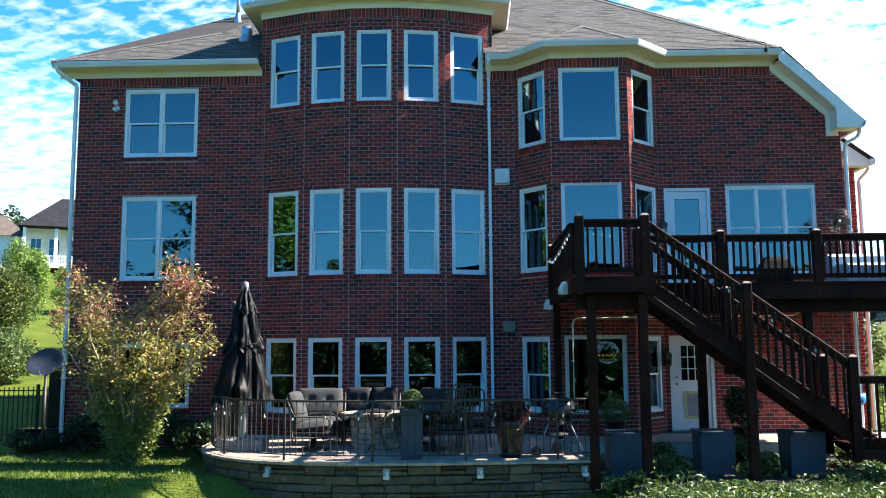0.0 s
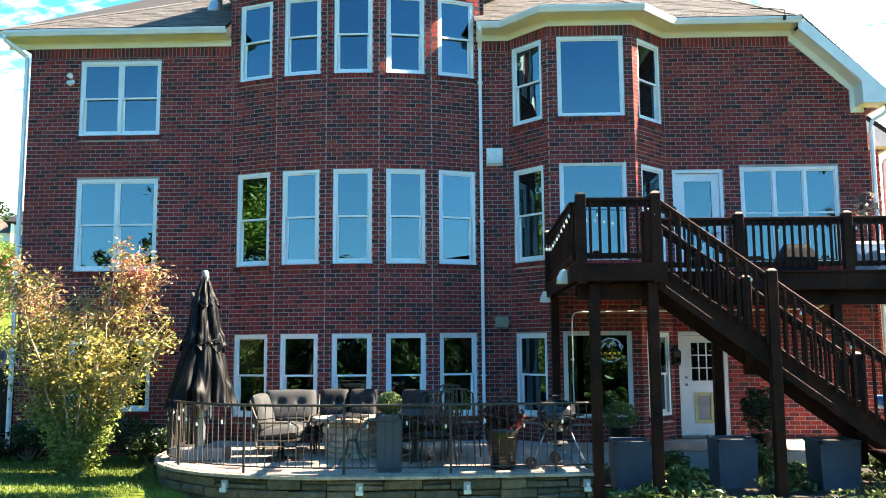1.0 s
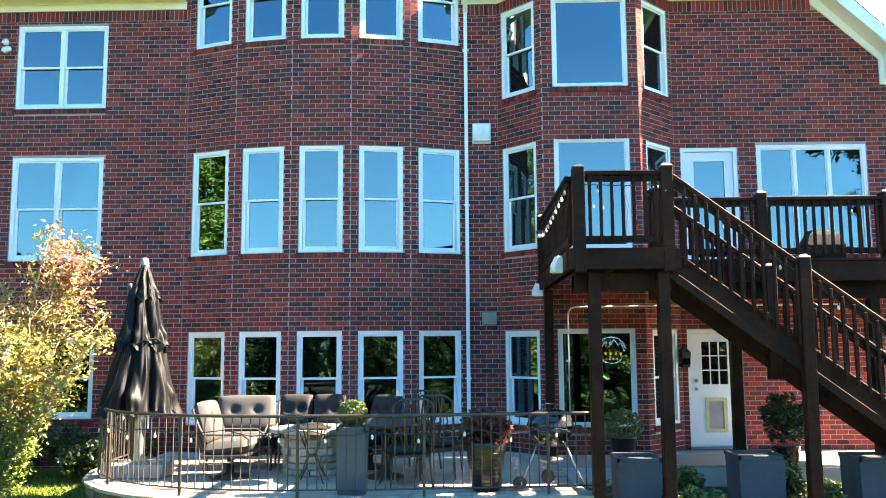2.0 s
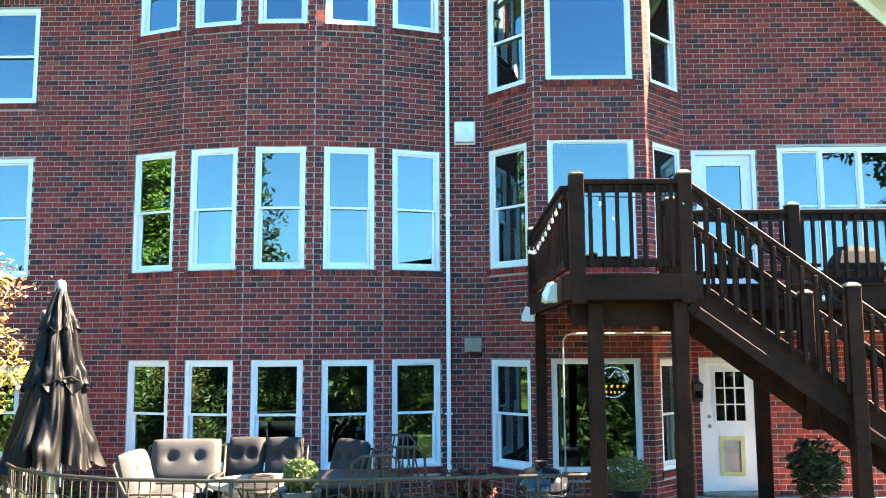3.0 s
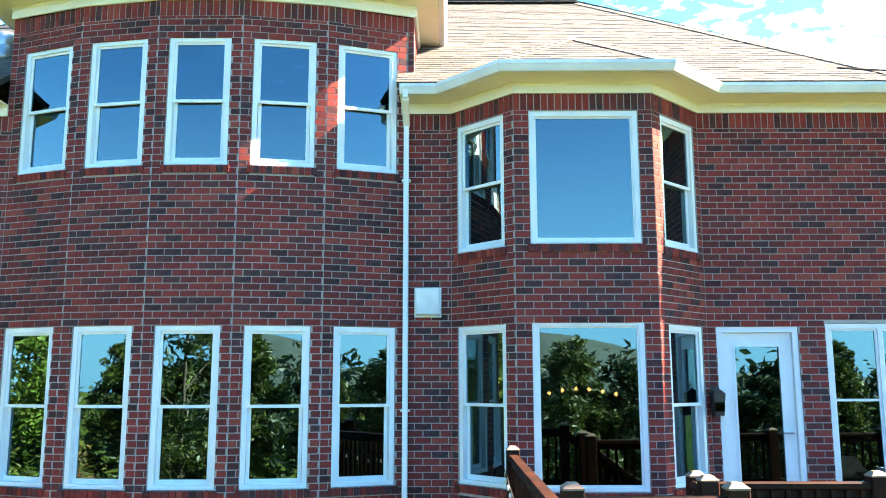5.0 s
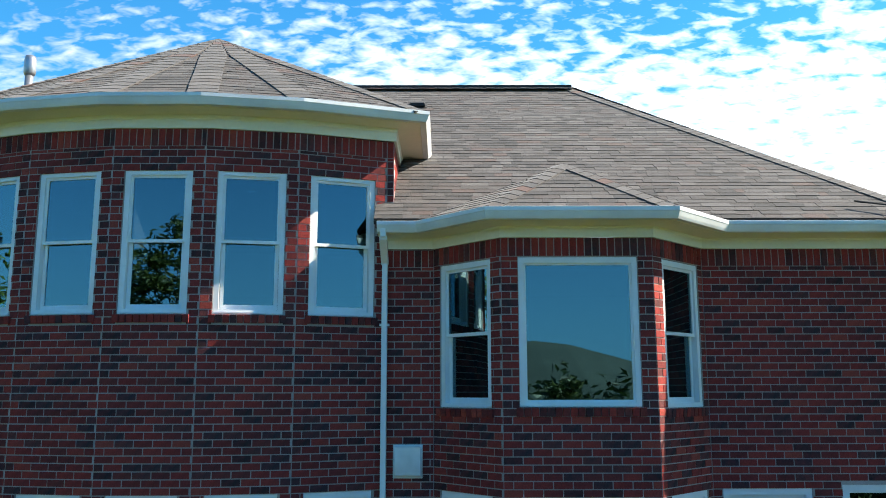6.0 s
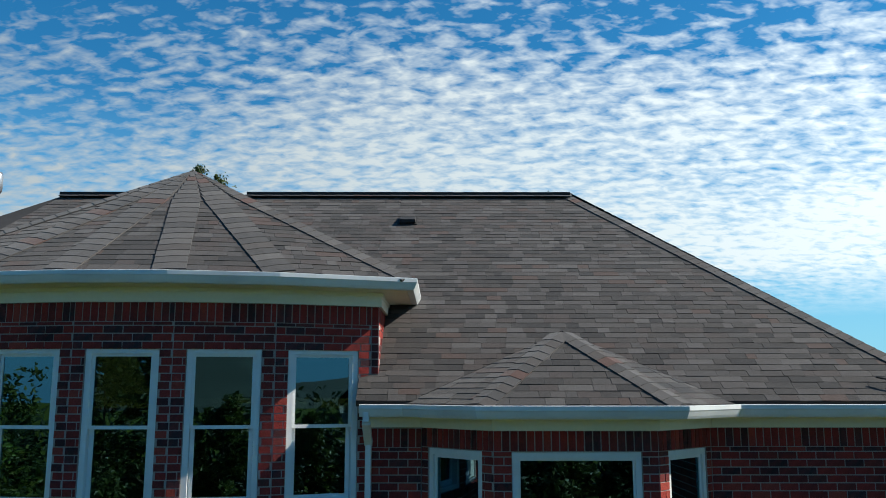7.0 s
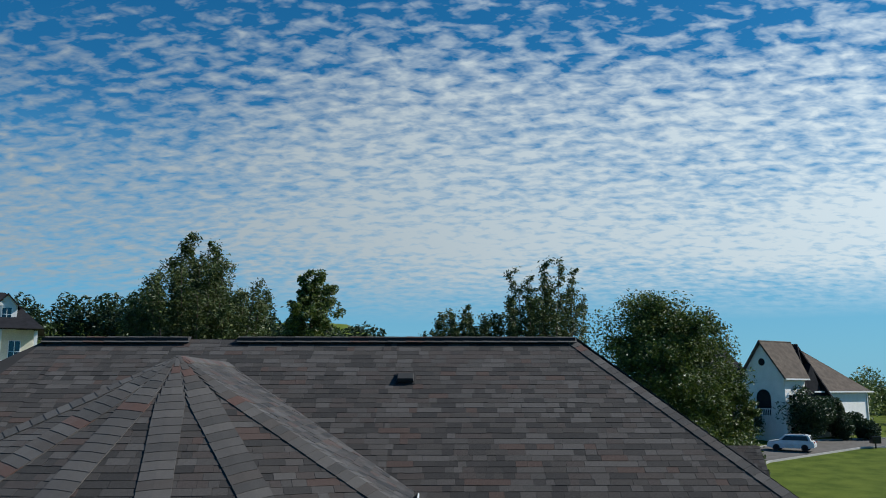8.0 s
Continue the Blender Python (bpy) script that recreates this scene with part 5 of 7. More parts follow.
s = 0.0
while s < L_ - 0.1:
    w = min(rng.uniform(0.55, 0.95), L_ - s)
    pts = []
    for q in range(3):
        p, d = along(PATIO, s + 0.004 + (w - 0.008) * q / 2)
        n = Vector((d.y, -d.x))
        for o, zs in ((0.055 + rng.uniform(-0.008, 0.012), (0.395, 0.436)), (-0.30, (0.39, 0.442))):
            for zz in zs:
                c = p + n * o
                pts.append((c.x, c.y, zz))
    part("cap_stone", Geo().hull(pts), CAPSTONE, wall, "pale flagstone cap")
    s += w
for s in (4.35, 6.3, 7.75, 9.4):
    p, d = along(PATIO, s)
    th = thing("wall_light", "small pale hardscape lamp on the stone wall", "light fixture", pose(p.x, p.y, 0.26, 0, 0, math.degrees(math.atan2(d.y, d.x))), group="wall lamps")
    part("plate", Geo().cbox(-0.05, 0.05, -0.035, 0.01, -0.02, 0.09, 0.005), mat("lamp_grey", (0.35, 0.35, 0.34), None, 5, 0.5), th)
    part("lens", Geo().cbox(-0.05, 0.05, -0.075, -0.03, -0.07, -0.01, 0.008), PLASTIC, th, "white lamp lens")
    part("stem", Geo().cbox(-0.008, 0.03, -0.06, -0.035, -0.01, 0.05, 0.003), PLASTIC, th)

# iron railing round the patio
RP = offset_path(PATIO, -0.13)
th = thing("patio_railing", "curved dark wrought-iron patio railing", "railing", kind="structure")
RL = path_len(RP)
samples = [along(RP, RL * i / 60)[0] for i in range(61)]
part("top_rail", Geo().tube([(p.x, p.y, 1.37) for p in samples], 0.019, 8), IRON, th, smooth=True)
part("bottom_rail", Geo().tube([(p.x, p.y, 0.53) for p in samples], 0.011, 6), IRON, th, smooth=True)
nb = int(RL / 0.112)
for i in range(nb + 1):
    p, d = along(RP, min(RL * i / nb, RL - 0.001))
    if i % 13 == 0 or i == nb:
        part("post", Geo().cbox(p.x - 0.017, p.x + 0.017, p.y - 0.017, p.y + 0.017, 0.43, 1.36, 0.003), IRON, th)
    else:
        part("baluster", Geo().tube([(p.x, p.y, 0.52), (p.x, p.y, 1.365)], 0.0075, 5), IRON, th)
bulbs("string_lights", [(p.x, p.y - 0.03, 1.24 - 0.10 * abs(math.sin(i * 0.5))) for i, p in enumerate(samples)][::2], "string of clear bulbs along the patio railing", 0.55)


# ---- patio furniture ----
def cushion(g, x0, x1, y0, y1, z0, z1, tufts=(), m=None, n=14):
    """A soft pillow with rounded edges and button tufts on its front (-y) face."""
    c = Vector(((x0 + x1) / 2, (y0 + y1) / 2, (z0 + z1) / 2))
    hx, hy, hz = (x1 - x0) / 2, (y1 - y0) / 2, (z1 - z0) / 2
    for sgn in (-1, 1):
        vs, fs = [], []
        for i in range(n + 1):
            for j in range(n + 1):
                u, v = -1 + 2 * i / n, -1 + 2 * j / n
                e = (1 - abs(u) ** 5) * (1 - abs(v) ** 5)
                d = hy * max(0.0, e) ** 0.4
                for tu, tv in tufts:
                    d -= hy * 0.6 * math.exp(-((u - tu) ** 2 * hx * hx + (v - tv) ** 2 * hz * hz) / 0.0035) * (1 if sgn < 0 else 0)
                r = 1 - 0.04 * (u * u * v * v)
                p = Vector((c.x + u * hx * r, c.y + sgn * d, c.z + v * hz * r))
                vs.append(m @ p if m else p)
        for i in range(n):
            for j in range(n):
                a = i * (n + 1) + j
                q = (a, a + n + 1, a + n + 2, a + 1)
                fs.append(q if sgn < 0 else q[::-1])
        g.add(vs, fs)
    return g


def lounge_chair(name, label, m, w, cloth, seats=1, swivel=True, group="patio lounge seats"):
    """A metal-framed lounge seat; it faces -y."""
    th = thing(name, label, "lounge chair" if seats == 1 else "loveseat", m, group=group)
    back = Matrix.Translation((0, 0.22, 0.46)) @ Matrix.Rotation(radians(-16), 4, "X")
    sw = w / seats
    for i in range(seats):
        x0 = -w / 2 + i * sw
        seat = Matrix.Translation((0, 0, 0.42)) @ Matrix.Rotation(radians(-5), 4, "X") @ Matrix.Rotation(radians(-90), 4, "X")
        part("seat_cushion", cushion(Geo(), x0 + 0.012, x0 + sw - 0.012, -0.095, 0.095, -0.33, 0.31, (), seat), cloth, th, smooth=True)
        t = ((-0.38, 0.12), (0.38, 0.12))
        part("back_cushion", cushion(Geo(), x0 + 0.008, x0 + sw - 0.008, -0.115, 0.105, 0.02, 0.58, t, back, 20), cloth, th, smooth=True)
    for sx in (-1, 1):
        x = sx * (w / 2 + 0.03)
        part("arm_frame", Geo().tube([(x, 0.41, 0.92), (x, 0.33, 0.72), (x, 0.26, 0.60), (x, -0.26, 0.60), (x, -0.34, 0.54), (x, -0.32, 0.24), (x, 0.30, 0.24), (x, 0.36, 0.78)], 0.017, 6), IRON, th, smooth=True)
    part("back_frame", Geo().tube([(-w / 2 - 0.03, 0.41, 0.92), (w / 2 + 0.03, 0.41, 0.92)], 0.017, 6), IRON, th)
    for i in range(5):
        x = -w / 2 + w * (i + 0.5) / 5
        part("back_slat", Geo().tube([(x, 0.41, 0.92), (x, 0.30, 0.36)], 0.009, 5), IRON, th)
    part("seat_frame", Geo().cbox(-w / 2 - 0.02, w / 2 + 0.02, -0.31, 0.30, 0.30, 0.335, 0.006), IRON, th)
    if swivel:
        part("swivel_base", Geo().lathe([(0.28, 0), (0.27, 0.025), (0.06, 0.06), (0.04, 0.3)], 18), IRON, th, smooth=True)
    else:
        for sx in (-1, 1):
            for y in (-0.28, 0.28):
                part("leg", Geo().tube([(sx * w / 2, y, 0), (sx * w / 2, y, 0.32)], 0.017, 6), IRON, th)
    return th


lounge_chair("swivel_chair", "grey-cushioned swivel lounge chair with dark metal frame", pose(-1.80, -3.05, FLOOR, 0, 0, 90), 0.70, GREYCLOTH)
lounge_chair("cuddle_chair", "wide grey tufted lounge chair facing the railing", pose(-1.88, -2.15, FLOOR, 0, 0, 6), 0.90, GREYCLOTH, 1, False)
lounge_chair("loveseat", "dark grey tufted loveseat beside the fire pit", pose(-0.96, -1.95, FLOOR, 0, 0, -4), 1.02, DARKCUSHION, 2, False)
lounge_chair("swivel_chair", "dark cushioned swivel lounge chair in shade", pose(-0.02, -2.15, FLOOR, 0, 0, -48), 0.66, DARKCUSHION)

# stone fire pit table
th = thing("fire_pit", "rounded ledge-stone fire pit with a pale slab top", "fire pit", pose(-0.76, -2.62, FLOOR))
z = 0.0
while z < 0.55:
    h = min(rng.uniform(0.08, 0.16), 0.56 - z)
    h = 0.56 - z if 0.56 - z - h < 0.05 else h
    a = rng.uniform(0, 40)
    end = a + 360
    while a < end - 4:
        da = min(rng.uniform(26, 52), end - a)
        pts = []
        for i in range(3):
            t = radians(a + 1.2 + (da - 2.4) * i / 2)
            r = 0.43 + rng.uniform(-0.025, 0.025)
            pts += [(rr_ * math.cos(t), rr_ * math.sin(t), zz) for rr_, zz in ((r - 0.012, z + 0.004), (r, z + 0.02), (r, z + h - 0.02), (r - 0.012, z + h - 0.004), (0.30, z + 0.004), (0.30, z + h - 0.004))]
        part("stone", Geo().hull(pts), PITSTONE, th)
        a += da
    z += h
part("slab_top", Geo().hull([((0.60 + 0.015 * math.sin(7 * i)) * math.cos(radians(i * 18)), (0.56 + 0.015 * math.cos(5 * i)) * math.sin(radians(i * 18)), zz) for i in range(20) for zz in (0.57, 0.585, 0.62)]), CAPSTONE, th, "pale stone slab top")
part("burner", Geo().lathe([(0.16, 0.62), (0.16, 0.67), (0.12, 0.675), (0.0, 0.65)], 16), IRON, th, "black metal burner")

# wrought-iron side table
th = thing("side_table", "small black wrought-iron side table", "side table", pose(-0.62, -3.46, FLOOR))
part("top", Geo().lathe([(0.24, 0.68), (0.25, 0.69), (0.25, 0.705), (0.0, 0.705)], 20), IRON, th)
for i in range(4):
    a = radians(45 + 90 * i)
    c, s = math.cos(a), math.sin(a)
    part("leg", Geo().tube([(0.22 * c, 0.22 * s, 0.68), (0.12 * c, 0.12 * s, 0.48), (0.07 * c, 0.07 * s, 0.34), (0.14 * c, 0.14 * s, 0.16), (0.26 * c, 0.26 * s, 0.0)], 0.010, 6), IRON, th)
part("ring", Geo().tube([(0.075 * math.cos(t * 0.524), 0.075 * math.sin(t * 0.524), 0.34) for t in range(13)], 0.008, 5), IRON, th)

# dining set
th = thing("dining_table", "round dark metal patio dining table", "table", pose(0.30, -3.10, FLOOR))
part("tabletop", Geo().lathe([(0.60, 0.70), (0.61, 0.715), (0.61, 0.735), (0.0, 0.737)], 28), IRON, th)
part("pedestal", Geo().lathe([(0.26, 0.0), (0.25, 0.03), (0.07, 0.08), (0.045, 0.2), (0.045, 0.66), (0.14, 0.70)], 18), IRON, th, smooth=True)


def dining_chair(m):
    th = thing("dining_chair", "black metal high-backed patio dining chair", "chair", m, group="dining chairs")
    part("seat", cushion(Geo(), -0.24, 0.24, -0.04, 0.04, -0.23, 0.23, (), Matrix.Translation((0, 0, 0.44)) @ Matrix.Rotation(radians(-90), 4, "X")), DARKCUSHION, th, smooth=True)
    part("seat_frame", Geo().cbox(-0.25, 0.25, -0.24, 0.24, 0.37, 0.40, 0.006), IRON, th)
    part("back_frame", Geo().tube([(-0.25, 0.22, 0.38), (-0.25, 0.34, 1.02), (-0.15, 0.36, 1.09), (0.15, 0.36, 1.09), (0.25, 0.34, 1.02), (0.25, 0.22, 0.38)], 0.016, 6), IRON, th, smooth=True)
    for x in (-0.16, -0.08, 0.0, 0.08, 0.16):
        part("back_slat", Geo().tube([(x * 0.5, 0.23, 0.42), (x * 1.1, 0.30, 0.75), (x * 0.8, 0.355, 1.08)], 0.010, 5), IRON, th)
    for sx in (-1, 1):
        part("arm", Geo().tube([(sx * 0.25, 0.27, 0.64), (sx * 0.27, -0.10, 0.66), (sx * 0.26, -0.22, 0.60), (sx * 0.25, -0.22, 0.40)], 0.014, 6), IRON, th)
        for y in (-0.22, 0.22):
            part("leg", Geo().tube([(sx * 0.24, y, 0.40), (sx * 0.27, y * 1.2, 0.0)], 0.016, 6, 0.012), IRON, th)
    return th


dc = dining_chair(pose(0.62, -3.74, FLOOR, 0, 0, 200))
for x, y, a in ((1.02, -3.0, 80), (0.66, -2.45, 60)):
    copy_thing(dc, pose(x, y, FLOOR, 0, 0, a - 90 + (180 if a == 80 else 0)))

# closed umbrella
th = thing("patio_umbrella", "closed black canvas patio umbrella on a grey base", "umbrella", pose(-3.08, -3.00, FLOOR))
part("base_weight", Geo().cbox(-0.42, 0.42, -0.24, 0.26, 0.0, 0.20, 0.02), mat("base_grey", (0.20, 0.20, 0.20), (0.16, 0.16, 0.16), 3, 0.6), th, "grey base weight box")
part("mast", Geo().cbox(-0.055, 0.055, -0.045, 0.045, 0.18, 2.90, 0.012), GREYMETAL, th, "grey metal mast")
part("side_mast", Geo().tube([(-0.10, 0.10, 0.18), (-0.24, 0.10, 2.64)], 0.034, 10), IRON, th, "dark cantilever mast", True)


def canopy_tier(z0, z1, r0, r1, seed, hem, twist=0.0):
    """One furled layer of cloth from its hem at z0 up to z1, with hanging folds."""
    nu, nv = 144, 26
    vs = []
    for j in range(nv + 1):
        v = j / nv
        R = r0 + (r1 - r0) * v ** 0.82
        for i in range(nu):
            t = 2 * math.pi * i / nu
            lobe = abs(math.sin(4 * t + twist + 0.35 * math.sin(4 * v + seed)))
            fold = 0.66 + 0.34 * lobe ** 0.6
            n1 = noise.noise((3.0 * math.cos(t) + seed, 3.0 * math.sin(t), 1.6 * v))
            n2 = noise.noise((8.5 * math.cos(t), 8.5 * math.sin(t) + seed, 3.2 * v + 1.4 * math.sin(4 * t)))
            swag = 0.16 * max(0.0, math.sin(4 * t + twist + 1.1)) * math.exp(-((v - 0.22 - 0.05 * math.sin(2 * t)) / 0.09) ** 2)
            r = R * (fold + (0.22 * n1 + 0.12 * n2 + swag) * (1 - 0.55 * v))
            z = z0 + (z1 - z0) * v + (1 - v) ** 3 * hem * (math.cos(8 * t + 2 * twist) + 0.8 * n1)
            vs.append((r * math.cos(t), r * math.sin(t), z))
    fs = [(j * nu + i, j * nu + (i + 1) % nu, (j + 1) * nu + (i + 1) % nu, (j + 1) * nu + i) for j in range(nv) for i in range(nu)]
    return Geo().add(vs, fs)


part("lower_canopy", canopy_tier(0.86, 1.98, 0.55, 0.26, 1.3, 0.05), BLACKCLOTH, th, "black furled canopy", True)
part("middle_canopy", canopy_tier(1.76, 2.55, 0.375, 0.17, 4.1, 0.06, 0.5), BLACKCLOTH, th, "black furled canopy layer", True)
part("top_canopy", canopy_tier(2.40, 2.90, 0.245, 0.05, 7.7, 0.03, 0.2), BLACKCLOTH, th, "black furled canopy top", True)
part("finial", Geo().lathe([(0.05, 2.84), (0.06, 2.90), (0.055, 2.96), (0.03, 2.985), (0, 2.99)], 12), mat("finial_grey", (0.22, 0.22, 0.22), None, 5, 0.6), th, "grey finial cap", True)
part("strap", Geo().tube([(0.335 * math.cos(t * 0.4), 0.335 * math.sin(t * 0.4), 1.82 - 0.05 * math.cos(t * 1.6)) for t in range(17)], 0.014, 5), BLACKCLOTH, th, "canvas tie strap")
for k, (x, z) in enumerate(((-0.16, 0.62), (0.10, 0.55), (0.22, 0.66))):
    part("tie_cord", Geo().tube([(x, -0.26, z + 0.25), (x + 0.01, -0.28, z)], 0.012, 5), PLASTIC, th, "pale tie cord")


# kettle grill
th = thing("kettle_grill", "black enamel kettle barbecue on chrome legs", "grill", pose(2.42, -4.0, FLOOR))
part("bowl", Geo().lathe([(0.0, 0.50), (0.10, 0.51), (0.20, 0.57), (0.265, 0.66), (0.285, 0.75)], 24), ENAMEL, th, smooth=True)
lid = part("lid", Geo().lathe([(0.29, 0.745), (0.29, 0.77), (0.26, 0.86), (0.18, 0.935), (0.08, 0.965), (0.0, 0.97)], 24), ENAMEL, th, smooth=True)
part("lid_handle", Geo().tube([(-0.07, 0, 0.96), (-0.06, 0, 1.02), (0.06, 0, 1.02), (0.07, 0, 0.96)], 0.012, 6), IRON, lid, "lid handle")
part("ash_catcher", Geo().lathe([(0.14, 0.34), (0.15, 0.36), (0.12, 0.37), (0.0, 0.37)], 18), GREYMETAL, th)
for a, r in ((200, 0.42), (340, 0.42), (90, 0.38)):
    c, s = math.cos(radians(a)), math.sin(radians(a))
    part("leg", Geo().tube([(0.17 * c, 0.17 * s, 0.57), (r * c, r * s, 0.03)], 0.012, 8), GREYMETAL, th, smooth=True)
for a in (200, 90):
    c, s = math.cos(radians(a)), math.sin(radians(a))
    part("wheel", Geo().lathe([(0.03, -0.018), (0.085, -0.018), (0.085, 0.018), (0.03, 0.018), (0.03, -0.018)], 16), RUBBER, th, "black wheel").matrix_local = pose(0.42 * c, 0.42 * s, 0.085, 90, 0, 20)
part("handle", Geo().tube([(0.28, -0.08, 0.74), (0.38, -0.06, 0.75), (0.38, 0.06, 0.75), (0.28, 0.08, 0.74)], 0.011, 6), IRON, th)


# ---- plants: leaves, shrubs and trees ----
def leaf_geo(g, pts, size, rr, droop=0.0):
    for p in pts:
        a = Vector((rr.gauss(0, 1), rr.gauss(0, 1), rr.gauss(0, 0.7) - droop)).normalized()
        b = a.cross(Vector((rr.gauss(0, 1), rr.gauss(0, 1), rr.gauss(0, 1)))).normalized()
        s = size * rr.uniform(0.65, 1.35)
        p = Vector(p)
        c = a.cross(b) * s * 0.18
        g.add([p - a * s, p + b * s * 0.42 + c, p + a * s, p - b * s * 0.42 + c], [(0, 1, 2, 3)])
    return g


def blob_points(n, centre, rad, rr, shell=0.35):
    out = []
    for _ in range(n):
        d = Vector((rr.gauss(0, 1), rr.gauss(0, 1), rr.gauss(0, 1))).normalized()
        r = 1 - shell * rr.random() ** 1.5
        out.append((centre[0] + d.x * rad[0] * r, centre[1] + d.y * rad[1] * r, centre[2] + d.z * rad[2] * r))
    return out


def shrub(name, label, x, y, z, rad, n, leaf, material, seed, group="", lumps=9):
    rr = random.Random(seed)
    th = thing(name, label, "shrub", pose(x, y, z), group=group)
    g, w = Geo(), Geo()
    for i in range(lumps):
        c = (rr.gauss(0, 0.38) * rad[0], rr.gauss(0, 0.38) * rad[1], rad[2] * (1 + rr.uniform(-0.45, 0.4)))
        k = rr.uniform(0.40, 0.62)
        leaf_geo(g, blob_points(n // lumps, c, (rad[0] * k, rad[1] * k, rad[2] * k), rr, 0.6), leaf, rr)
        w.tube([(0, 0, 0), (c[0] * 0.5, c[1] * 0.5, c[2] * 0.5), c], 0.02, 5, 0.006)
    part("stem_growth", w, BARK, th)
    part("foliage", g, material, th)
    return th


def ball_shrub(name, label, x, y, z, r, n, leaf, material, seed, pot=None):
    rr = random.Random(seed)
    th = thing(name, label, "plant", pose(x, y, z))
    part("foliage", leaf_geo(Geo(), blob_points(n, (0, 0, r), (r, r, r * 0.95), rr, 0.25), leaf, rr), material, th)
    part("core", Geo().lathe([(0.02, -0.03), (r * 0.6, r * 0.5), (r * 0.7, r), (r * 0.5, r * 1.5), (0, r * 1.7)], 12), L_DARK, th)
    return th


def tree(name, label, x, y, h, rad, r0, material, n, leaf, seed, base=0.28, lumps=26, spiky=0.0, group="", bark=None):
    rr = random.Random(seed)
    z0 = land(x, y) - 0.1
    th = thing(name, label, "tree", pose(x, y, z0), group=group)
    w, g = Geo(), Geo()
    lean = (rr.uniform(-0.3, 0.3), rr.uniform(-0.3, 0.3))
    spine = [(lean[0] * t * t, lean[1] * t * t, h * 0.9 * t) for t in (0, 0.15, 0.35, 0.6, 0.85, 1.0)]
    w.tube(spine, r0, 8, r0 * 0.15)
    limbs = Geo()
    hz = h * (1 - base) / 2
    for i in range(lumps):
        t = (i + 0.5) / lumps
        zz = base * h + (1 - base) * h * t
        prof = math.sin(math.pi * min(1, max(0.02, (t * 0.86 + 0.12)))) ** (0.7 if spiky > 0.25 else 0.42)
        a = i * 2.39996 + rr.uniform(-0.4, 0.4)
        rr_ = rad * prof * rr.uniform(0.35, 0.82)
        c = Vector((lean[0] * t + rr_ * math.cos(a), lean[1] * t + rr_ * math.sin(a), zz))
        k = rad * rr.uniform(0.26, 0.42)
        up = 1 + spiky * rr.random()
        for q in blob_points(9, c, (k, k, k * 0.8 * up), rr, 0.6):
            e = k * rr.uniform(0.36, 0.60)
            leaf_geo(g, blob_points(n // lumps // 9, q, (e, e, e * 0.8), rr, 0.85), leaf, rr)
        s = Vector((lean[0] * t, lean[1] * t, max(h * 0.12, zz - rr_ * 0.9)))
        limbs.tube([s, (s + c) / 2 + Vector((0, 0, -0.1)), c], r0 * 0.28, 5, r0 * 0.06)
    part("trunk", w, bark or BARK, th, smooth=True)
    part("limb_structure", limbs, bark or BARK, th)
    part("crown", g, material, th)
    return th


# potted plants on and beside the patio
def square_planter(x, y, z, w, h, label, group=""):
    th = thing("planter_box", label, "planter", pose(x, y, z), group=group)
    k = 0.93
    part("body", Geo().hull([(sx * w / 2 * k, sy * w / 2 * k, 0) for sx in (-1, 1) for sy in (-1, 1)] + [(sx * w / 2, sy * w / 2, h - 0.03) for sx in (-1, 1) for sy in (-1, 1)]), BLUEPOT, th)
    rim = Geo()
    for m in (Matrix.Rotation(radians(90 * i), 4, "Z") for i in range(4)):
        rim.cbox(-w / 2 - 0.012, w / 2 + 0.012, -w / 2 - 0.012, -w / 2 + 0.03, h - 0.03, h + 0.02, 0.004, m)
    part("rim", rim, BLUEPOT, th)
    part("soil", Geo().box(-w / 2 + 0.02, w / 2 - 0.02, -w / 2 + 0.02, w / 2 - 0.02, h - 0.029, h - 0.012), SOIL, th, "dark soil")
    return th


square_planter(0.03, -4.36, FLOOR, 0.34, 0.78, "tall slate-blue square planter on the patio")
ball_shrub("boxwood", "small clipped boxwood ball in a planter", 0.03, -4.36, FLOOR + 0.77, 0.175, 3200, 0.018, L_IVY, 3)
for x, y, w, h in ((3.46, -3.95, 0.52, 0.72), (4.98, -3.75, 0.56, 0.72), (6.34, -3.95, 0.56, 0.72)):
    square_planter(x, y, land(x, y) - 0.04, w, h, "slate-blue square planter box under the deck", "planter boxes")
th = thing("flower_pot", "tall brown ribbed pot with red foliage", "plant pot", pose(1.62, -4.12, FLOOR))
part("pot", Geo().lathe([(0.15, 0), (0.17, 0.02), (0.24, 0.50), (0.255, 0.58), (0.235, 0.60), (0.22, 0.56), (0.0, 0.54)], 24), BROWNPOT, th, smooth=True)
for i in range(9):
    part("pot_rib", Geo().tube([((0.175 + 0.0075 * i) * math.cos(t * 0.3927), (0.175 + 0.0075 * i) * math.sin(t * 0.3927), 0.06 + i * 0.05) for t in range(17)], 0.006, 4), BROWNPOT, th)
rr = random.Random(5)
part("foliage", leaf_geo(Geo(), blob_points(700, (0, 0, 0.72), (0.33, 0.33, 0.26), rr, 0.8), 0.05, rr), L_RED, th, "dark red foliage")
part("stems", Geo().tube([(0, 0, 0.5), (0.02, 0, 1.35)], 0.008, 5, 0.004).tube([(0.02, 0.02, 0.5), (-0.12, 0, 1.05)], 0.006, 5).tube([(0, 0, 0.5), (0.15, 0.02, 1.0)], 0.006, 5), BARK, th)
th = thing("mum_pot", "round chrysanthemum in a dark pot", "plant pot", pose(3.72, -1.75, FLOOR - 0.004))
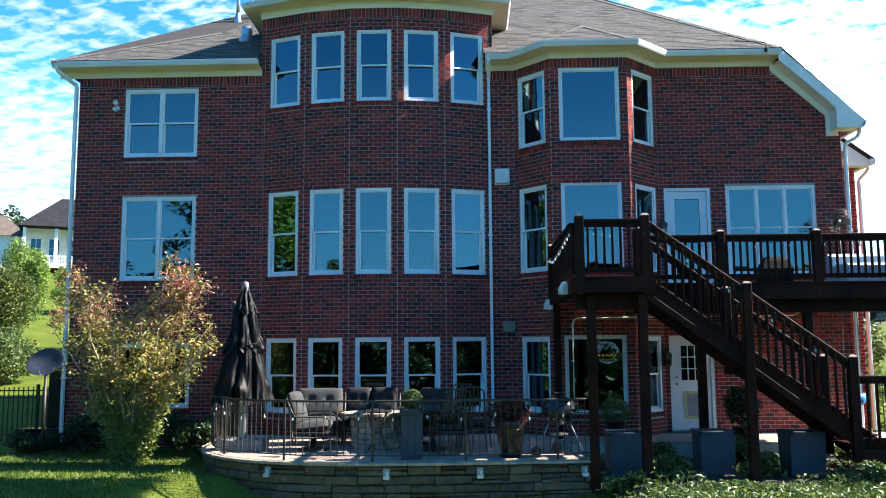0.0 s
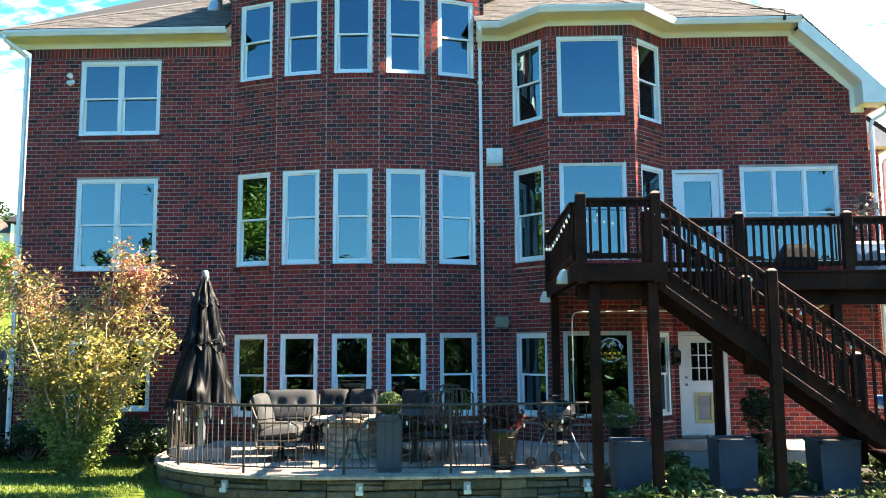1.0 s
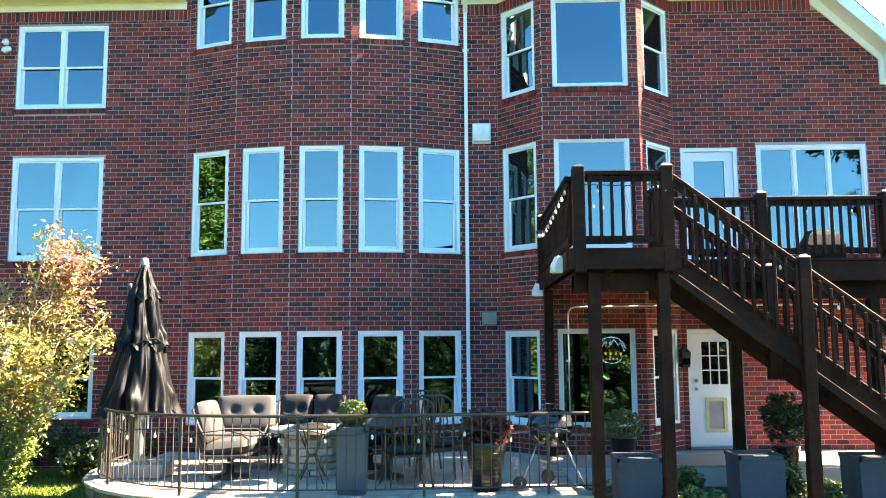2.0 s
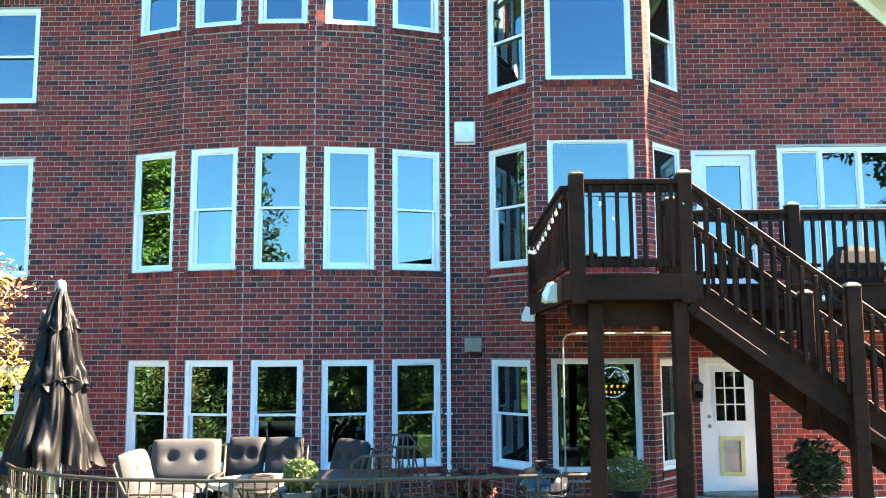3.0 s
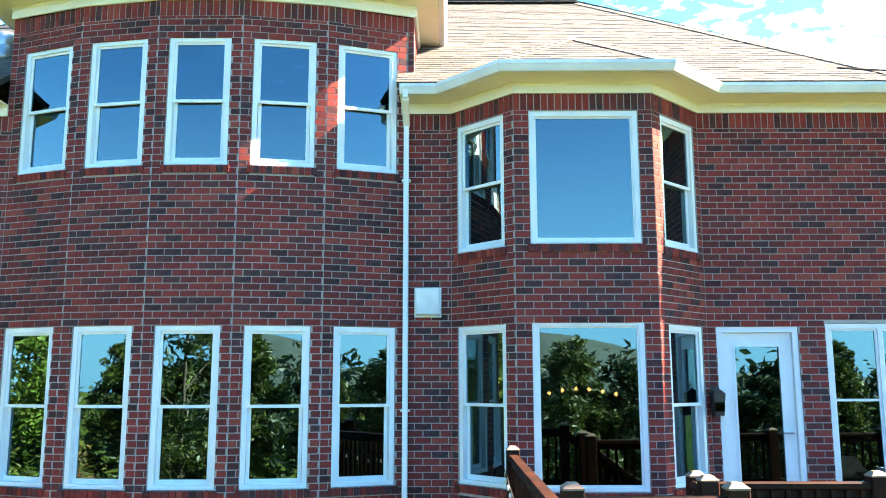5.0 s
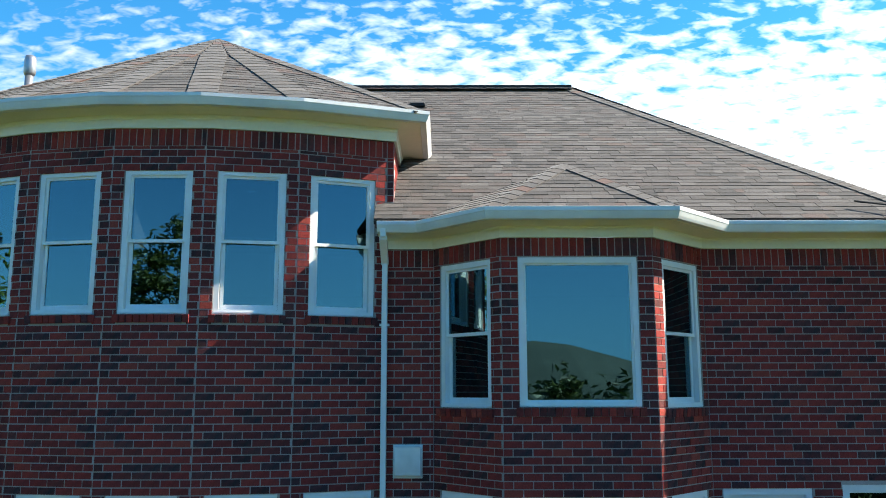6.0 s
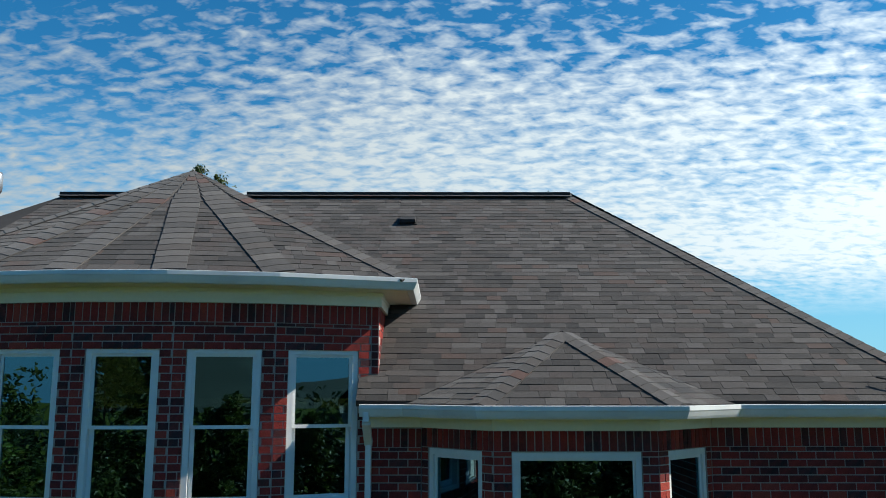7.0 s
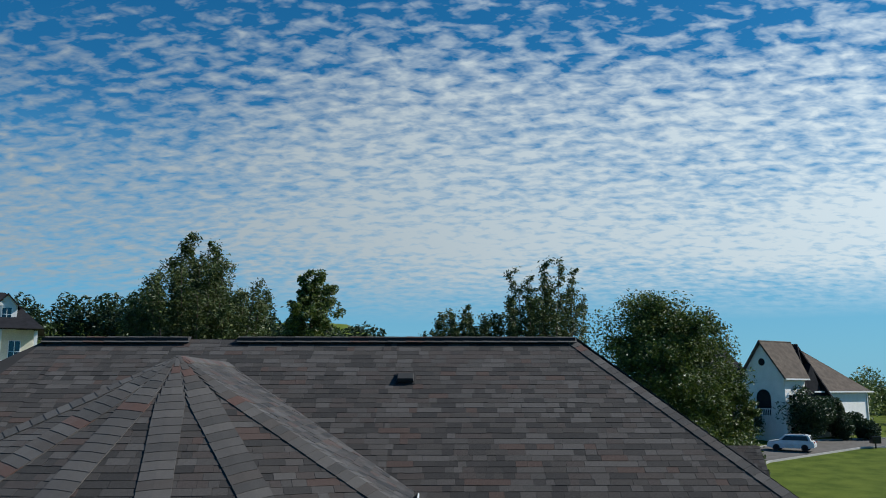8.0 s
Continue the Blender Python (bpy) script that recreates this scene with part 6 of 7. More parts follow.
part("pot", Geo().lathe([(0.16, 0), (0.2, 0.36), (0.215, 0.38), (0.19, 0.38), (0.0, 0.35)], 20), BROWNPOT, th, smooth=True)
part("foliage", leaf_geo(Geo(), blob_points(1300, (0, 0, 0.55), (0.31, 0.31, 0.24), rr, 0.4), 0.03, rr), L_IVY, th, "pale green domed foliage")
th = thing("potted_shrub", "dark shrub in a black pot under the deck", "plant pot", pose(6.02, -2.02, FLOOR - 0.035))
part("pot", Geo().lathe([(0.15, 0), (0.2, 0.3), (0.21, 0.32), (0.19, 0.32), (0, 0.3)], 18), ENAMEL, th, smooth=True)
part("foliage", leaf_geo(Geo(), blob_points(900, (0, 0, 0.70), (0.32, 0.32, 0.38), rr, 0.8), 0.06, rr), L_DARK, th)
# swing under the deck
th = thing("baby_swing", "blue plastic bucket swing hung on pale ropes", "swing", pose(8.15, -1.9, 0))
for sx in (-0.14, 0.14):
    part("rope", Geo().tube([(sx, 0, 3.06), (sx * 1.15, 0.02, 1.30)], 0.010, 5), PALEBARK, th, "pale rope")
part("seat", Geo().lathe([(0.0, 1.08), (0.14, 1.09), (0.19, 1.16), (0.20, 1.30), (0.18, 1.30), (0.16, 1.18), (0.0, 1.13)], 18), mat("blue_plastic", (0.03, 0.22, 0.55), None, 4, 0.35), th, "blue plastic seat", True)

# neon sign inside the lower bay window
th = thing("neon_sign", "neon bar sign with blue mountains and yellow bars", "neon sign", pose(3.84, -0.30, 2.06))
part("mountain_tube", Geo().tube([(-0.20, 0, 0.02), (-0.10, 0, 0.16), (-0.04, 0, 0.08), (0.05, 0, 0.20), (0.11, 0, 0.10), (0.16, 0, 0.14), (0.22, 0, 0.0)], 0.008, 6), NEON_B, th, "blue neon mountain outline")
part("arc_tube", Geo().tube([(0.24 * math.cos(radians(t)), 0, 0.24 * math.sin(radians(t))) for t in range(10, 171, 16)], 0.007, 6), NEON_B, th, "blue neon arc")
part("lower_arc", Geo().tube([(0.18 * math.cos(radians(t)), 0, -0.08 + 0.12 * math.sin(radians(t))) for t in range(200, 341, 20)], 0.007, 6), NEON_B, th, "blue neon arc")
for i in range(5):
    part("letter_bar", Geo().cbox(-0.20 + i * 0.085, -0.165 + i * 0.085, -0.006, 0.006, -0.060, -0.018, 0.004), NEON_Y, th, "yellow neon bar")
for i in range(4):
    part("letter_bar", Geo().cbox(-0.10 + i * 0.06, -0.075 + i * 0.06, -0.006, 0.006, -0.145, -0.11, 0.004), NEON_Y, th, "yellow neon bar")
part("hanger", Geo().tube([(-0.15, 0, 0.14), (-0.15, 0, 0.36)], 0.003, 4).tube([(0.15, 0, 0.10), (0.15, 0, 0.36)], 0.003, 4), IRON, th)
# curtains in the lower bay window
for u, w in ((0.18, 0.22), (0.55, 0.20)):
    m = MATS["wall_bay_left"][1]
    th = thing("curtain", "grey curtain behind the bay window", "curtain", m @ Matrix.Translation((u, 0.24, 0.86)), group="curtains")
    g = Geo()
    vs = [(w * i / 20, 0.02 * math.sin(i * 1.3), z) for z in (0.0, 1.5) for i in range(21)]
    g.add(vs, [(i, i + 1, i + 22, i + 21) for i in range(20)])
    part("cloth", g, CURTAIN, th)
    part("rod", Geo().tube([(-0.05, 0, 1.51), (w + 0.05, 0, 1.51)], 0.008, 6), IRON, th)

# ---- garden ----
MX, MY = -5.31, -2.63
rr = random.Random(11)
th = thing("crape_myrtle", "multi-stemmed crape myrtle turning yellow and red", "tree", pose(MX, MY, land(MX, MY) - 0.02))
stems, lowg, midg, topg, flg, twigs = Geo(), Geo(), Geo(), Geo(), Geo(), Geo()
for i in range(22):
    a = rr.uniform(0, 2 * math.pi)
    sp = rr.uniform(0.15, 1.0) ** 0.7
    ex, ey = 1.50 * sp * math.cos(a), 0.95 * sp * math.sin(a)
    top = rr.uniform(2.7, 4.15) * (1 - 0.22 * sp)
    p0 = Vector((0.10 * math.cos(a), 0.10 * math.sin(a), 0))
    pts = [p0 + Vector((ex * t ** 1.25, ey * t ** 1.25, top * t)) + Vector((rr.gauss(0, 0.03), rr.gauss(0, 0.03), 0)) * (1 if 0 < t < 1 else 0) for t in (0, 0.15, 0.3, 0.45, 0.6, 0.75, 0.9, 1.0)]
    part("stem", Geo().tube(pts, 0.026, 6, 0.006), PALEBARK, th, "smooth pale stem", True)
    for k in range(24):
        t = rr.uniform(0.05, 1.0)
        j = min(6, int(t * 7))
        c = pts[j].lerp(pts[j + 1], rr.random())
        d = Vector((rr.gauss(0, 1), rr.gauss(0, 1), rr.uniform(0.2, 1.1))).normalized() * rr.uniform(0.18, 0.48) * (0.75 + 0.35 * t)
        tip = c + d
        twigs.tube([c, (c + tip) / 2 + Vector((0, 0, 0.03)), tip], 0.005, 4, 0.002)
        target = lowg if tip.z < 1.15 else (topg if tip.z > 2.55 and rr.random() < 0.7 else midg)
        cl = [tuple(c.lerp(tip, rr.uniform(0.15, 1.1)) + Vector((rr.gauss(0, 0.085), rr.gauss(0, 0.085), rr.gauss(0, 0.085)))) for _ in range(42)]
        leaf_geo(target, cl, 0.041, rr)
    if top > 2.55 and rr.random() < 0.35:
        leaf_geo(flg, [tuple(pts[-1] + Vector((rr.gauss(0, 0.06), rr.gauss(0, 0.06), rr.gauss(0.06, 0.07)))) for _ in range(36)], 0.026, rr)
part("twig_growth", twigs, PALEBARK, th, kind="stuff")
part("low_foliage", lowg, L_MYRTLELOW, th, "green lower foliage")
part("foliage", midg, L_MYRTLE, th, "yellow-green foliage")
part("top_foliage", topg, L_MYRTLETOP, th, "reddish upper foliage")
part("flower_heads", flg, L_FLOWER, th, "faded crimson flower heads", kind="stuff")

for i, (x, y, r, h, m_) in enumerate(((-7.0, -0.75, 0.55, 0.42, L_DARK), (-6.1, -0.70, 0.50, 0.40, L_DARK), (-5.0, -0.75, 0.55, 0.45, L_DARK), (-4.25, -0.85, 0.55, 0.50, L_DARK), (-4.35, -1.7, 0.40, 0.42, L_DARK), (-7.9, -1.0, 0.4, 0.3, L_DARK))):
    shrub("foundation_shrub", "dark evergreen shrub along the brick wall", x, y, land(x, y) - 0.03, (r, r * 0.8, h), 1500, 0.055, m_, 40 + i, "foundation shrubs")
for i, (x, y, r, h) in enumerate(((3.25, -4.75, 0.30, 0.22), (4.2, -4.4, 0.32, 0.25), (5.6, -4.3, 0.34, 0.24), (7.0, -5.1, 0.3, 0.22), (4.3, -2.9, 0.3, 0.3), (5.7, -3.0, 0.34, 0.34), (7.4, -3.1, 0.34, 0.30))):
    shrub("ivy_clump", "green leafy clump between the deck posts", x, y, land(x, y) - 0.03, (r, r, h), 700, 0.05, L_IVY, 60 + i, "leafy clumps", 6)

# ground cover and lawn blades
rr = random.Random(21)
g = Geo()
pts = []
for _ in range(9000):
    x, y = rr.uniform(2.95, 10.5), rr.uniform(-8.2, -5.0)
    pts.append((x, y, land(x, y) + 0.02 + 0.10 * rr.random() * (0.5 + noise.noise((x, y, 0)))))
leaf_geo(g, pts, 0.05, rr)
tagged(part("ground_cover", g, L_IVY), "low leafy ground cover in front of the deck", "ground cover", kind="stuff")
g = Geo()
for _ in range(26000):
    x, y = rr.uniform(-10.5, -3.2), rr.uniform(-9.0, -0.9)
    if inside(PATIO + [(2.9, 0), (-3.9, 0)], x - 0.1, y + 0.1) and x > -4.1:
        continue
    z, a, h = land(x, y), rr.uniform(0, 6.28), rr.uniform(0.03, 0.075)
    dx, dy = 0.010 * math.cos(a), 0.010 * math.sin(a)
    lx, ly = rr.gauss(0, 0.02), rr.gauss(0, 0.02)
    g.add([(x - dx, y - dy, z - 0.01), (x + dx, y + dy, z - 0.01), (x + lx, y + ly, z + h)], [(0, 1, 2)])
tagged(part("grass", g, L_GRASS), "mown green lawn grass", "grass", kind="stuff")

# satellite dish
th = thing("satellite_dish", "grey satellite dish on a pole", "satellite dish", pose(-7.58, -1.25, land(-7.58, -1.25) - 0.05))
part("pole", Geo().tube([(0, 0, 0), (0, 0, 1.72)], 0.028, 10), IRON, th, smooth=True)
part("dish", Geo().lathe([(0.0, 0.0), (0.14, 0.012), (0.28, 0.05), (0.40, 0.10), (0.41, 0.10), (0.29, 0.038), (0.0, -0.012)], 28, squash=0.86), mat("dish_grey", (0.016, 0.022, 0.036), (0.012, 0.016, 0.026), 3, 0.45), th, smooth=True).matrix_local = pose(0.03, -0.04, 1.86, 58, -9, 10) @ Matrix.Scale(0.88, 4)
part("feed_arm", Geo().tube([(0, -0.03, 1.64), (0.06, -0.36, 1.66), (0.09, -0.50, 1.81)], 0.013, 6), GREYMETAL, th)
part("bracket", Geo().cbox(-0.06, 0.06, -0.05, 0.06, 1.64, 1.81, 0.008), IRON, th)
th = thing("storage_box", "dark plastic storage box by the fence", "box", pose(-8.2, -0.2, land(-8.2, -0.2) - 0.02))
part("body", Geo().cbox(-0.35, 0.35, -0.25, 0.25, 0, 0.42, 0.012), ENAMEL, th)
part("lid", Geo().cbox(-0.37, 0.37, -0.27, 0.27, 0.42, 0.47, 0.010), ENAMEL, th)
th = thing("utility_cabinet", "tall dark utility cabinet beside the wall", "utility box", pose(-8.02, 0.25, land(-8.0, 0.3) - 0.02))
part("body", Geo().cbox(-0.18, 0.2, -0.15, 0.15, 0, 1.75, 0.012), ENAMEL, th)
part("lid", Geo().cbox(-0.2, 0.22, -0.17, 0.17, 1.75, 1.79, 0.008), ENAMEL, th)


def iron_fence(x0, x1, y, label):
    th = thing("iron_fence", label, "fence", kind="structure")
    zf = lambda x: land(x, y)
    for dz in (0.15, 1.0, 1.16):
        part("rail", Geo().beam((x0, y, zf(x0) + dz), (x1, y, zf(x1) + dz), 0.03, 0.03, 0.003), IRON, th)
    n = int((x1 - x0) / 0.115)
    for i in range(n + 1):
        x = x0 + (x1 - x0) * i / n
        w = 0.03 if i % 20 == 0 else 0.009
        part("post" if i % 20 == 0 else "picket", Geo().box(x - w, x + w, y - w, y + w, zf(x) - 0.02, zf(x) + (1.3 if i % 20 == 0 else 1.24)), IRON, th)


iron_fence(-16.0, -7.95, 1.4, "black iron picket fence across the side yard")
iron_fence(10.1, 16.0, 1.6, "black iron picket fence beside the wing")

# side-yard shrubs and trees
shrub("evergreen_tree", "tall clipped evergreen on the slope", -17.9, 14.5, land(-17.9, 14.5) - 0.1, (1.15, 1.15, 2.4), 22000, 0.06, L_OAK, 81, lumps=16)
shrub("hedge_shrub", "rounded green shrub on the slope", -15.1, 10.5, land(-15.1, 10.5) - 0.1, (1.4, 1.2, 1.1), 12000, 0.055, L_IVY, 82)
shrub("lime_shrub", "bright lime green shrub in sun", -20.9, 22.0, land(-20.9, 22) - 0.1, (1.1, 1.1, 2.6), 14000, 0.075, L_LIME, 83)
shrub("hedge_shrub", "rounded green shrub on the slope", -24.6, 36.0, land(-24.6, 36) - 0.1, (2.2, 2.0, 1.9), 9000, 0.10, L_LIME, 84)
shrub("hedge_shrub", "green shrub beside the wing", 11.2, 4.0, land(11, 4) - 0.1, (0.9, 0.9, 0.9), 3000, 0.07, L_LIME, 85)
shrub("hedge_shrub", "green shrub beside the wing", 12.2, 9.0, land(12, 9) - 0.1, (1.4, 1.2, 1.9), 4000, 0.10, L_ELM, 86)


def plume_tree(name, label, x, y, plumes, seed, leaf=0.056, per=950, spread=0.42):
    """An airy tree of upright leafy plumes; plumes: (dx, dy, tip height above the foot, foot of the leaves as a share)."""
    rr = random.Random(seed)
    th = thing(name, label, "tree", pose(x, y, land(x, y) - 0.1), group="trees behind the house")
    top = max(p[2] for p in plumes)
    part("trunk", Geo().tube([(0, 0, 0), (0.05, 0.03, top * 0.25), (0.0, 0.0, top * 0.45)], 0.20, 8, 0.10), BARK, th, smooth=True)
    limbs, g = Geo(), Geo()
    for dx, dy, h, low in plumes:
        foot = Vector((dx * 0.1, dy * 0.1, top * rr.uniform(0.22, 0.42)))
        tip = Vector((dx, dy, h))
        bend = Vector((dx * 0.75, dy * 0.75, foot.z + (h - foot.z) * 0.5))
        path = [foot.lerp(bend, t).lerp(bend.lerp(tip, t), t) for t in (0, 0.15, 0.3, 0.45, 0.6, 0.75, 0.9, 1.0)]
        limbs.tube(path, 0.055, 5, 0.010)
        for k in range(34):
            t = low + (1 - low) * (k / 33) ** 0.9
            c = foot.lerp(bend, t).lerp(bend.lerp(tip, t), t)
            r = spread * (1.15 - t) ** 0.6 * rr.uniform(0.6, 1.35)
            d = Vector((rr.gauss(0, 1), rr.gauss(0, 1), rr.uniform(0.0, 1.6))).normalized() * r * rr.uniform(0.5, 1.3)
            q = c + d
            if k % 2:
                limbs.tube([c, q + d * 0.25], 0.012, 4, 0.004)
            pts = [tuple(c.lerp(q, rr.uniform(0.3, 1.25)) + Vector((rr.gauss(0, 0.30), rr.gauss(0, 0.30), rr.gauss(0, 0.34))) * r) for _ in range(per // 34)]
            leaf_geo(g, pts, leaf, rr)
    part("limb_structure", limbs, BARK, th)
    part("crown", g, L_ELM, th)
    return th


def crown_plan(n, rad, top, drop, seed, low=0.25):
    """Plumes spread over a disc, highest in the middle."""
    rr = random.Random(seed)
    out = []
    for i in range(n):
        r = math.sqrt((i + 0.3) / n)
        a = i * 2.39996
        out.append((rad * r * math.cos(a), rad * r * math.sin(a), top - drop * r ** 1.3 + rr.uniform(-0.5, 0.35), low * rr.uniform(0.7, 1.4)))
    return out


plume_tree("elm_tree", "tall airy tree with several leafy plumes", -5.75, 19.0, crown_plan(34, 2.45, 13.6, 1.4, 5) + [(-0.35, 0.0, 14.5, 0.35), (0.1, 0.3, 14.3, 0.35), (-0.7, -0.2, 14.2, 0.35), (0.45, 0.1, 13.9, 0.35)], 91, per=2900, spread=0.80)
tree("oak_tree", "dense green tree beyond the roof", -8.7, 63.0, 13.9, 3.1, 0.26, L_OAK, 32000, 0.15, 92, 0.2, 40, 0.3, "trees behind the house")
plume_tree("elm_tree", "tall thin tree with upright sparse plumes", 5.75, 20.5, crown_plan(24, 1.75, 13.3, 0.9, 8) + [(0.2, 0, 14.1, 0.4), (-1.0, 0.1, 13.8, 0.4), (0.75, 0.2, 14.05, 0.4), (1.2, -0.2, 13.7, 0.4), (-0.3, 0.3, 13.5, 0.4)], 93, per=1700, spread=0.62)
plume_tree("elm_tree", "small bushy tree beside a taller one", 2.95, 21.0, crown_plan(22, 1.35, 12.4, 0.9, 9), 94, per=2200, spread=0.62)
tree("oak_tree", "dense rounded green tree beside the road", 16.9, 47.0, 13.4, 5.4, 0.34, L_OAK, 120000, 0.115, 95, 0.08, 96, 0.1, "trees behind the house")
tree("oak_tree", "low dense green tree beside the road", 22.0, 48.0, 9.2, 1.9, 0.24, L_OAK, 30000, 0.105, 96, 0.06, 34, 0.1, "trees behind the house")
rr = random.Random(31)
g = Geo()
for i in range(46):
    x = -95 + i * 2.1 + rr.uniform(-1, 1)
    y = 118 + rr.uniform(-8, 8)
    if x > 0:
        continue
    hh = rr.uniform(5.0, 8.5) + (1.5 if x < -42 else 0)
    leaf_geo(g, blob_points(900, (x, y, land(x, y) + hh * 0.5), (2.6, 2.6, hh * 0.55), rr, 0.7), 0.40, rr)
tagged(part("far_wood", g, L_DARK), "dark green far tree line on the hill", "woodland", kind="stuff")
g = Geo()
for i in range(40):
    x, y = 70 + rr.uniform(-8, 40), 120 + rr.uniform(-20, 25)
    hh = rr.uniform(4, 7.5)
    leaf_geo(g, blob_points(700, (x, y, land(x, y) + hh * 0.5), (3, 3, hh * 0.55), rr, 0.7), 0.30, rr)
tagged(part("far_wood", g, L_IVY), "sunlit green trees beyond the road", "woodland", kind="stuff")
tree("garden_tree", "dense tree on the side slope", -27.0, -20.0, 17.0, 4.2, 0.22, L_OAK, 14000, 0.17, 190, 0.05, 40, 0.4, "trees on the slope")
tree("garden_tree", "broad leafy tree at the side of the lawn", -20.5, -11.0, 13.0, 4.4, 0.30, L_LIME, 60000, 0.13, 191, 0.06, 60, 0.3, "trees on the slope")
tree("garden_tree", "tall leafy tree at the side of the lawn", -25.0, -4.5, 16.0, 4.4, 0.30, L_OAK, 36000, 0.16, 192, 0.06, 50, 0.3, "trees on the slope")
# trees and hill behind the viewer, which the windows mirror
rr = random.Random(33)
for i in range(19):
    x = -36 + i * 4.0 + rr.uniform(-1.0, 1.0)
    y = -35 - rr.uniform(0, 7)
    hh = rr.uniform(11.5, 14.0) + (7.0 if -17 < x < -8 else 0)
    tree("garden_tree", "green tree on the slope below the lawn", x, y, hh, hh * 0.24, 0.18, (L_OAK, L_ELM, L_DARK, L_OAK, L_DARK)[i % 5], 13000, 0.20, 130 + i, 0.05, 30, 0.5, "trees on the slope")
g = Geo()
for i in range(240):
    x, y = rr.uniform(-60, 65), -28 - rr.uniform(0, 22)
    hh = rr.uniform(2.5, 5.5)
    leaf_geo(g, blob_points(60, (x, y, land(x, y) + hh * 0.45), (2.2, 2.2, hh * 0.5), rr, 0.8), 0.34, rr)
tagged(part("undergrowth", g, L_OAK), "dense dark green undergrowth on the slope", "undergrowth", kind="stuff")
g = Geo()
for i in range(230):
    x, y = rr.uniform(-120, 120), -62 - rr.uniform(0, 24)
    hh = rr.uniform(12, 17)
    leaf_geo(g, blob_points(200, (x, y, land(x, y) + hh * 0.45), (3.0, 3.0, hh * 0.5), rr, 0.8), 0.6, rr)
tagged(part("far_wood", g, L_DARK), "dark green wood at the far edge of the valley", "woodland", kind="stuff")
g = Geo()
for i in range(150):
    x, y = rr.uniform(-85, -34), rr.uniform(-48, 2)
    hh = rr.uniform(6, 12)
    leaf_geo(g, blob_points(170, (x, y, land(x, y) + hh * 0.45), (2.8, 2.8, hh * 0.5), rr, 0.8), 0.5, rr)
tagged(part("side_wood", g, L_OAK), "dark green wood beside the garden", "woodland", kind="stuff")
# unseen tall trees added beside the deck to cast shade on lawn and patio
tree("shade_tree", "unseen tall airy tree beside the deck, added to cast shade", 11.8, -3.8, 21.0, 2.0, 0.30, L_ELM, 34000, 0.12, 201, 0.665, 36, 0.6)
tree("shade_tree", "unseen tall airy tree beside the deck, added to cast shade", 14.5, -10.2, 19.0, 3.2, 0.30, L_ELM, 24000, 0.14, 202, 0.40, 40, 0.6)
g = Geo()
hx = [-600 + i * 30 for i in range(41)]
vs = [(x, -620 - j * 90, -8 + (0, 0.55, 1.0)[j] * (24 + 30 * math.exp(-((x - 60) / 130) ** 2) + 9 * math.sin(x * 0.013))) for j in range(3) for x in hx]
g.add(vs, [(j * 41 + i, (j + 1) * 41 + i, (j + 1) * 41 + i + 1, j * 41 + i + 1) for j in range(2) for i in range(40)])
tagged(part("backdrop_hill", g, HAZE), "distant wooded hill", "hill", kind="structure")

# road, kerb and verge beyond the house
g = Geo()
RC = [(8, 40), (18, 58), (32, 78), (48, 90), (75, 96), (120, 98)]
for o0, o1, dz, mt, nm in ((-3.6, 3.6, 0.05, ASPHALT, "road"),):
    a, b = offset_path(RC, o0), offset_path(RC, o1)
    k = len(RC)
    g = Geo().add([(x, y, land(x, y) + 0.06) for x, y in a + b], [(i, i + k, i + k + 1, i + 1) for i in range(k - 1)])
    tagged(part(nm, g, mt), "grey asphalt residential road", "road", kind="structure")
for o in (-3.75, 3.6):
    g = Geo()
    a, b = offset_path(RC, o), offset_path(RC, o + 0.16)
    k = len(RC)
    g.add([(x, y, land(x, y) + z) for z in (0.0, 0.18) for x, y in a + b],
          [(i + 2 * k, i + 3 * k, i + 1 + 3 * k, i + 1 + 2 * k) for i in range(k - 1)] + [(i, i + 2 * k, i + 1 + 2 * k, i + 1) for i in range(k - 1)] + [(i + k, i + 1 + k, i + 1 + 3 * k, i + 3 * k) for i in range(k - 1)])
    tagged(part("kerb", g, CONCRETE), "pale concrete kerb", "kerb", kind="structure")


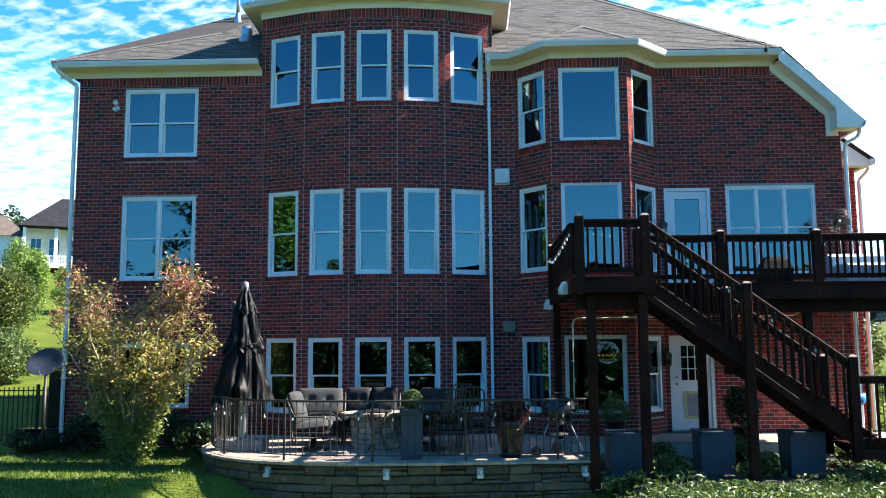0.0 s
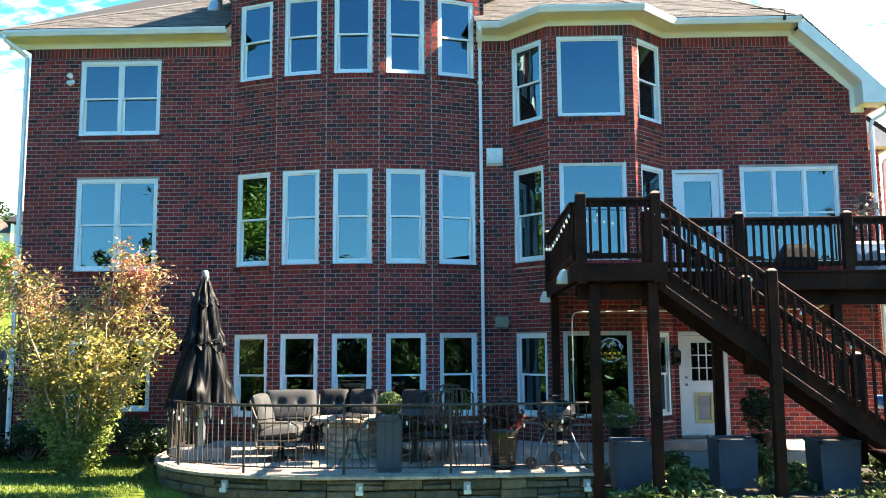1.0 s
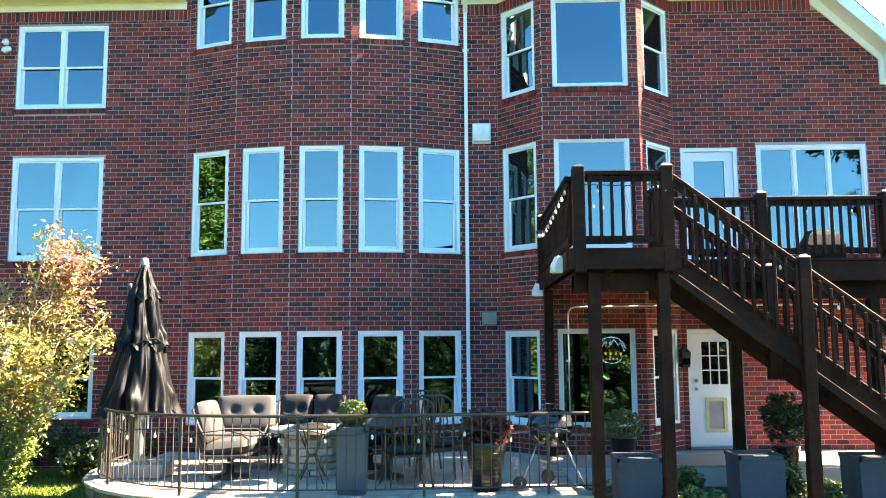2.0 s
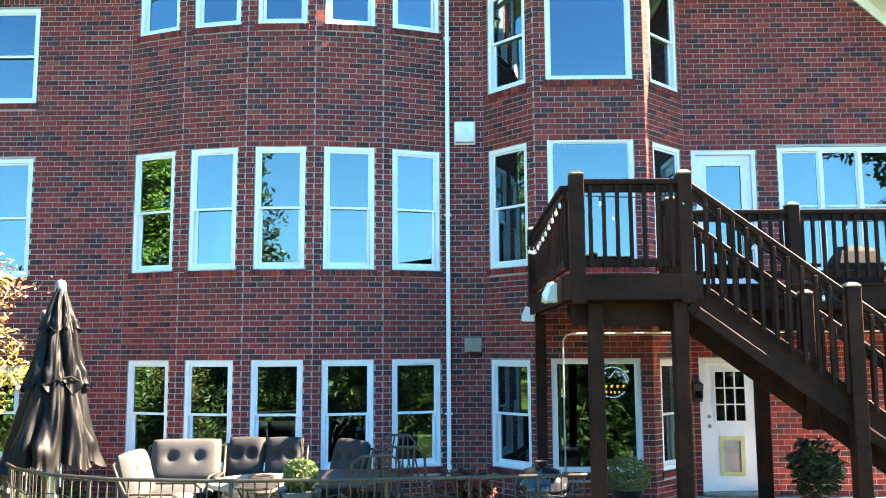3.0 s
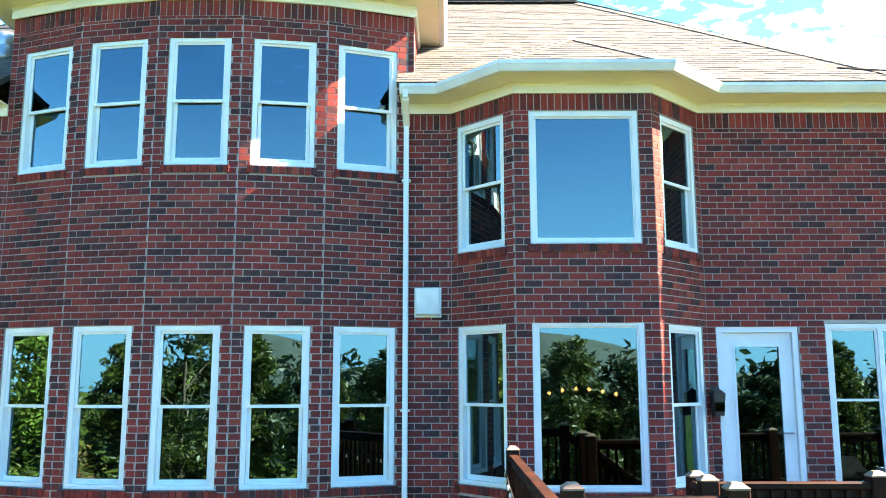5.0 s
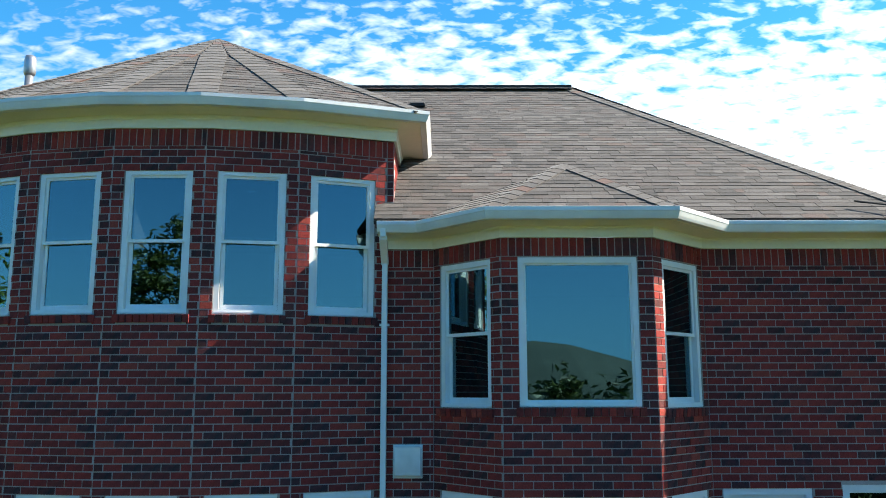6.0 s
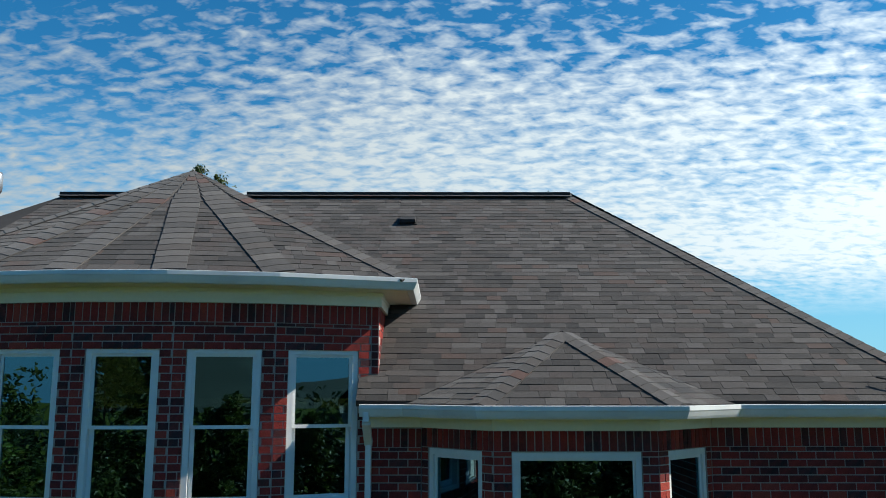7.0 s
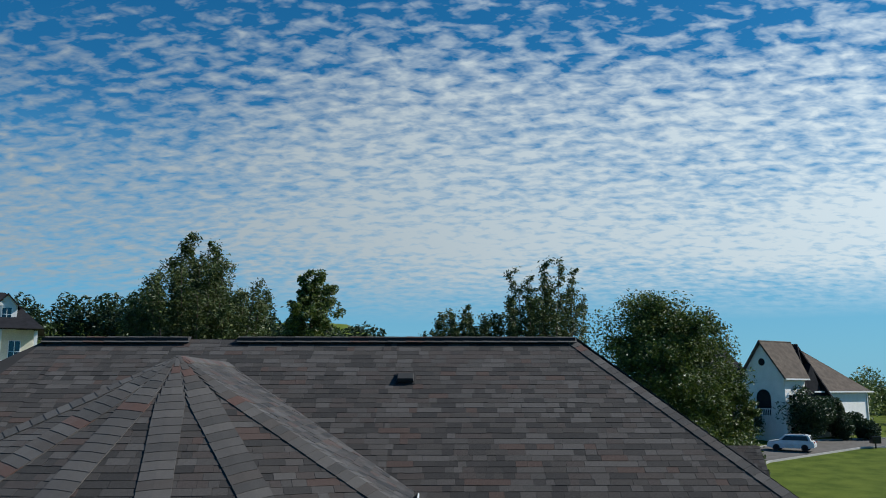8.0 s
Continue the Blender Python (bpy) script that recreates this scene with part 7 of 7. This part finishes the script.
# white car
def car(m):
    th = thing("car", "white sport utility car parked at the kerb", "car", m)
    prof = [(-2.40, 0.45), (-2.42, 0.80), (-2.30, 1.05), (-2.15, 1.12), (-1.85, 1.68), (-1.5, 1.76), (0.55, 1.74), (1.20, 1.20), (2.15, 1.06), (2.38, 0.85), (2.42, 0.45), (1.9, 0.34), (-1.9, 0.34)]
    g = Geo()
    k = len(prof)
    vs = []
    for y, s in ((-0.94, 0), (-0.86, 1), (0.86, 1), (0.94, 0)):
        for x, z in prof:
            t = max(0, (z - 1.1)) * 0.25
            vs.append((x * (1 if s else 0.985), y - math.copysign(t, y), z if s else min(z, 1.70) - 0.02))
    g.add(vs, [tuple(range(k))[::-1], tuple(range(3 * k, 4 * k))] + [(r * k + i, r * k + (i + 1) % k, (r + 1) * k + (i + 1) % k, (r + 1) * k + i) for r in range(3) for i in range(k)])
    part("body", g, CARPAINT, th)
    for sy in (-1, 1):
        part("side_window", Geo().hull([(-1.85, sy * 0.88, 1.15), (0.95, sy * 0.88, 1.17), (0.45, sy * 0.80, 1.62), (-1.62, sy * 0.80, 1.62), (-1.85, sy * 0.86, 1.15), (0.95, sy * 0.86, 1.17), (0.45, sy * 0.78, 1.62), (-1.62, sy * 0.78, 1.62)], Matrix.Translation((0, sy * 0.03, 0))), ENAMEL, th, "dark side window")
    part("rear_window", Geo().hull([(-2.17, -0.7, 1.18), (-2.17, 0.7, 1.18), (-1.93, 0.62, 1.60), (-1.93, -0.62, 1.60), (-2.13, -0.7, 1.18), (-2.13, 0.7, 1.18)]), ENAMEL, th, "dark rear window")
    for sy in (-1, 1):
        part("tail_light", Geo().cbox(-2.42, -2.30, sy * 0.72 - 0.12, sy * 0.72 + 0.12, 0.86, 1.05, 0.02), mat("tail_red", (0.35, 0.02, 0.02), None, 5, 0.2), th, "red tail light")
    part("roof_rack", Geo().tube([(-1.5, -0.66, 1.77), (-1.4, -0.66, 1.83), (0.3, -0.66, 1.82), (0.4, -0.66, 1.76)], 0.02, 5).tube([(-1.5, 0.66, 1.77), (-1.4, 0.66, 1.83), (0.3, 0.66, 1.82), (0.4, 0.66, 1.76)], 0.02, 5), IRON, th)
    for x in (-1.42, 1.45):
        for sy in (-1, 1):
            w = part("wheel", Geo().lathe([(0.20, -0.11), (0.36, -0.11), (0.37, -0.06), (0.37, 0.06), (0.36, 0.11), (0.20, 0.11), (0.20, -0.11)], 20), RUBBER, th, "black tyre")
            w.matrix_local = pose(x, sy * 0.86, 0.37, 90)
            part("rim", Geo().lathe([(0.0, -0.09), (0.20, -0.10), (0.21, -0.06), (0.21, 0.06), (0.20, 0.10), (0.0, 0.09)], 14), GREYMETAL, w, "alloy rim")


car(pose(40.6, 84.0, land(40.6, 84.0) + 0.07, 0, 0, 148))
th = thing("mailbox", "dark mailbox on a post by the kerb", "mailbox", pose(51.0, 86.5, land(51, 86.5)))
part("post", Geo().box(-0.06, 0.06, -0.06, 0.06, 0, 1.1), ENAMEL, th)
part("box", Geo().cbox(-0.5, 0.5, -0.4, 0.4, 0.55, 1.35, 0.05), ENAMEL, th)


# ---- far houses ----
def gable_window(parent, x, y, z, w, h, name="window"):
    wd = part(name, Geo().box(x - w / 2 - 0.1, x + w / 2 + 0.1, y - 0.06, y + 0.02, z - 0.1, z + h + 0.1), TRIM, parent, "white window surround")
    part("pane", Geo().box(x - w / 2, x + w / 2, y - 0.075, y - 0.062, z, z + h), FARGLASS, wd, "dark pane")
    part("muntin", Geo().box(x - 0.03, x + 0.03, y - 0.085, y - 0.076, z, z + h).box(x - w / 2, x + w / 2, y - 0.0855, y - 0.0765, z + h / 2 - 0.03, z + h / 2 + 0.03), TRIM, wd)
    return wd


def hip_roof(g, x0, x1, y0, y1, z, h, inset):
    o = 0.5
    a, b, c, d = (x0 - o, y0 - o, z), (x1 + o, y0 - o, z), (x1 + o, y1 + o, z), (x0 - o, y1 + o, z)
    ym = (y0 + y1) / 2
    e, f = (x0 + inset, ym, z + h), (x1 - inset, ym, z + h)
    g.add([a, b, c, d, e, f], [(0, 1, 5, 4), (1, 2, 5), (2, 3, 4, 5), (3, 0, 4), (3, 2, 1, 0)])


HX, HY = 49.2, 104.0
hz = land(48, 98)
th = thing("house", "white painted brick house with brown hipped roof", "house", pose(HX, HY, hz))
TURN = pose(0, 0, 0, 0, 0, 32)
part("wall", Geo().box(-4.0, 7.6, -6, 8, -2, 5.6), WHITEBRICK, th).matrix_local = TURN
g = Geo()
hip_roof(g, -4.0, 7.6, -6, 8, 5.6, 6.4, 6.0)
part("roof", g, FARROOF, th, "brown shingle roof").matrix_local = TURN
part("gutter", Geo().box(-4.6, 8.2, -6.66, -6.52, 5.50, 5.68), TRIM, th, "white gutter").matrix_local = TURN
part("downspout", Geo().box(7.35, 7.5, -6.15, -6.02, -1, 5.5), TRIM, th).matrix_local = TURN
# gabled wing with an arched balcony
wing = part("wing", Geo().box(-11.5, -7.6, -7.4, -1.4, -2, 7.6).hull([(x, y, z) for x in (-11.5, -7.6) for y, z in ((-7.4, 7.6), (-1.4, 7.6), (-4.4, 11.6))]), WHITEBRICK, th, "white gabled wing")
wing.matrix_local = TURN
g = Geo()
g.slab([(-11.9, -7.9, 7.15), (-7.2, -7.9, 7.15), (-5.6, -4.4, 11.85), (-11.9, -4.4, 11.85)], 0.2)
g.slab([(-11.9, -4.4, 11.85), (-5.6, -4.4, 11.85), (-7.2, -0.9, 7.15), (-11.9, -0.9, 7.15)], 0.2)
part("roof", g, FARROOF, th, "brown gable roof").matrix_local = TURN
part("fascia", Geo().box(-11.9, -7.3, -7.98, -7.86, 6.98, 7.16), TRIM, th, "white fascia").matrix_local = TURN
# dark plate on the solid wall paints the shade inside an arched opening
part("arch_opening", Geo().hull([(x, -4.4 + 1.0 * math.cos(radians(a)), 4.9 + 1.0 * math.sin(radians(a))) for a in range(0, 181, 20) for x in (-11.56, -11.4)] + [(x, y, 2.7) for x in (-11.56, -11.4) for y in (-5.4, -3.4)]), DARKROOF, th, "dark arched plate for the balcony opening's shade").matrix_local = TURN
part("balcony_rail", Geo().box(-11.66, -11.58, -5.5, -3.3, 3.5, 3.62).box(-11.66, -11.58, -5.5, -3.3, 2.7, 2.82), TRIM, th).matrix_local = TURN
for i in range(9):
    part("baluster", Geo().box(-11.65, -11.59, -5.46 + i * 0.26, -5.40 + i * 0.26, 2.82, 3.5), TRIM, th).matrix_local = TURN
part("gable_vent", Geo().hull([(x, -4.4 + 0.45 * math.cos(radians(a)), 9.2 + 0.45 * math.sin(radians(a))) for a in range(0, 360, 30) for x in (-11.56, -11.45)]), DARKROOF, th, "round dark gable vent").matrix_local = TURN
for x, z, w, h in ((-10.3, 3.0, 1.2, 2.2), (-8.6, 3.0, 1.0, 2.2), (-10.3, -0.6, 1.2, 2.0)):
    gable_window(th, x, -7.4, z, w, h).matrix_local = TURN
# steep dormer roof between wing and main roof; its dark colour paints in shade
g = Geo()
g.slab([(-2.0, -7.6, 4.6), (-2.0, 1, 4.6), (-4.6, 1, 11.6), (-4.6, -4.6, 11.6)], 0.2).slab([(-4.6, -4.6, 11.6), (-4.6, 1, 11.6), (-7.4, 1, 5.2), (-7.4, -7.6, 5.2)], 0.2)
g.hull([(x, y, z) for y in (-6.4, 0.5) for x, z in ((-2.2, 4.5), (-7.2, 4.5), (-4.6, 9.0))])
part("roof", g, DARKROOF, th, "dormer roof with shade put into its dark colour").matrix_local = TURN
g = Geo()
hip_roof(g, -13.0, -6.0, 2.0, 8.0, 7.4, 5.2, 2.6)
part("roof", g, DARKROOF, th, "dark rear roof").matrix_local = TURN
part("wall", Geo().box(-12.6, -4.02, 2.2, 7.8, -2, 7.4), WHITEBRICK, th).matrix_local = TURN
for i, (x, y, r, h) in enumerate(((46.3, 93.5, 3.6, 3.7), (50.6, 96.0, 2.0, 2.9), (54.0, 96.0, 2.3, 1.9), (36.5, 92.0, 3.0, 3.0))):
    shrub("foundation_tree", "dark evergreen shrub before the white house", x, y, land(x, y) - 0.2, (r, r, h), 9000, 0.20, L_DARK, 170 + i, "shrubs at the white house")

HX, HY = -57.0, 97.6
hz = land(HX, HY)
th = thing("house", "white house with dark roof and dormer on the hill", "house", pose(HX, HY, hz - 0.3, 0, 0, 25))
part("wall", Geo().box(-4.2, 7.2, -6, 6, 0, 5.4), mat("white_siding", (0.70, 0.66, 0.52), (0.62, 0.58, 0.46), 1, 0.7, 0.003, 6), th)
g = Geo()
hip_roof(g, -4.4, 7.9, -8.4, 6, 5.4, 5.0, 4.4)
part("roof", g, DARKROOF, th, "dark shingle roof")
part("porch_floor", Geo().box(-4.4, 7.8, -8.4, -6.02, 0, 0.6), TRIM, th)
for x in (-4.1, -0.3, 3.6, 7.5):
    part("porch_column", Geo().box(x - 0.2, x + 0.2, -8.3, -7.9, 0.6, 5.2), TRIM, th)
part("porch_rail", Geo().box(-4.4, 7.8, -8.2, -8.1, 1.5, 1.62), TRIM, th)
for i in range(40):
    part("porch_baluster", Geo().box(-4.35 + i * 0.3, -4.23 + i * 0.3, -8.19, -8.11, 0.6, 1.5), TRIM, th)
DX = Matrix.Translation((4.2, 0, -0.3))
g = Geo().box(-1.2, 1.0, -6.6, -1.0, 5.6, 8.6, DX)
part("dormer", g, TRIM, th, "white dormer")
part("dormer_roof", Geo().slab([(1.4, -7.0, 8.4), (1.4, -0.5, 8.4), (-0.1, -0.5, 10.1), (-0.1, -7.0, 10.1)], 0.15).slab([(-0.1, -7.0, 10.1), (-0.1, -0.5, 10.1), (-1.6, -0.5, 8.4), (-1.6, -7.0, 8.4)], 0.15), DARKROOF, th).matrix_local = DX
part("dormer_gable", Geo().add([(-1.25, -6.7, 8.55), (1.05, -6.7, 8.55), (-0.1, -6.7, 10.0), (-1.25, -6.5, 8.55), (1.05, -6.5, 8.55), (-0.1, -6.5, 10.0)], [(0, 1, 2), (3, 5, 4), (0, 2, 5, 3), (1, 4, 5, 2)]), TRIM, th).matrix_local = DX
gable_window(th, 4.1, -6.6, 6.4, 1.0, 1.6)
for x in (-2.8, -0.6, 1.8, 5.2):
    gable_window(th, x, -6.0, 1.4, 1.2, 2.6)
part("wing_wall", Geo().box(-16.0, -4.22, -3, 6, 0, 4.6), WHITEBRICK, th)
g = Geo()
hip_roof(g, -16.0, -4.3, -3, 6, 4.6, 3.4, 3.0)
part("wing_roof", g, FARROOF, th, "grey side roof")

# mulch bed under the deck
g = Geo()
xs, ys = [2.9 + i * 0.4 for i in range(20)], [-5.2 + j * 0.35 for j in range(10)]
g.v = [(x, y, land(x, y) + 0.015 + 0.02 * noise.noise((x * 3, y * 3, 0))) for y in ys for x in xs]
g.f = [(j * 20 + i, j * 20 + i + 1, (j + 1) * 20 + i + 1, (j + 1) * 20 + i) for j in range(9) for i in range(19)]
tagged(part("mulch_bed", g, SOIL), "dark mulch bed under the deck", "planting bed", kind="structure")
g = Geo()
pts = [(x, y, land(x, y) + 0.03 + 0.12 * rr.random()) for x, y in ((rr.uniform(2.95, 10.4), rr.uniform(-5.1, -2.2)) for _ in range(5200)) if noise.noise((x * 0.9, y * 0.9, 3)) > -0.08]
leaf_geo(g, pts, 0.05, rr)
tagged(part("ivy_bed", g, L_IVY), "patchy dark ivy on the mulch bed", "ground cover", kind="stuff")
# low growth at the garden's edge
g = Geo()
for i in range(70):
    x, y = rr.uniform(-34, -14), rr.uniform(-24, -8)
    hh = rr.uniform(2.5, 5.5)
    leaf_geo(g, blob_points(150, (x, y, land(x, y) + hh * 0.45), (1.6, 1.6, hh * 0.5), rr, 0.8), 0.22, rr)
tagged(part("undergrowth", g, L_OAK), "dense dark green undergrowth beside the lawn", "undergrowth", kind="stuff")
g = Geo()
for i in range(34):
    x, y = rr.uniform(-18, -11), rr.uniform(-10, -4.6)
    hh = rr.uniform(1.6, 3.2)
    leaf_geo(g, blob_points(320, (x, y, land(x, y) + hh * 0.45), (1.1, 1.1, hh * 0.5), rr, 0.8), 0.11, rr)
tagged(part("hedge_growth", g, L_OAK), "dark green shrubs along the lawn's edge", "shrubs", kind="stuff")
# warm bulbs in the room behind the bay window
th = thing("string_lights", "string of glowing warm bulbs inside the bay room", "string lights", pose(0, 0, 0), group="string lights")
part("cable", Geo().tube([(2.75 + i * 0.1, 1.6, 4.86 - 0.05 * math.sin(i * 0.5)) for i in range(17)], 0.006, 5), RUBBER, th, "black cable")
for i in range(9):
    part("bulb", Geo().lathe([(0.0, -0.06), (0.022, -0.04), (0.024, -0.02), (0.010, 0.0)], 8, (2.80 + i * 0.185, 1.6, 4.84 - 0.04 * math.sin(i * 0.9))), BULB, th, "glowing bulb")
for x, y in ((-2.2, 1.6), (-0.6, 1.9), (-0.2, 1.3), (-5.9, 1.9)):
    th = thing("recessed_light", "small round recessed ceiling light", "ceiling light", pose(x, y, 9.445 if x > -4 else 8.215), group="recessed lights")
    part("lens", Geo().lathe([(0.0, -0.004), (0.06, -0.004), (0.06, 0.0)], 16), BULB, th, "glowing lens")
    part("ring", Geo().lathe([(0.062, -0.006), (0.085, -0.006), (0.085, 0.0), (0.062, 0.0)], 16), TRIM, th)
# fan on the deck
th = thing("pedestal_fan", "grey wire-caged pedestal fan on the deck", "fan", pose(8.62, -0.62, 3.31))
part("base", Geo().lathe([(0.22, 0.0), (0.21, 0.03), (0.04, 0.06), (0.03, 0.1)], 18), IRON, th, smooth=True)
part("pole", Geo().tube([(0, 0, 0.05), (0, 0, 1.30)], 0.018, 8), IRON, th, smooth=True)
part("motor", Geo().lathe([(0.0, -0.02), (0.07, 0.0), (0.075, 0.12), (0.04, 0.18), (0.0, 0.19)], 14), IRON, th, smooth=True).matrix_local = pose(0, 0.02, 1.42, -90)
cage = Geo()
for r, y in ((0.25, -0.02), (0.25, -0.08), (0.18, -0.11), (0.10, -0.125)):
    cage.tube([(r * math.cos(a * 0.2618), y, 1.42 + r * math.sin(a * 0.2618)) for a in range(25)], 0.004, 4)
for a in range(20):
    c, s_ = math.cos(a * 0.31416), math.sin(a * 0.31416)
    cage.tube([(0.03 * c, -0.13, 1.42 + 0.03 * s_), (0.18 * c, -0.11, 1.42 + 0.18 * s_), (0.25 * c, -0.05, 1.42 + 0.25 * s_), (0.06 * c, 0.03, 1.42 + 0.06 * s_)], 0.0025, 4)
part("cage", cage, IRON, th, "grey wire cage")
for a in (0, 120, 240):
    part("blade", Geo().hull([(0.03, 0, -0.02), (0.21, -0.02, -0.07), (0.22, 0.01, 0.06), (0.04, 0.012, 0.03), (0.03, 0.004, -0.02), (0.21, -0.014, -0.07)]), IRON, th).matrix_local = Matrix.Translation((0, -0.04, 1.42)) @ Matrix.Rotation(radians(a), 4, "Y")


# ---- roof shingles and wall bricks ----
for i, ps in enumerate(FRONT):
    shingle_plane(main_roof, ps, near=(lambda p: 2.0 < p.x < 6.0 and 0.9 < p.y < 2.3) if i == 3 else None)
shingle_plane(main_roof, [Vector((RE, EAVE_Y, rz)), Vector((RE, 9.4, rz)), Vector((4.32, 9.4, RIDGE_R.z)), RIDGE_R, HR])
shingle_plane(main_roof, [Vector((-8.24, 9.4, ez)), HL, KL, Vector((-4.95, 9.4, KL.z))])
for i, (a, b) in enumerate(zip(TE[1:-2], TE[2:-1])):
    shingle_plane(turret_roof, [a, b, AP], near=(lambda p: p.z < 10.6) if i in (2, 3) else None)
shingle_plane(turret_roof, [TE[-2], TE[-1], BACK, AP])
shingle_plane(turret_roof, [TE[0], TE[1], AP, BACK])
for i, (a, b) in enumerate(zip(BE, BE[1:])):
    shingle_plane(bay_roof, [a, b, BA], near=(lambda p: True) if i == 1 else None)
shingle_plane(bay_roof, [BE[0], BA, BB])
shingle_plane(bay_roof, [BE[3], BB, BA])
for name, (w, m, ln, z0, z1, holes, near, top, x0) in MATS.items():
    lay_bricks(w, m, ln, max(z0, 0.0), z1, holes, near, soldier=z1 - z0 > 2 or name.startswith("wall_turret"), top=top, x0=x0)
